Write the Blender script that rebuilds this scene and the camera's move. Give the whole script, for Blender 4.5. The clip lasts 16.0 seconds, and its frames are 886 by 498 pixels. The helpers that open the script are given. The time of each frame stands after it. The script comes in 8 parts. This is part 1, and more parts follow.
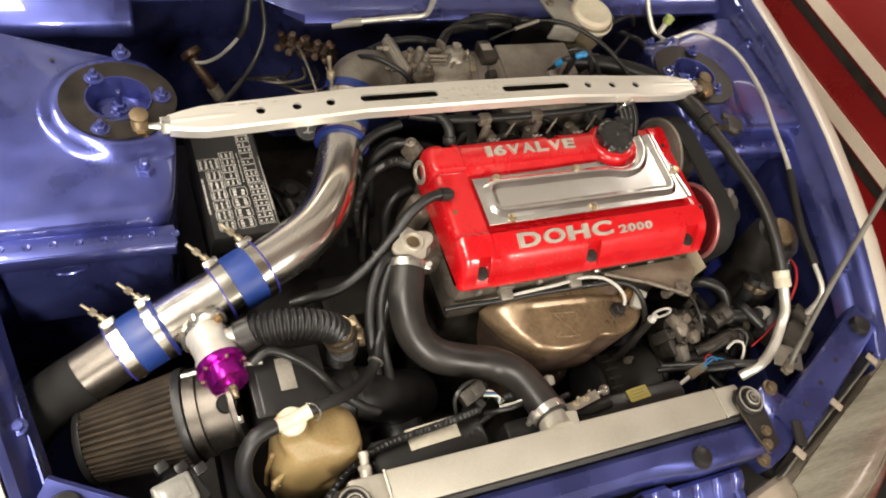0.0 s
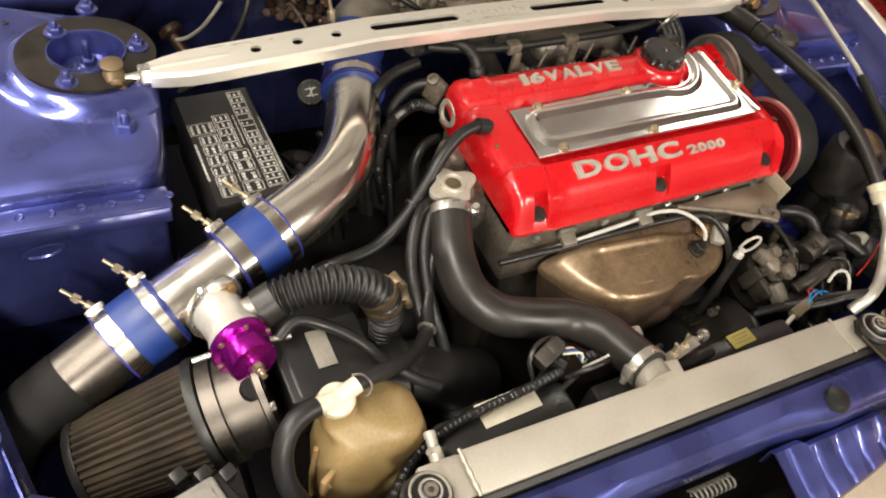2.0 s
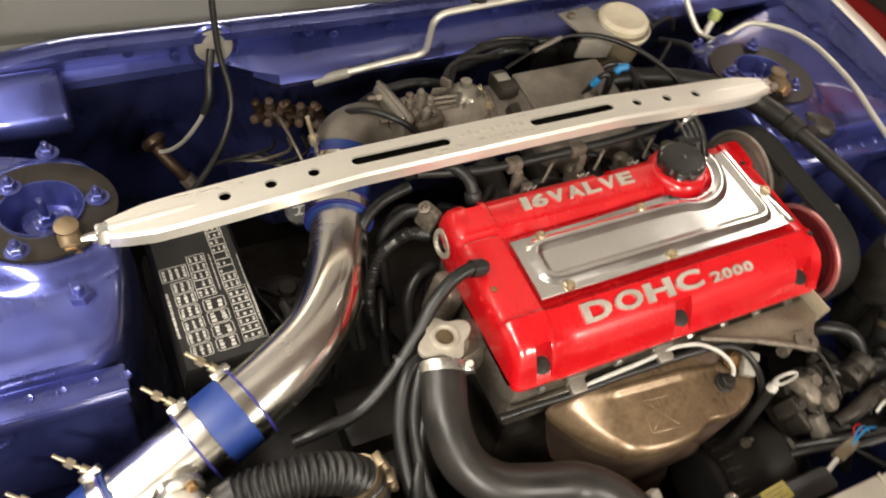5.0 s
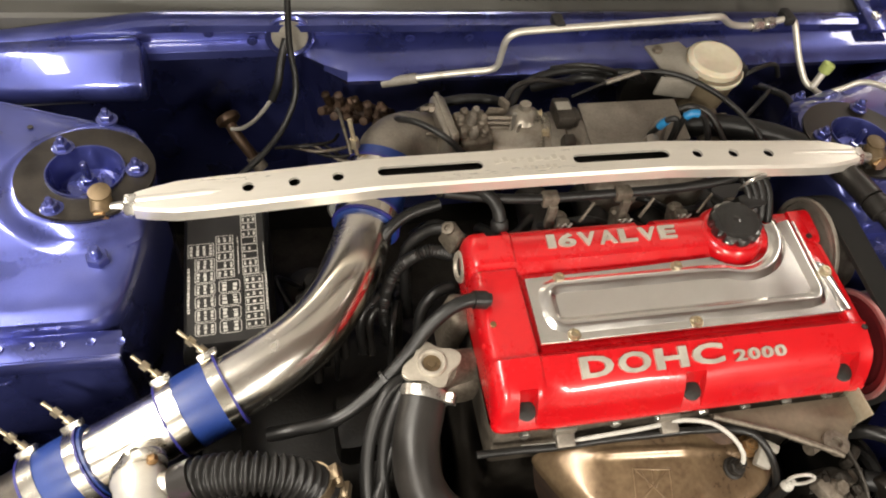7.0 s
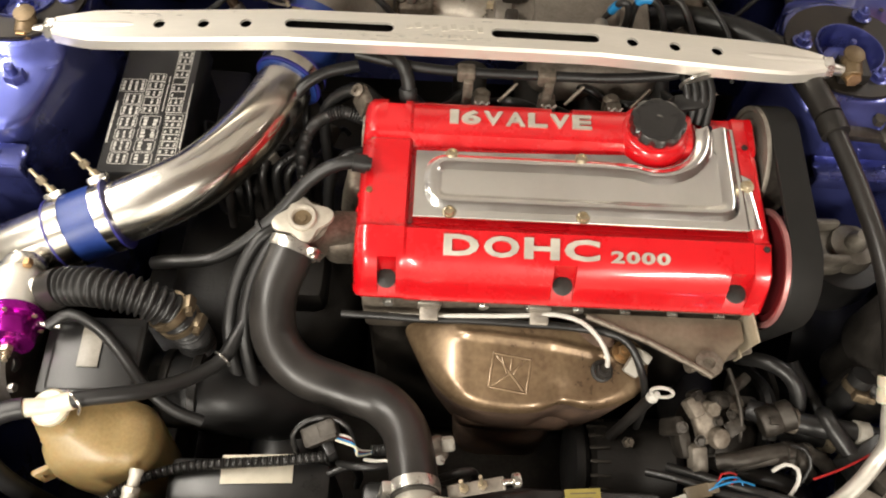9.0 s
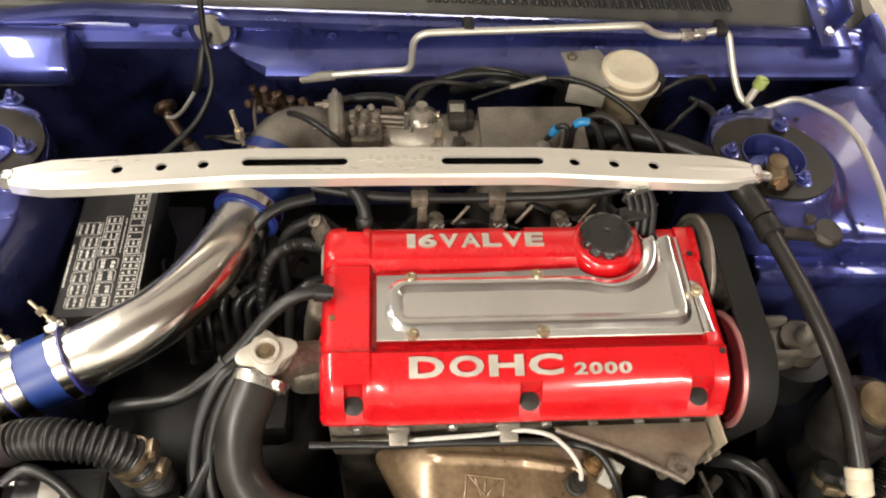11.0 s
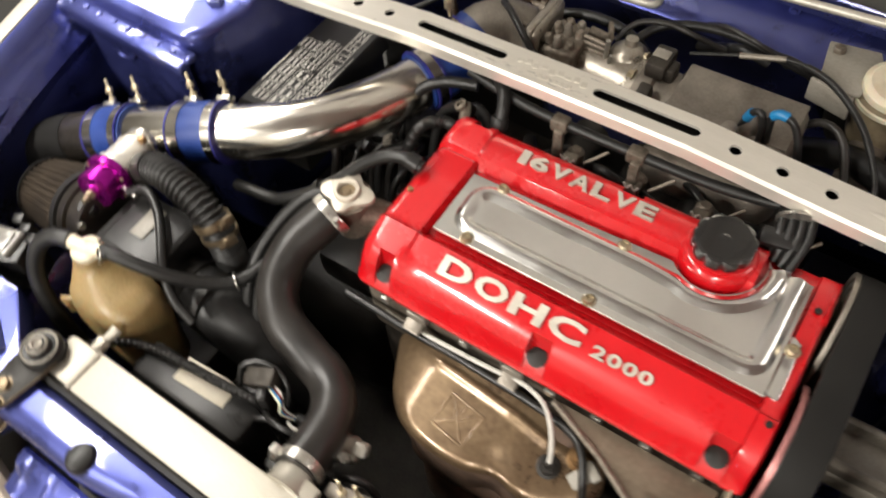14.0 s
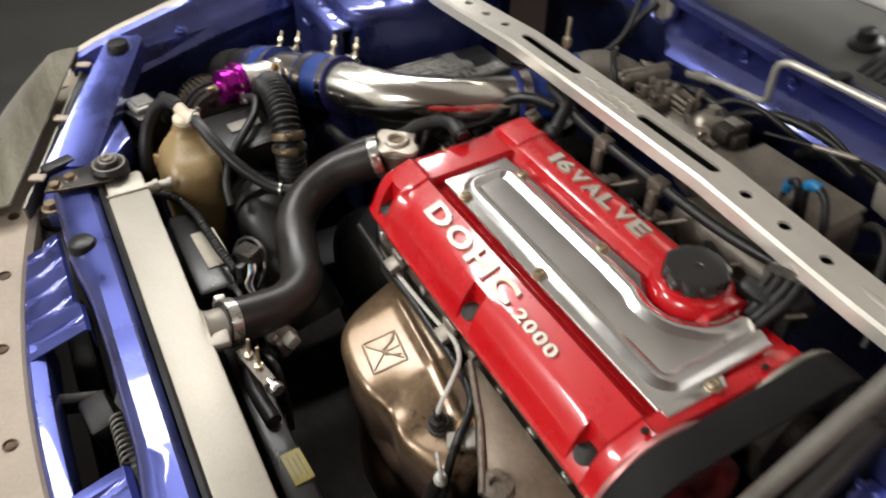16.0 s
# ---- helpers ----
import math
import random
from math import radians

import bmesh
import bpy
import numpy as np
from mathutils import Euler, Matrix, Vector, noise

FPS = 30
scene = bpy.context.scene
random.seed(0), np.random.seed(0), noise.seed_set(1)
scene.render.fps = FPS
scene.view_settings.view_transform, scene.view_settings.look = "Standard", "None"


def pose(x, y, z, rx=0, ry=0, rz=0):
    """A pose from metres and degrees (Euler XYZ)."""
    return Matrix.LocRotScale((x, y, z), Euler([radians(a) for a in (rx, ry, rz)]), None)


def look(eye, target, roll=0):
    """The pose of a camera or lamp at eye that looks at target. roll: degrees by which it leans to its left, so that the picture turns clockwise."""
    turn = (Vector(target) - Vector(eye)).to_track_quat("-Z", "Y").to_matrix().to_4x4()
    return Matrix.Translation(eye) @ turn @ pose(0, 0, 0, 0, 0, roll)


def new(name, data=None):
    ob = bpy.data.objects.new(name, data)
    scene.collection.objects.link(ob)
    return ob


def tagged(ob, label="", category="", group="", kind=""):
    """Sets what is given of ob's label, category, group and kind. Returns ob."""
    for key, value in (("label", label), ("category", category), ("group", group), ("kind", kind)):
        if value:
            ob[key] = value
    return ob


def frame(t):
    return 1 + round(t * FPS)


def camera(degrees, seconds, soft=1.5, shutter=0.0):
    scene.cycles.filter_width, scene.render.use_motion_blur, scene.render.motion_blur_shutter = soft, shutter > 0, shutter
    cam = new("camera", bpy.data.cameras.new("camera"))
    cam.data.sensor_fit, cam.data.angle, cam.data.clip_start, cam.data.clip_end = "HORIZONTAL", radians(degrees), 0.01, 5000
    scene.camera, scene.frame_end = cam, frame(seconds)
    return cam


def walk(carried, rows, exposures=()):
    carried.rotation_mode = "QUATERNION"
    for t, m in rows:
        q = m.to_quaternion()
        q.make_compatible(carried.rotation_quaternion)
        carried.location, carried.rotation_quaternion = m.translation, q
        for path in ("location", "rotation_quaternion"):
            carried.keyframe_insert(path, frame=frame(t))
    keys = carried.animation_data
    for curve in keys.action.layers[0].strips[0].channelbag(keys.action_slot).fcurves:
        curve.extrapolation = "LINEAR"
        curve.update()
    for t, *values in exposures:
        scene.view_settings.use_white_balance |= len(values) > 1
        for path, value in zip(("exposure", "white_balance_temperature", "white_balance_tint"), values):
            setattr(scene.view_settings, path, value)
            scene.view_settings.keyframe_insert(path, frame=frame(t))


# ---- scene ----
cam = camera(60.8, 16.0, soft=1.9, shutter=0.5)
PATH = [
    (0, (-0.419, -0.695, 1.677), (0.332, 0.253, 0.084), 23.7),
    (0.5, (-0.414, -0.687, 1.646), (0.316, 0.277, 0.053), 22.6),
    (1, (-0.417, -0.687, 1.578), (0.282, 0.349, 0.017), 17.5),
    (1.5, (-0.415, -0.691, 1.503), (0.303, 0.389, -0.019), 14.7),
    (2, (-0.426, -0.693, 1.456), (0.342, 0.367, -0.057), 14.7),
    (2.5, (-0.433, -0.691, 1.443), (0.341, 0.37, -0.066), 13.7),
    (3, (-0.434, -0.685, 1.439), (0.336, 0.374, -0.074), 12.7),
    (3.5, (-0.422, -0.651, 1.453), (0.372, 0.418, -0.039), 11.3),
    (4, (-0.413, -0.574, 1.47), (0.426, 0.46, -0.023), 10.4),
    (4.2, (-0.421, -0.544, 1.479), (0.455, 0.46, -0.012), 10.5),
    (6.3, (-0.085, -0.567, 1.514), (0.138, 0.655, -0.053), 7.6),
    (6.5, (-0.112, -0.562, 1.518), (0.134, 0.654, -0.05), 8.2),
    (7, (-0.183, -0.554, 1.525), (0.166, 0.638, -0.043), 8.2),
    (7.5, (-0.104, -0.574, 1.517), (0.166, 0.508, -0.143), 9.6),
    (8, (0.032, -0.583, 1.525), (0.079, 0.352, -0.242), 6.9),
    (8.2, (0.059, -0.593, 1.522), (0.044, 0.353, -0.24), 3.8),
    (10.3, (0.065, -0.594, 1.527), (0.203, 0.482, -0.153), 4.9),
    (10.5, (0.061, -0.599, 1.526), (0.202, 0.536, -0.114), 4.8),
    (11, (0.056, -0.593, 1.54), (0.199, 0.635, -0.032), 4.4),
    (11.5, (0.027, -0.595, 1.538), (0.165, 0.655, -0.018), 3.6),
    (12, (0.024, -0.591, 1.538), (0.183, 0.62, -0.045), 4.4),
    (12.5, (0.17, -0.613, 1.526), (-0.025, 0.57, -0.075), 0.6),
    (13, (0.245, -0.624, 1.532), (-0.288, 0.431, -0.082), -3.7),
    (13.5, (0.215, -0.603, 1.516), (-0.373, 0.416, -0.101), -4.2),
    (14, (0.338, -0.543, 1.488), (-0.383, 0.352, -0.149), -5.8),
    (14.5, (0.487, -0.512, 1.478), (-0.47, 0.156, -0.146), -8.7),
    (15, (0.577, -0.535, 1.46), (-0.52, 0.15, -0.065), -7.8),
    (15.5, (0.645, -0.526, 1.436), (-0.499, 0.219, -0.025), -4.0),
    (16, (0.623, -0.51, 1.348), (-0.701, 0.221, 0.04), 0.4),
]
EXPOSURES = [(0.0, 0.52, 6500, 10), (3.0, 0.50, 6500, 10), (4.0, 0.57, 6500, 10), (6.5, 0.49, 6500, 10), (8.0, 0.56, 6450, 10), (10.5, 0.66, 6450, 10), (12.0, 0.62, 6400, 10), (12.6, 0.66, 6300, 10), (13.0, 0.60, 6300, 10), (13.5, 0.54, 6300, 10), (14.5, 0.36, 6050, 10), (15.0, 0.16, 5900, 10), (15.5, 0.13, 5900, 10), (16.0, 0.03, 5900, 10)]
walk(cam, [(t, look(eye, target, roll)) for t, eye, target, roll in PATH], EXPOSURES)

# ---- light ----
world = bpy.data.worlds.new("garage")
scene.world = world
world.use_nodes = True
world.node_tree.nodes["Background"].inputs[0].default_value = (0.9, 0.93, 1.0, 1)
world.node_tree.nodes["Background"].inputs[1].default_value = 0.006


def tube_lamp(x, y, z, long, wide, watts, turn=0.0, colour=(1.0, 0.93, 0.82)):
    """A ceiling lamp: a white tray with a lit diffuser face; the area lamp sits in the diffuser."""
    data = bpy.data.lights.new("tube_light", "AREA")
    data.shape, data.size, data.size_y, data.energy, data.color = "RECTANGLE", long, wide, watts, colour
    ob = new("tube_light", data)
    ob.matrix_world = pose(x, y, z, 0, 0, turn)
    return ob


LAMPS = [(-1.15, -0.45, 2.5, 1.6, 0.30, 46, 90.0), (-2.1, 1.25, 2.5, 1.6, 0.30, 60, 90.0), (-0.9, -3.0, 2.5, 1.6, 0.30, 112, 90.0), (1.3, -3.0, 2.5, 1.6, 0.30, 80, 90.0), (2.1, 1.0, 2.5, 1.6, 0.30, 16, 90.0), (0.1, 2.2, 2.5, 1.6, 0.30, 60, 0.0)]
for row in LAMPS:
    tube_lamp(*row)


# ---- materials ----
def material(name, one, two=None, rough=0.5, metal=0.0, big=9.0, fine=140.0, bump=0.0, spread=0.12, coat=0.0, grain=0.15, stretch=None, lift=0.0, film=0.06, shine=0.5):
    """A surface whose colour runs between two tones in large stains and fine grain, with uneven gloss and relief."""
    m = bpy.data.materials.new(name)
    m.use_nodes = True
    t, n = m.node_tree, m.node_tree.nodes
    b = n["Principled BSDF"]
    two = two or tuple(c * 0.8 for c in one)
    at = n.new("ShaderNodeTexCoord")
    src = at.outputs["Object"]
    if stretch:
        mp = n.new("ShaderNodeMapping")
        mp.inputs["Scale"].default_value = stretch
        t.links.new(src, mp.inputs["Vector"])
        src = mp.outputs["Vector"]
    stain, dust = n.new("ShaderNodeTexNoise"), n.new("ShaderNodeTexNoise")
    for k, s, d in ((stain, big, 5.0), (dust, fine, 3.0)):
        k.inputs["Scale"].default_value, k.inputs["Detail"].default_value = s, d
        t.links.new(src, k.inputs["Vector"])
    mixer = n.new("ShaderNodeMix")
    mixer.data_type = "FLOAT"
    mixer.inputs[0].default_value = grain * 2
    t.links.new(stain.outputs["Fac"], mixer.inputs[2])
    t.links.new(dust.outputs["Fac"], mixer.inputs[3])
    ramp = n.new("ShaderNodeValToRGB")
    ramp.color_ramp.elements[0].position, ramp.color_ramp.elements[1].position = 0.36, 0.64
    ramp.color_ramp.elements[0].color, ramp.color_ramp.elements[1].color = (*two, 1), (*one, 1)
    t.links.new(mixer.outputs[0], ramp.inputs["Fac"])
    t.links.new(ramp.outputs["Color"], b.inputs["Base Color"])
    span = n.new("ShaderNodeMapRange")
    span.inputs[1].default_value, span.inputs[2].default_value = 0.3, 0.7
    span.inputs[3].default_value, span.inputs[4].default_value = max(rough - spread, 0.02), min(rough + spread, 1.0)
    t.links.new(mixer.outputs[0], span.inputs[0])
    t.links.new(span.outputs[0], b.inputs["Roughness"])
    b.inputs["Metallic"].default_value, b.inputs["Specular IOR Level"].default_value = metal, shine
    b.inputs["Coat Weight"].default_value, b.inputs["Coat Roughness"].default_value = coat, film
    if bump:
        k = n.new("ShaderNodeBump")
        k.inputs["Strength"].default_value, k.inputs["Distance"].default_value = bump, 0.001
        t.links.new(dust.outputs["Fac"], k.inputs["Height"])
        t.links.new(k.outputs["Normal"], b.inputs["Normal"])
    if lift:
        b.inputs["Subsurface Weight"].default_value, b.inputs["Subsurface Scale"].default_value = lift, 0.02
    return m


BLUE = material("blue_paint", (0.078, 0.092, 0.310), (0.052, 0.062, 0.222), rough=0.32, metal=0.75, big=14, fine=700, spread=0.14, coat=1.0, grain=0.08, bump=0.012, film=0.035)
# bumper white, dimmed in colour to offset the strong front-left light
BUMPER = material("dimmed_white_plastic", (0.50, 0.49, 0.45), (0.40, 0.385, 0.35), rough=0.4, big=6, fine=200, coat=0.3, film=0.2)
LEDGE = material("beige_plastic", (0.36, 0.30, 0.235), (0.27, 0.22, 0.17), rough=0.5, big=9, fine=200)
BONNET = material("dusty_white_paint", (0.74, 0.73, 0.69), (0.66, 0.64, 0.60), rough=0.4, big=5, coat=0.3)
WHITE = material("white_paint", (0.56, 0.51, 0.43), (0.48, 0.43, 0.36), rough=0.35, big=4, coat=0.5)
RED = material("red_gloss_paint", (0.56, 0.006, 0.010), (0.48, 0.004, 0.008), rough=0.28, big=14, fine=180, spread=0.08, coat=0.8, bump=0.03, grain=0.1)
LETTER = material("letter_silver", (0.62, 0.58, 0.50), (0.48, 0.445, 0.38), rough=0.48, metal=0.6, big=60, fine=400)
CLIP = material("browned_clip_steel", (0.24, 0.185, 0.12), (0.14, 0.105, 0.065), rough=0.4, metal=0.8, big=60, fine=400)
CREAM = material("cream_stained_sheet", (0.46, 0.40, 0.30), (0.36, 0.30, 0.21), rough=0.45, metal=0.3, big=30, fine=240, bump=0.05)
SMOKE = material("smoky_lid_plastic", (0.26, 0.25, 0.225), (0.17, 0.162, 0.145), rough=0.22, big=20, fine=200, coat=1.0, film=0.12)
THROTTLE = material("throttle_alloy", (0.44, 0.40, 0.34), (0.26, 0.232, 0.19), rough=0.34, metal=0.75, big=30, fine=260, bump=0.15)
# matt black rubber, deep enough to stand in for shade at the tube's end
SHADE_RUBBER = material("shade_black_rubber", (0.008, 0.0075, 0.007), (0.005, 0.0046, 0.0043), shine=0.2, rough=0.7, big=25, fine=400, bump=0.2)
GLOSS_BLACK = material("glossy_black_plastic", (0.014, 0.0135, 0.013), (0.009, 0.0086, 0.0083), rough=0.2, big=20, fine=500, coat=0.6, film=0.08, bump=0.06)
MOUNT = material("worn_mount_casting", (0.155, 0.138, 0.112), (0.08, 0.07, 0.056), rough=0.5, metal=0.4, big=30, fine=300, bump=0.35)
CAP = material("cast_cap_alloy", (0.52, 0.475, 0.40), (0.38, 0.34, 0.28), rough=0.42, metal=0.5, big=40, fine=300, bump=0.1)
CHROME = material("polished_chrome", (0.72, 0.685, 0.61), (0.60, 0.565, 0.49), rough=0.20, metal=1.0, big=14, fine=300, spread=0.06, grain=0.1)
TUBE = material("satin_polished_pipe", (0.82, 0.785, 0.715), (0.70, 0.665, 0.595), rough=0.22, metal=1.0, big=7, fine=300, spread=0.12, grain=0.1)
PLATE = material("polished_plate", (0.86, 0.85, 0.82), (0.78, 0.77, 0.74), rough=0.19, metal=1.0, big=20, fine=300, spread=0.07, grain=0.1)
ALLOY = material("brushed_alloy", (0.84, 0.80, 0.72), (0.75, 0.71, 0.63), rough=0.36, metal=0.62, big=12, fine=260, spread=0.1, bump=0.05, stretch=(0.2, 3, 3))
ENGRAVE = material("worn_engraving", (0.74, 0.70, 0.62), (0.64, 0.60, 0.52), rough=0.5, metal=0.6, big=40, fine=300)
TANK = material("radiator_alloy", (0.47, 0.44, 0.38), (0.39, 0.36, 0.30), rough=0.52, metal=0.55, big=10, fine=300, spread=0.1, bump=0.05)
CAST = material("dirty_cast_alloy", (0.24, 0.205, 0.165), (0.10, 0.082, 0.062), rough=0.52, metal=0.55, big=26, fine=220, bump=0.3, grain=0.25)
PALE_CAST = material("pale_cast_alloy", (0.33, 0.30, 0.255), (0.20, 0.175, 0.145), rough=0.45, metal=0.6, big=22, fine=260, bump=0.25)
GREY_CAST = material("grey_cast_alloy", (0.25, 0.222, 0.185), (0.14, 0.12, 0.098), rough=0.48, metal=0.45, big=30, fine=300, bump=0.35)
SHIELD = material("heat_shield_steel", (0.265, 0.185, 0.105), (0.125, 0.08, 0.046), rough=0.35, metal=0.55, big=16, fine=180, spread=0.14, bump=0.05, coat=0.4, film=0.14)
TAN = material("tan_stained_sheet", (0.25, 0.205, 0.15), (0.16, 0.125, 0.088), rough=0.42, metal=0.55, big=18, fine=200, bump=0.05)
GRIME = material("brown_grimy_plastic", (0.17, 0.135, 0.085), (0.10, 0.078, 0.05), rough=0.4, big=24, fine=240, bump=0.1)
# dull chrome, coloured darker for the lower tube's shade and dark reflections
SHADED_DULL_CHROME = material("shaded_dull_chrome", (0.125, 0.11, 0.095), (0.07, 0.062, 0.054), rough=0.38, metal=0.95, big=12, fine=300, spread=0.12)
DUST = material("dusty_grey_plastic", (0.30, 0.28, 0.24), (0.20, 0.18, 0.15), rough=0.45, big=20, fine=300, bump=0.1)
BURNT = material("burnt_iron", (0.14, 0.085, 0.055), (0.06, 0.04, 0.03), rough=0.7, metal=0.3, big=30, fine=240, bump=0.4)
STEEL = material("zinc_steel", (0.62, 0.60, 0.55), (0.42, 0.40, 0.36), rough=0.3, metal=0.9, big=60, fine=400)
PALE_PIPE = material("matt_alloy_pipe", (0.70, 0.67, 0.60), (0.58, 0.55, 0.48), rough=0.42, metal=0.6, big=40, fine=300)
STAY = material("grey_zinc_rod", (0.20, 0.19, 0.165), (0.13, 0.125, 0.105), rough=0.5, metal=0.4, big=30, fine=300)
BRASS = material("yellowed_zinc", (0.58, 0.50, 0.36), (0.42, 0.35, 0.23), rough=0.35, metal=0.85, big=60, fine=400)
RUST = material("rusty_joint", (0.40, 0.25, 0.12), (0.20, 0.115, 0.05), rough=0.36, metal=0.8, big=60, fine=300, bump=0.3)
BROWN = material("browned_brass", (0.10, 0.062, 0.038), (0.045, 0.028, 0.018), rough=0.45, metal=0.6, big=60, fine=300, bump=0.2)
RUSTCAP = material("browned_zinc", (0.17, 0.12, 0.065), (0.09, 0.062, 0.034), rough=0.45, metal=0.5, big=50, fine=300, bump=0.2)
RUBBER = material("black_rubber", (0.016, 0.0153, 0.0147), (0.009, 0.0086, 0.0083), shine=0.4, rough=0.40, big=20, fine=500, spread=0.12, bump=0.1)
HOSE = material("grey_rubber_hose", (0.024, 0.0212, 0.019), (0.013, 0.0117, 0.0106), shine=0.45, rough=0.36, big=25, fine=420, spread=0.08, bump=0.05)
BELT = material("belt_rubber", (0.015, 0.0142, 0.013), (0.010, 0.0095, 0.0088), shine=0.16, rough=0.65, big=16, fine=600, bump=0.12)
PLASTIC = material("black_plastic", (0.019, 0.018, 0.0172), (0.011, 0.0105, 0.010), shine=0.45, rough=0.36, big=20, fine=700, bump=0.08)
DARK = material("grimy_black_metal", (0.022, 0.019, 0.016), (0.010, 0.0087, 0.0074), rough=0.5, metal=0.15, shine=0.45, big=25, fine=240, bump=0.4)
RING = material("bare_ring_steel", (0.030, 0.024, 0.018), (0.010, 0.008, 0.006), rough=0.42, metal=0.35, big=30, fine=300, spread=0.14)
SILICONE = material("blue_silicone", (0.013, 0.040, 0.20), (0.009, 0.027, 0.145), rough=0.42, big=30, fine=500, bump=0.05)
VIOLET = material("violet_trim", (0.030, 0.028, 0.20), (0.02, 0.02, 0.13), rough=0.35, big=30)
DARK_CAST = material("oily_dark_cast", (0.060, 0.052, 0.043), (0.022, 0.018, 0.014), rough=0.5, metal=0.5, big=30, fine=240, bump=0.4)
PURPLE = material("purple_anodised", (0.44, 0.014, 0.36), (0.34, 0.010, 0.28), rough=0.24, metal=0.9, big=40, fine=600, spread=0.06)
AMBER = material("yellowed_plastic", (0.30, 0.215, 0.098), (0.18, 0.122, 0.048), rough=0.38, big=14, fine=300, lift=0.2)
IVORY = material("ivory_plastic", (0.66, 0.60, 0.47), (0.56, 0.49, 0.36), rough=0.38, big=30, lift=0.2)
CLOTH = material("filter_pleats", (0.050, 0.037, 0.025), (0.018, 0.013, 0.009), shine=0.2, rough=0.8, big=18, fine=900, bump=0.5)
LABEL = material("paper_label", (0.62, 0.57, 0.46), (0.50, 0.45, 0.35), rough=0.6, big=40)
YELLOW = material("yellow_label", (0.36, 0.30, 0.07), (0.28, 0.23, 0.05), rough=0.5, big=60)
PRINT = material("white_print", (0.56, 0.54, 0.49), (0.44, 0.42, 0.38), rough=0.6, big=60)
COWL = material("grey_cowl_plastic", (0.085, 0.082, 0.072), (0.055, 0.052, 0.046), rough=0.6, big=8, fine=500, bump=0.2)
GREEN = material("green_cap", (0.42, 0.48, 0.16), (0.32, 0.38, 0.12), rough=0.4, big=60)
SKY_BLUE = material("light_blue_tape", (0.02, 0.21, 0.46), (0.015, 0.15, 0.34), rough=0.4, big=60)
WIRE_RED = material("red_wire", (0.34, 0.014, 0.014), rough=0.45)
PINK = material("red_anodised_gear", (0.15, 0.017, 0.020), (0.09, 0.011, 0.013), rough=0.4, metal=0.5, big=30)
FLOOR = material("garage_concrete", (0.024, 0.0225, 0.020), (0.014, 0.013, 0.0115), rough=0.65, big=2.5, fine=60, bump=0.2)
WALL = material("dull_wall", (0.40, 0.385, 0.35), (0.31, 0.295, 0.265), rough=0.85, big=1.5, fine=60)
PALE_WALL = material("pale_wall_paint", (0.42, 0.41, 0.38), (0.34, 0.33, 0.30), rough=0.7, big=1.5, fine=40)
CEIL = material("ceiling_paint", (0.84, 0.83, 0.80), (0.78, 0.77, 0.74), rough=0.8, big=1.5, fine=40)
REDBODY = material("red_body_paint", (0.20, 0.006, 0.007), (0.15, 0.0045, 0.005), rough=0.3, big=3, coat=0.6)
STRIPE = material("cream_stripe", (0.60, 0.52, 0.42), (0.5, 0.43, 0.34), rough=0.45, big=8)
LAMP = material("dull_reflector", (0.20, 0.19, 0.16), (0.12, 0.112, 0.09), rough=0.4, metal=0.4, big=16, fine=120)


def glass(name, tone, rough):
    m = bpy.data.materials.new(name)
    m.use_nodes = True
    b = m.node_tree.nodes["Principled BSDF"]
    b.inputs["Base Color"].default_value = (*tone, 1)
    b.inputs["Transmission Weight"].default_value, b.inputs["Roughness"].default_value, b.inputs["IOR"].default_value = 1.0, rough, 1.45
    return m


LENS = material("hazed_lens_plastic", (0.25, 0.232, 0.185), (0.115, 0.105, 0.08), rough=0.13, metal=0.2, big=9, fine=160, coat=1.0, film=0.05, spread=0.08, stretch=(0.35, 5.0, 5.0))
SCREEN = glass("windscreen_glass", (0.45, 0.5, 0.48), 0.02)


# ---- shapes: each gives (vertices, faces) ----
def cat(*geos):
    vs, fs = [], []
    for v, f in geos:
        k = len(vs)
        vs += [tuple(p) for p in v]
        fs += [tuple(i + k for i in q) for q in f]
    return vs, fs


def moved(geo, m):
    return [tuple(m @ Vector(p)) for p in geo[0]], geo[1]


def frame_of(axis):
    z = Vector(axis).normalized()
    x = z.orthogonal().normalized() if abs(z.z) > 0.999 else Vector((0, 0, 1)).cross(z).normalized()
    return x, z.cross(x), z


def place(at, axis=(0, 0, 1), spin=0.0):
    x, y, z = frame_of(axis)
    m = Matrix((x, y, z)).transposed().to_4x4()
    return Matrix.Translation(at) @ m @ Matrix.Rotation(radians(spin), 4, "Z")


def curve(points, step=0.008, closed=False):
    """A smooth line through the points."""
    p = [Vector(q) for q in points]
    out = []
    n = len(p)
    for i in range(n if closed else n - 1):
        if closed:
            a, b, c, d = p[i - 1], p[i], p[(i + 1) % n], p[(i + 2) % n]
        else:
            b, c = p[i], p[i + 1]
            a = p[i - 1] if i else b + (b - c)
            d = p[i + 2] if i + 2 < n else c + (c - b)
        k = max(2, int((c - b).length / step))
        for j in range(k):
            t = j / k
            out.append(0.5 * ((2 * b) + (c - a) * t + (2 * a - 5 * b + 4 * c - d) * t * t + (3 * b - a - 3 * c + d) * t ** 3))
    if not closed:
        out.append(p[-1])
    return out


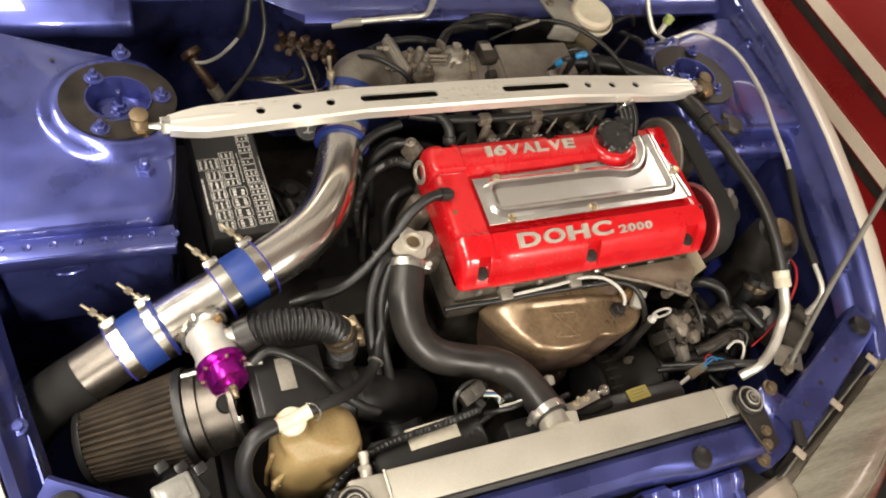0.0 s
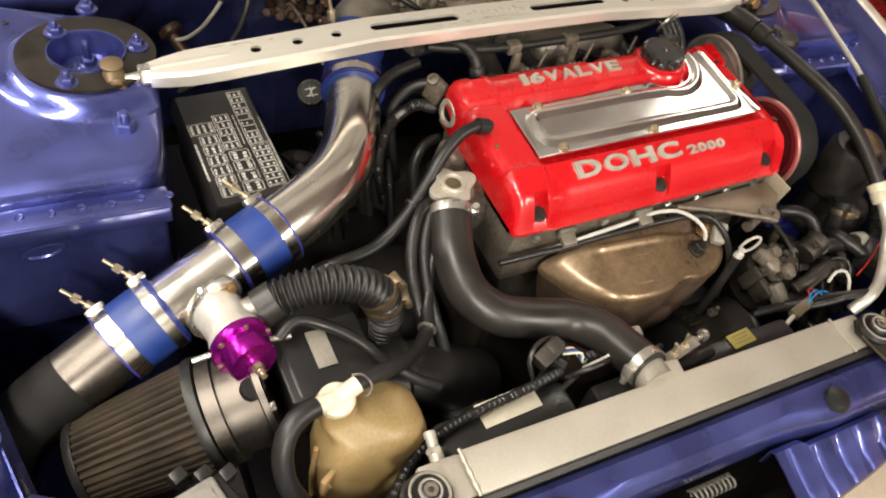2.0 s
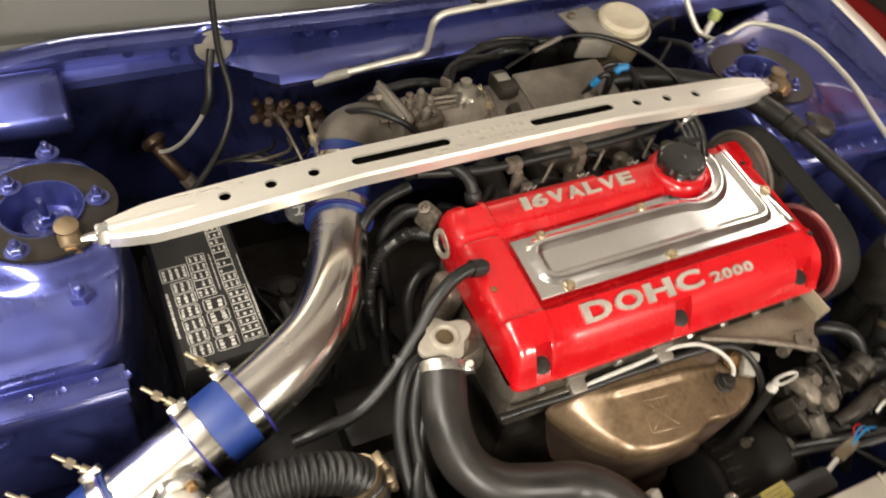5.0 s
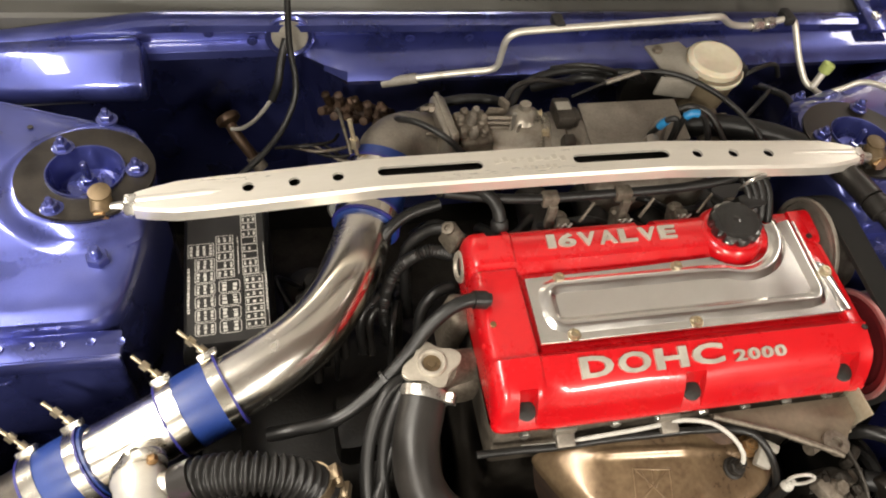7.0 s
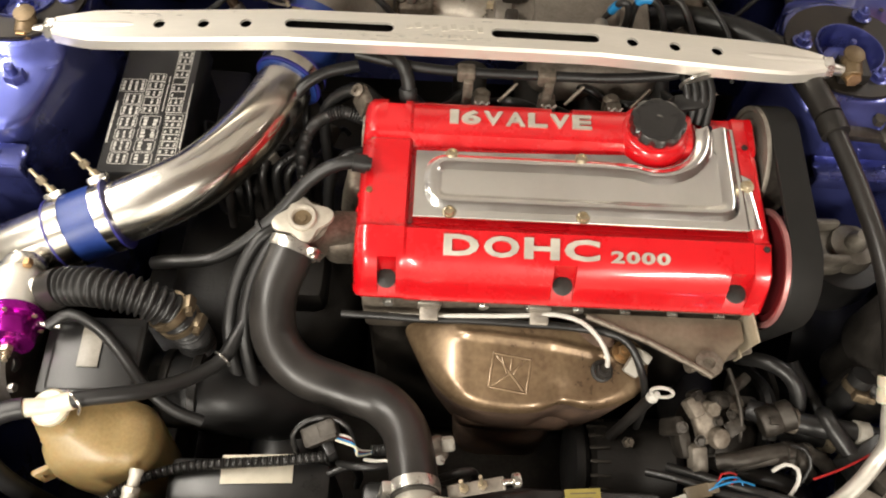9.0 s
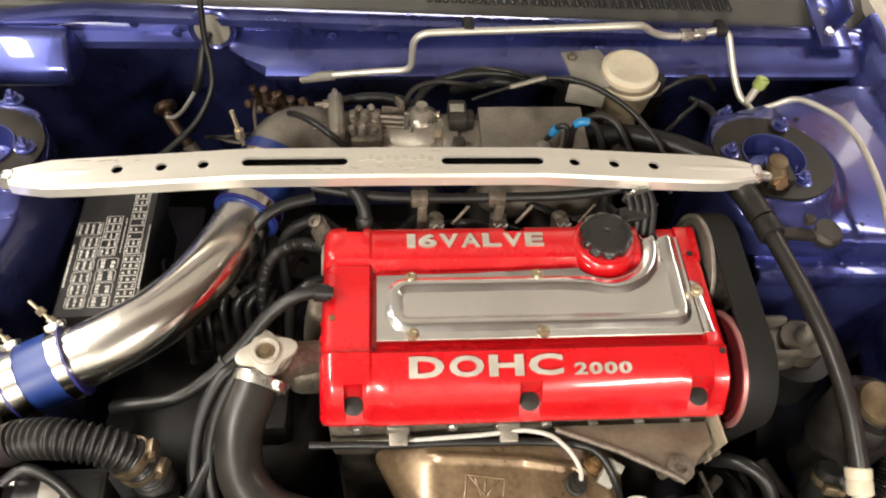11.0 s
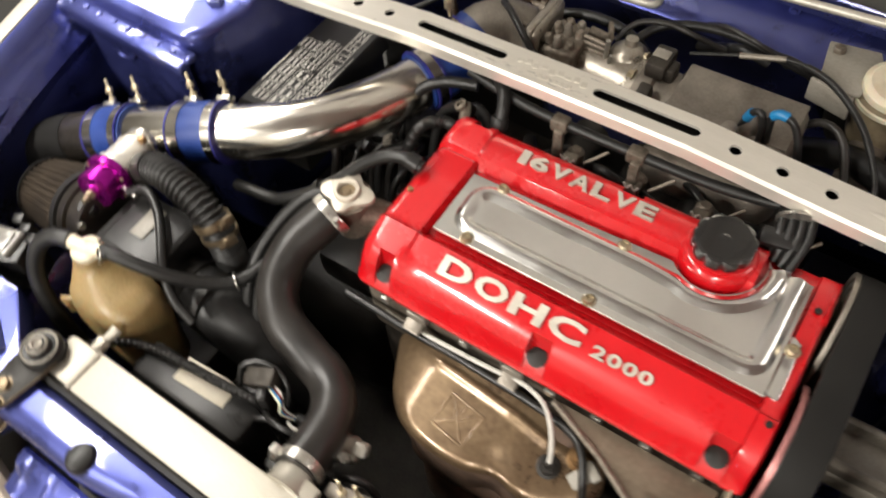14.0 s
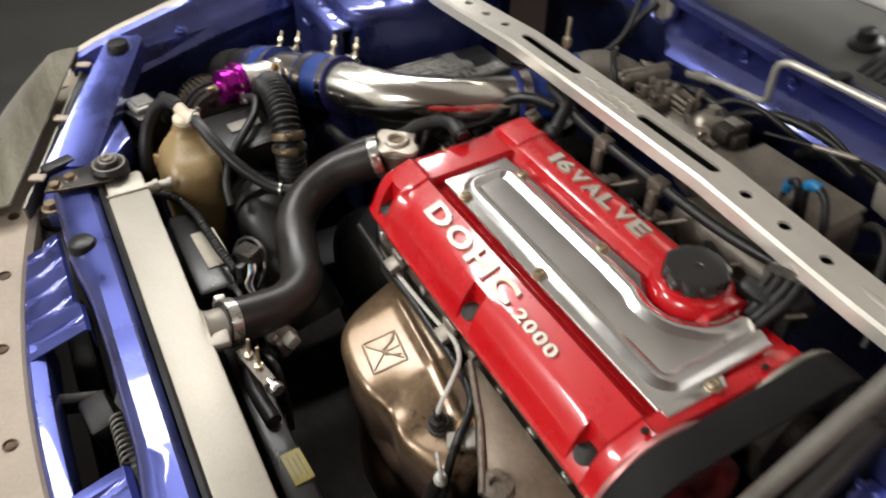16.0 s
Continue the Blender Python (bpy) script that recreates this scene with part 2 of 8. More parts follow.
def sweep(line, radius, seg=14, cap=True):
    """A round tube along a line; radius is a number or a rule of (share of length, metres along)."""
    line = [Vector(p) for p in line]
    rule = radius if callable(radius) else (lambda s, d: radius)
    total = sum((b - a).length for a, b in zip(line, line[1:])) or 1.0
    x, y, _ = frame_of(line[1] - line[0])
    vs, fs, run = [], [], 0.0
    for i, p in enumerate(line):
        way = (line[min(i + 1, len(line) - 1)] - line[max(i - 1, 0)]).normalized()
        x = (x - way * x.dot(way)).normalized()
        y = way.cross(x)
        if i:
            run += (p - line[i - 1]).length
        r = rule(run / total, run)
        for k in range(seg):
            a = 2 * math.pi * k / seg
            vs.append(tuple(p + (x * math.cos(a) + y * math.sin(a)) * r))
        if i:
            o = (i - 1) * seg
            fs += [(o + k, o + (k + 1) % seg, o + seg + (k + 1) % seg, o + seg + k) for k in range(seg)]
    if cap:
        fs += [tuple(range(seg - 1, -1, -1)), tuple(range(len(vs) - seg, len(vs)))]
    return vs, fs


def pipe(points, radius, seg=14, step=0.008):
    return sweep(curve(points, step), radius, seg)


def lathe(profile, at=(0, 0, 0), axis=(0, 0, 1), seg=28, cap=True):
    """A turned body: profile rows are (radius, height along the axis)."""
    m = place(at, axis)
    vs, fs = [], []
    for r, h in profile:
        r = max(r, 1e-5)
        vs += [tuple(m @ Vector((r * math.cos(2 * math.pi * k / seg), r * math.sin(2 * math.pi * k / seg), h))) for k in range(seg)]
    for i in range(len(profile) - 1):
        o = i * seg
        fs += [(o + k, o + (k + 1) % seg, o + seg + (k + 1) % seg, o + seg + k) for k in range(seg)]
    if cap:
        fs += [tuple(range(seg - 1, -1, -1)), tuple(range(len(vs) - seg, len(vs)))]
    return vs, fs


def rod(a, b, r, seg=12):
    return sweep([a, b], r, seg)


def out_of(bm):
    bm.verts.index_update()
    g = [tuple(v.co) for v in bm.verts], [tuple(v.index for v in f.verts) for f in bm.faces]
    bm.free()
    return g


def box(at, size, m=None, bevel=0.003, seg=2):
    bm = bmesh.new()
    bmesh.ops.create_cube(bm, size=1.0)
    bmesh.ops.scale(bm, vec=size, verts=bm.verts)
    if bevel:
        bmesh.ops.bevel(bm, geom=bm.edges[:], offset=min(bevel, min(size) * 0.45), segments=seg, profile=0.5, affect="EDGES")
    bm.transform(Matrix.Translation(at) @ (m or Matrix.Identity(4)))
    return out_of(bm)


def prism(outline, low, high, m=None, bevel=0.0, seg=2):
    """A flat outline (x, y) raised from low to high."""
    bm = bmesh.new()
    vs = [bm.verts.new((x, y, low)) for x, y in outline]
    f = bm.faces.new(vs)
    if f.calc_area() and sum(a[0] * b[1] - b[0] * a[1] for a, b in zip(outline, outline[1:] + outline[:1])) > 0:
        f.normal_flip()
    got = bmesh.ops.extrude_face_region(bm, geom=[f])
    bmesh.ops.translate(bm, vec=(0, 0, high - low), verts=[g for g in got["geom"] if isinstance(g, bmesh.types.BMVert)])
    if bevel:
        bmesh.ops.bevel(bm, geom=bm.edges[:], offset=bevel, segments=seg, profile=0.5, affect="EDGES", clamp_overlap=True)
    bmesh.ops.recalc_face_normals(bm, faces=bm.faces[:])
    if m:
        bm.transform(m)
    return out_of(bm)


def loft(rings, closed=True, cap=True):
    """Faces between rings of equal counts."""
    n = len(rings[0])
    vs = [tuple(p) for ring in rings for p in ring]
    fs = []
    for i in range(len(rings) - 1):
        o = i * n
        fs += [(o + k, o + (k + 1) % n, o + n + (k + 1) % n, o + n + k) for k in range(n if closed else n - 1)]
    if cap and closed:
        fs += [tuple(range(n - 1, -1, -1)), tuple(range(len(vs) - n, len(vs)))]
    return vs, fs


def sheet(rule, nu, nv, thick=0.002):
    """A curved plate: rule(u, v) gives the point for u, v from 0 to 1; the plate is thickened along its normal."""
    top = [[Vector(rule(i / nu, j / nv)) for j in range(nv + 1)] for i in range(nu + 1)]
    low = []
    for i in range(nu + 1):
        row = []
        for j in range(nv + 1):
            du = top[min(i + 1, nu)][j] - top[max(i - 1, 0)][j]
            dv = top[i][min(j + 1, nv)] - top[i][max(j - 1, 0)]
            k = du.cross(dv)
            row.append(top[i][j] - (k.normalized() if k.length > 1e-12 else Vector((0, 0, 1))) * thick)
        low.append(row)
    w = nv + 1
    vs = [tuple(p) for r in top for p in r] + [tuple(p) for r in low for p in r]
    o = (nu + 1) * w
    fs = []
    for i in range(nu):
        for j in range(nv):
            a, b, c, d = i * w + j, (i + 1) * w + j, (i + 1) * w + j + 1, i * w + j + 1
            fs += [(a, b, c, d), (o + d, o + c, o + b, o + a)]
    for i in range(nu):
        a, b = i * w, (i + 1) * w
        fs += [(b, a, o + a, o + b), (a + nv, b + nv, o + b + nv, o + a + nv)]
    for j in range(nv):
        a, b = j, nu * w + j
        fs += [(a, a + 1, o + a + 1, o + a), (b + 1, b, o + b, o + b + 1)]
    return vs, fs


def strip(path, profile, thick=0.002):
    """A pressed panel: profile(k) gives a row of points at each station of path."""
    rows = [profile(p) for p in path]
    n, m = len(rows) - 1, len(rows[0]) - 1
    return sheet(lambda u, v: rows[round(u * n)][round(v * m)], n, m, thick)


def nut(at, axis=(0, 0, 1), r=0.009, h=0.008, spin=0.0):
    m = place(at, axis, spin)
    ring = [(r * math.cos(math.pi * k / 3), r * math.sin(math.pi * k / 3)) for k in range(6)]
    return loft([[m @ Vector((x * s, y * s, z)) for x, y in ring] for s, z in ((1, 0), (1, h * 0.85), (0.88, h))])


def stud(at, axis=(0, 0, 1), r=0.009, tall=0.022):
    """A washer, a nut and the bolt's end above it."""
    a = Vector(axis).normalized()
    p = Vector(at)
    return cat(lathe([(r * 1.45, 0), (r * 1.45, 0.002), (r * 1.2, 0.0026)], p, a, 18), nut(p + a * 0.002, a, r, r * 0.9),
               lathe([(r * 0.5, 0), (r * 0.5, tall), (r * 0.35, tall + 0.002)], p, a, 10))


def lettering(word, width, height, deep, m):
    """A word in the built-in font, stretched to a width and height, standing deep metres proud of its plane."""
    data = bpy.data.curves.new("word", "FONT")
    data.body, data.extrude, data.offset, data.resolution_u = word, 0.02, 0.034, 3
    ob = bpy.data.objects.new("word", data)
    scene.collection.objects.link(ob)
    bpy.context.view_layer.update()
    me = bpy.data.meshes.new_from_object(ob.evaluated_get(bpy.context.evaluated_depsgraph_get()))
    bpy.data.objects.remove(ob)
    vs = np.array([v.co[:] for v in me.vertices])
    lo, hi = vs.min(0), vs.max(0)
    vs = (vs - lo) / (hi - lo) * np.array((width, height, deep))
    fs = [tuple(q.vertices) for q in me.polygons]
    bpy.data.meshes.remove(me)
    return moved((vs.tolist(), fs), m)


# ---- things and their parts ----
MID = 0.064          # the car's centre line
BASE = {}
LEANING = set()      # things and parts that sit with the body shell, which leans a little to its left side


def leant(geo):
    return [(x, y, z - 0.04 * (x - MID)) for x, y, z in geo[0]], geo[1]


def thing(name, label, category, at=(0, 0, 0), group="", kind=""):
    ob = new(name)
    ob.location = at
    BASE[ob] = Vector(at)
    ob.empty_display_size = 0.02
    return tagged(ob, label, category, group, kind)


def mesh_of(name, geo, surface, at, sharp=38.0):
    me = bpy.data.meshes.new(name)
    o = Vector(at)
    me.from_pydata([tuple(Vector(p) - o) for p in geo[0]], [], [f for f in geo[1]])
    me.validate()
    bm = bmesh.new()
    bm.from_mesh(me)
    bmesh.ops.recalc_face_normals(bm, faces=bm.faces[:])
    bm.to_mesh(me)
    bm.free()
    me.materials.append(surface)
    me.polygons.foreach_set("use_smooth", [True] * len(me.polygons))
    me.set_sharp_from_angle(angle=radians(sharp))
    return me


def part(name, geo, surface, parent, label="", sharp=38.0, lean=True):
    at = BASE[parent]
    if lean and parent in LEANING:
        geo = leant(geo)
    ob = new(name, mesh_of(name, geo, surface, at, sharp))
    ob.parent = parent
    BASE[ob] = at
    if lean and parent in LEANING:
        LEANING.add(ob)
    if label:
        ob["label"] = label
    return ob


def single(name, geo, surface, label, category, group="", kind="", sharp=38.0):
    """A thing of one mesh, with its origin at its base."""
    vs = np.array(geo[0])
    at = Vector(((vs[:, 0].min() + vs[:, 0].max()) / 2, (vs[:, 1].min() + vs[:, 1].max()) / 2, vs[:, 2].min()))
    ob = new(name, mesh_of(name, geo, surface, at, sharp))
    ob.location = at
    BASE[ob] = at
    return tagged(ob, label, category, group, kind)


def twin(p):
    """The point on the car's other side."""
    return (2 * MID - p[0], *p[1:])


# ---- the garage ----
def slab(name, at, size, surface, label="", category=""):
    ob = single(name, box(at, size, bevel=0), surface, label or name, category or name.split("_")[0], kind="structure")
    return ob


slab("floor", (0.5, 0.5, -0.05), (9.0, 9.0, 0.1), FLOOR, "dark stained concrete garage floor", "floor")
slab("wall_north", (0.5, 5.05, 1.35), (9.2, 0.1, 2.7), WALL, "dull cream painted garage wall", "wall")
slab("wall_south", (0.5, -4.05, 1.35), (9.2, 0.1, 2.7), WALL, "dull cream painted garage wall", "wall")
slab("wall_east", (5.05, 0.5, 1.35), (0.1, 9.0, 2.7), WALL, "dull cream painted garage wall", "wall")
# unseen wall and ceiling, kept pale to brighten reflections in the polished metal
slab("wall_west", (-4.05, 0.5, 1.35), (0.1, 9.0, 2.7), PALE_WALL, "unseen garage wall, kept pale to reflect in the chrome", "wall")
slab("ceiling", (0.5, 0.5, 2.75), (9.2, 9.2, 0.1), CEIL, "pale painted garage ceiling", "ceiling")
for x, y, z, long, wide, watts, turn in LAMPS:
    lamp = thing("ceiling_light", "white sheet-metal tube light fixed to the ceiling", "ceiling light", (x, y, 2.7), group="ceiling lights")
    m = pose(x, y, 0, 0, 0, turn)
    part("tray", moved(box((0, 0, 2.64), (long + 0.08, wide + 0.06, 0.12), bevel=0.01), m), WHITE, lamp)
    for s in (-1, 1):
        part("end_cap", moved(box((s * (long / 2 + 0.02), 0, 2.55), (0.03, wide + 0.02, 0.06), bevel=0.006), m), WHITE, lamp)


# ---- the red vehicle alongside ----
red = thing("red_vehicle", "red parked vehicle side with cream stripes and dark seams", "vehicle", (1.75, 0.6, 0.0))
side = lambda z: 1.32 - 0.05 * math.cos((z - 0.55) * 2.2) + 0.10 * max(0.0, z - 0.8)
part("body_side", sheet(lambda u, v: (side(0.12 + 1.1 * v), -1.6 + 4.4 * u, 0.12 + 1.1 * v), 10, 24, 0.03), REDBODY, red)
part("body_shell", box((1.95, 0.6, 0.62), (1.1, 4.3, 1.0), bevel=0.12, seg=4), REDBODY, red)
for z in (0.580, 0.722):
    part("stripe", sheet(lambda u, v: (side(z + 0.035 * v) - 0.034, -1.6 + 4.4 * u, z + 0.035 * v), 10, 2, 0.004), STRIPE, red, "cream trim strip")
    part("seam", sheet(lambda u, v: (side(z - 0.03 + 0.022 * v) - 0.033, -1.6 + 4.4 * u, z - 0.03 + 0.022 * v), 10, 2, 0.004), DARK, red, "dark rubber seam")
for y in (-0.9, 2.0):
    part("tyre", lathe([(0.19, -0.09), (0.30, -0.09), (0.315, -0.06), (0.315, 0.06), (0.30, 0.09), (0.19, 0.09)], (1.5, y, 0.315), (1, 0, 0), 36), RUBBER, red)


# ---- the car: body shell round the engine bay ----
car = thing("car", "white car with an open blue-painted engine bay", "car", (MID, 0.0, 0.0))
LEANING.add(car)


def edge_x(y):
    """The right wing's edge, seen from above."""
    ys, xs = (-0.58, -0.50, -0.40, -0.30, -0.20, -0.10, 0.0, 0.10, 0.20, 0.34, 0.9), (0.640, 0.672, 0.695, 0.716, 0.735, 0.753, 0.768, 0.778, 0.784, 0.788, 0.79)
    return float(np.interp(y, ys, xs))


def edge_z(y, left=False):
    """The wing edge's height; the shell leans, so the two sides differ."""
    if left:
        return float(np.interp(y, (-0.58, -0.51, -0.474, -0.434, -0.34, -0.267, -0.2, -0.036, 0.2, 0.9), (0.80, 0.824, 0.836, 0.846, 0.862, 0.874, 0.881, 0.897, 0.915, 0.95)))
    return float(np.interp(y, (-0.58, -0.50, -0.43, -0.31, -0.2, -0.1, 0.0, 0.11, 0.23, 0.9), (0.765, 0.788, 0.808, 0.840, 0.858, 0.872, 0.881, 0.890, 0.897, 0.92)))


def tower_plan(left):
    """The tower's outline; the front wall of the left one stands further forward."""
    f, w = (-0.120, 0.0) if left else (-0.058, 0.009)
    return ((0.778, f), (0.508 - w, f), (0.496 - w, f + 0.014), (0.487 - w, f * 0.5), (0.477 - w, 0.0), (0.470 - w, 0.050), (0.476 - w, 0.095), (0.500 - w, 0.143 + w), (0.548, 0.166 + w), (0.598, 0.182 + w), (0.674, 0.208 + w), (0.778, 0.238 + w))


def tower_shell(cx, side_of, wide, up, n=96):
    """The tower's walls, its top with a dome and the bore for the strut; the plan hugs the dome on the engine's side."""
    plan = [Vector(side_of(p)) for p in tower_plan(side_of is twin)]
    angles = [2 * math.pi * k / n for k in range(n)]

    def reach(a):
        o, d = Vector((cx, 0.056)), Vector((math.cos(a), math.sin(a)))
        best = 9.0
        for p, q in zip(plan, plan[1:] + plan[:1]):
            e = q - p
            det = d.x * -e.y + d.y * e.x
            if abs(det) > 1e-9:
                w = p - o
                k, u = (w.x * -e.y + w.y * e.x) / det, (d.x * w.y - d.y * w.x) / det
                if k > 0 and -1e-6 <= u <= 1 + 1e-6:
                    best = min(best, k)
        return best
    far = [reach(a) for a in angles]
    for _ in range(2):                                    # ease the plan's corners
        far = [(far[k - 1] + 2 * far[k] + far[(k + 1) % n]) / 4 for k in range(n)]
    rings = []
    for r, c, z in ((0.0425, 0, 0.840), (0.0430, 0, 0.8855), (0.0440, 0, 0.8865), (0.066 + wide, 0.004, 0.8865), (0.074 + wide, 0.0025, 0.8850), (0.082 + wide, 0.0018, 0.8795), (0.089 + wide, 0.0012, 0.8735), (0.096 + wide, 0.0008, 0.8708)):
        rings.append([(cx + min(r, f - c) * math.cos(a), 0.056 + min(r, f - c) * math.sin(a), z + up - 0.05 * r * math.sin(a) * (1 if r < 0.08 else 0.4)) for a, f in zip(angles, far)])
    for inset, z in ((0.020, 0.8700), (0.009, 0.8692), (0.003, 0.8660), (0.0007, 0.8605), (0.0, 0.850), (0.0, 0.47)):
        rings.append([(cx + max(f - inset, min(0.0965 + wide, f - 0.0006 * inset)) * math.cos(a), 0.056 + max(f - inset, min(0.0965 + wide, f - 0.0006 * inset)) * math.sin(a), z + up) for a, f in zip(angles, far)])
    return loft(rings, cap=False)


YS = [-0.49 + 0.83 * k / 30 for k in range(31)]
for flip in (False, True):
    side_of = twin if flip else (lambda p: p)
    edge = strip(YS, lambda y: [side_of((edge_x(y) + dx, y, edge_z(y, flip) + dz)) for dx, dz in
                                ((-0.022, -0.26), (-0.030, -0.10), (-0.037, -0.070), (-0.040, -0.060), (-0.038, -0.056), (-0.033, -0.047), (-0.028, -0.036), (-0.022, -0.032), (-0.016, -0.016), (-0.010, -0.004), (-0.002, 0.0), (0.0, -0.002), (0.0, -0.02))])
    part("wing_rail", edge, BLUE, car, "blue wing rail", lean=False)
    skin = strip([-0.502 + 1.442 * k / 36 for k in range(37)], lambda y: [side_of((edge_x(y) + dx, y, edge_z(y, flip) + dz)) for dx, dz in
                 ((0.003, -0.02), (0.003, -0.001), (0.008, 0.0), (0.024, -0.003), (0.041, -0.011), (0.062, -0.029), (0.090, -0.064), (0.120, -0.12), (0.14, -0.20), (0.145, -0.38), (0.13, -0.55))])
    part("wing", skin, WHITE, car, "white outer wing", lean=False)
    for y in (-0.33, -0.06, 0.16):
        p = side_of((edge_x(y) - 0.025, y, edge_z(y, flip) - 0.034))
        part("wing_bolt", cat(lathe([(0.010, 0), (0.010, 0.0015), (0.008, 0.002)], p, (0, 0, 1), 16), nut((p[0], p[1], p[2] + 0.0015), r=0.0065, h=0.005)), BLUE, car, lean=False)
    # strut tower with its dome, ring, cup, studs
    ledge = 0.0 if flip else 0.062
    cx = side_of((0.538,))[0]
    wide, up = (0.003, 0.0) if flip else (0.0075, 0.016)
    top = 0.887 + up
    tower = part("strut_tower", tower_shell(cx, side_of, wide, up), BLUE, car, "blue strut tower")
    part("apron_ridge", cat(box((side_of((0.614,))[0], -0.134 + ledge, 0.846), (0.236, 0.030, 0.010), bevel=0.004), box((side_of((0.614,))[0], -0.147 + ledge, 0.838), (0.232, 0.006, 0.022), bevel=0.0025), box((side_of((0.598,))[0], -0.136 + ledge, 0.765), (0.19, 0.014, 0.15), bevel=0.012, seg=4)), BLUE, tower)
    ring = [(0.0385, 0.0), (0.0675 + wide, 0.0), (0.068 + wide, 0.002), (0.0675 + wide, 0.004), (0.0390, 0.004), (0.0385, 0.0)]
    part("mount_ring", lathe(ring, (cx, 0.056, top), (0, 0.05, 1), 48, cap=False), RING, tower, "bare dark steel ring plate")
    part("strut_cup", lathe([(0.0405, 0.004), (0.0400, 0.0068), (0.0385, 0.0068), (0.0370, 0.002), (0.0362, -0.020), (0.034, -0.0235), (0.026, -0.0235), (0.0238, -0.016), (0.0225, -0.0135), (0.0, -0.0135)], (cx, 0.056, top), (0, 0.05, 1), 44, cap=False), BLUE, tower)
    part("strut_nut", stud((cx, 0.056, top - 0.0135), (0, 0.05, 1), 0.0085, 0.028), BLUE, tower)
    for dx, dy in ((0.026, -0.052), (0.026, 0.036), (-0.052, 0.0), (-0.012, 0.088)) if flip else ((0.022, -0.043), (0.027, 0.055), (-0.056, 0.004), (-0.018, 0.112)):
        part("tower_nut", stud((cx + (dx if not flip else -dx), 0.056 + dy, top + 0.0045 if dy < 0.08 else (top - 0.003 if flip else top - 0.030)), (0, 0.05, 1), 0.0082, 0.014), BLUE, tower)
    if flip:
        oval = Matrix.Translation((side_of((0.620,))[0], -0.1440, 0.812)) @ Matrix.Rotation(radians(-12), 4, "Y") @ Matrix.Diagonal((1.9, 1.0, 0.85, 1.0))
        part("apron_pressing", moved(lathe([(0.0115, 0.0), (0.0110, 0.0022), (0.0092, 0.0026), (0.0080, 0.0006), (0.0, 0.0004)], (0, 0, 0), (0, -1, 0), 28), oval), BLUE, tower, "oval pressing in the apron")
        part("apron_bolt", stud((side_of((0.520,))[0], -0.05, 0.8685), (0, 0, 1), 0.0115, 0.022), BLUE, tower, "large painted bolt with nut")
    part("apron_hole", lathe([(0.004, 0), (0.004, 0.001), (0.0, 0.001)], (side_of((0.587,))[0], -0.062 + ledge * 0.5, 0.8702 + up), (0, 0, 1), 12), DARK, tower)
    for px, py in ((0.628, -0.036), (0.640, -0.022), (0.612, 0.150)):
        part("apron_hole", lathe([(0.0032, 0), (0.0032, 0.0008), (0.0, 0.0008)], (side_of((px,))[0], py, 0.8705 + up), (0, 0, 1), 12), DARK, tower)
    for k in range(9):
        part("spot_weld", lathe([(0.0048, -0.0004), (0.0040, 0.0011), (0.0022, 0.0005), (0.0, 0.0003)], (side_of((0.497 + 0.027 * k,))[0], -0.1345 + ledge + 0.0015 * (k % 2), 0.8515), (0, 0, 1), 12), BLUE, tower)
    # inner wing ahead of the tower
    wall = strip([-0.50 + 0.40 * k / 16 for k in range(17)], lambda y: [side_of((edge_x(y) - 0.030 + a, y, b)) for a, b in ((0, 0.80), (-0.004, 0.78), (0.0, 0.75), (0.006, 0.73), (0.010, 0.70), (0.010, 0.55), (-0.05, 0.48), (-0.06, 0.29))])
    part("inner_wing", wall, BLUE, car, "blue inner wing panel")

# firewall with its ledge and scuttle flange
XS = [-0.64 + 1.41 * k / 48 for k in range(49)]


def firewall_row(x):
    k = min(1.0, max(0.0, (x + 0.17) / 0.05))            # the ledge starts here
    d = -0.030 * min(1.0, max(0.0, (-0.36 - x) / 0.20))     # the flange falls towards the wing
    d -= 0.032 * (x - MID)
    return [(x, y, z) for y, z in ((0.336, 0.880 + d), (0.335, 0.8985 + d), (0.330, 0.9005 + d), (0.316, 0.8985 + d), (0.311, 0.896 + d), (0.310, 0.889 + d), (0.318, 0.884 + d), (0.330, 0.872),
                                   (0.316 - 0.018 * k, 0.862), (0.316 - 0.046 * k, 0.854), (0.330 - 0.066 * k, 0.846), (0.350 - 0.082 * k, 0.838), (0.40 - 0.078 * k, 0.825), (0.43 - 0.096 * k, 0.79), (0.44 - 0.090 * k, 0.72), (0.44 - 0.068 * k, 0.45))]


firewall = part("firewall", strip(XS, firewall_row, 0.003), BLUE, car, "blue firewall with a pressed ledge", lean=False)
part("corner_box", prism([(0.262, 0.826), (0.249, 0.842), (0.250, 0.860), (0.284, 0.896), (0.306, 0.898), (0.326, 0.86), (0.326, 0.822)], -0.560, -0.372, Matrix(((0, 0, 1, 0), (1, 0, 0, 0), (0, 1, 0, 0), (0, 0, 0, 1))), bevel=0.008, seg=3), BLUE, firewall, "blue boxed corner panel", lean=False)
for x, z, w, h in ((0.020, 0.812, 0.050, 0.040), (0.085, 0.806, 0.034, 0.052), (0.150, 0.806, 0.046, 0.036)):
    part("pressed_pad", box((x, 0.338, z), (w, 0.020, h), pose(0, 0, 0, 8, 0, 0), bevel=0.008, seg=4), BLUE, firewall)
part("hole_rim", lathe([(0.026, 0), (0.030, 0.003), (0.033, 0.001), (0.033, -0.003), (0.026, -0.003)], (-0.185, 0.3115, 0.886), (0, -1, 0), 32), BLUE, firewall)
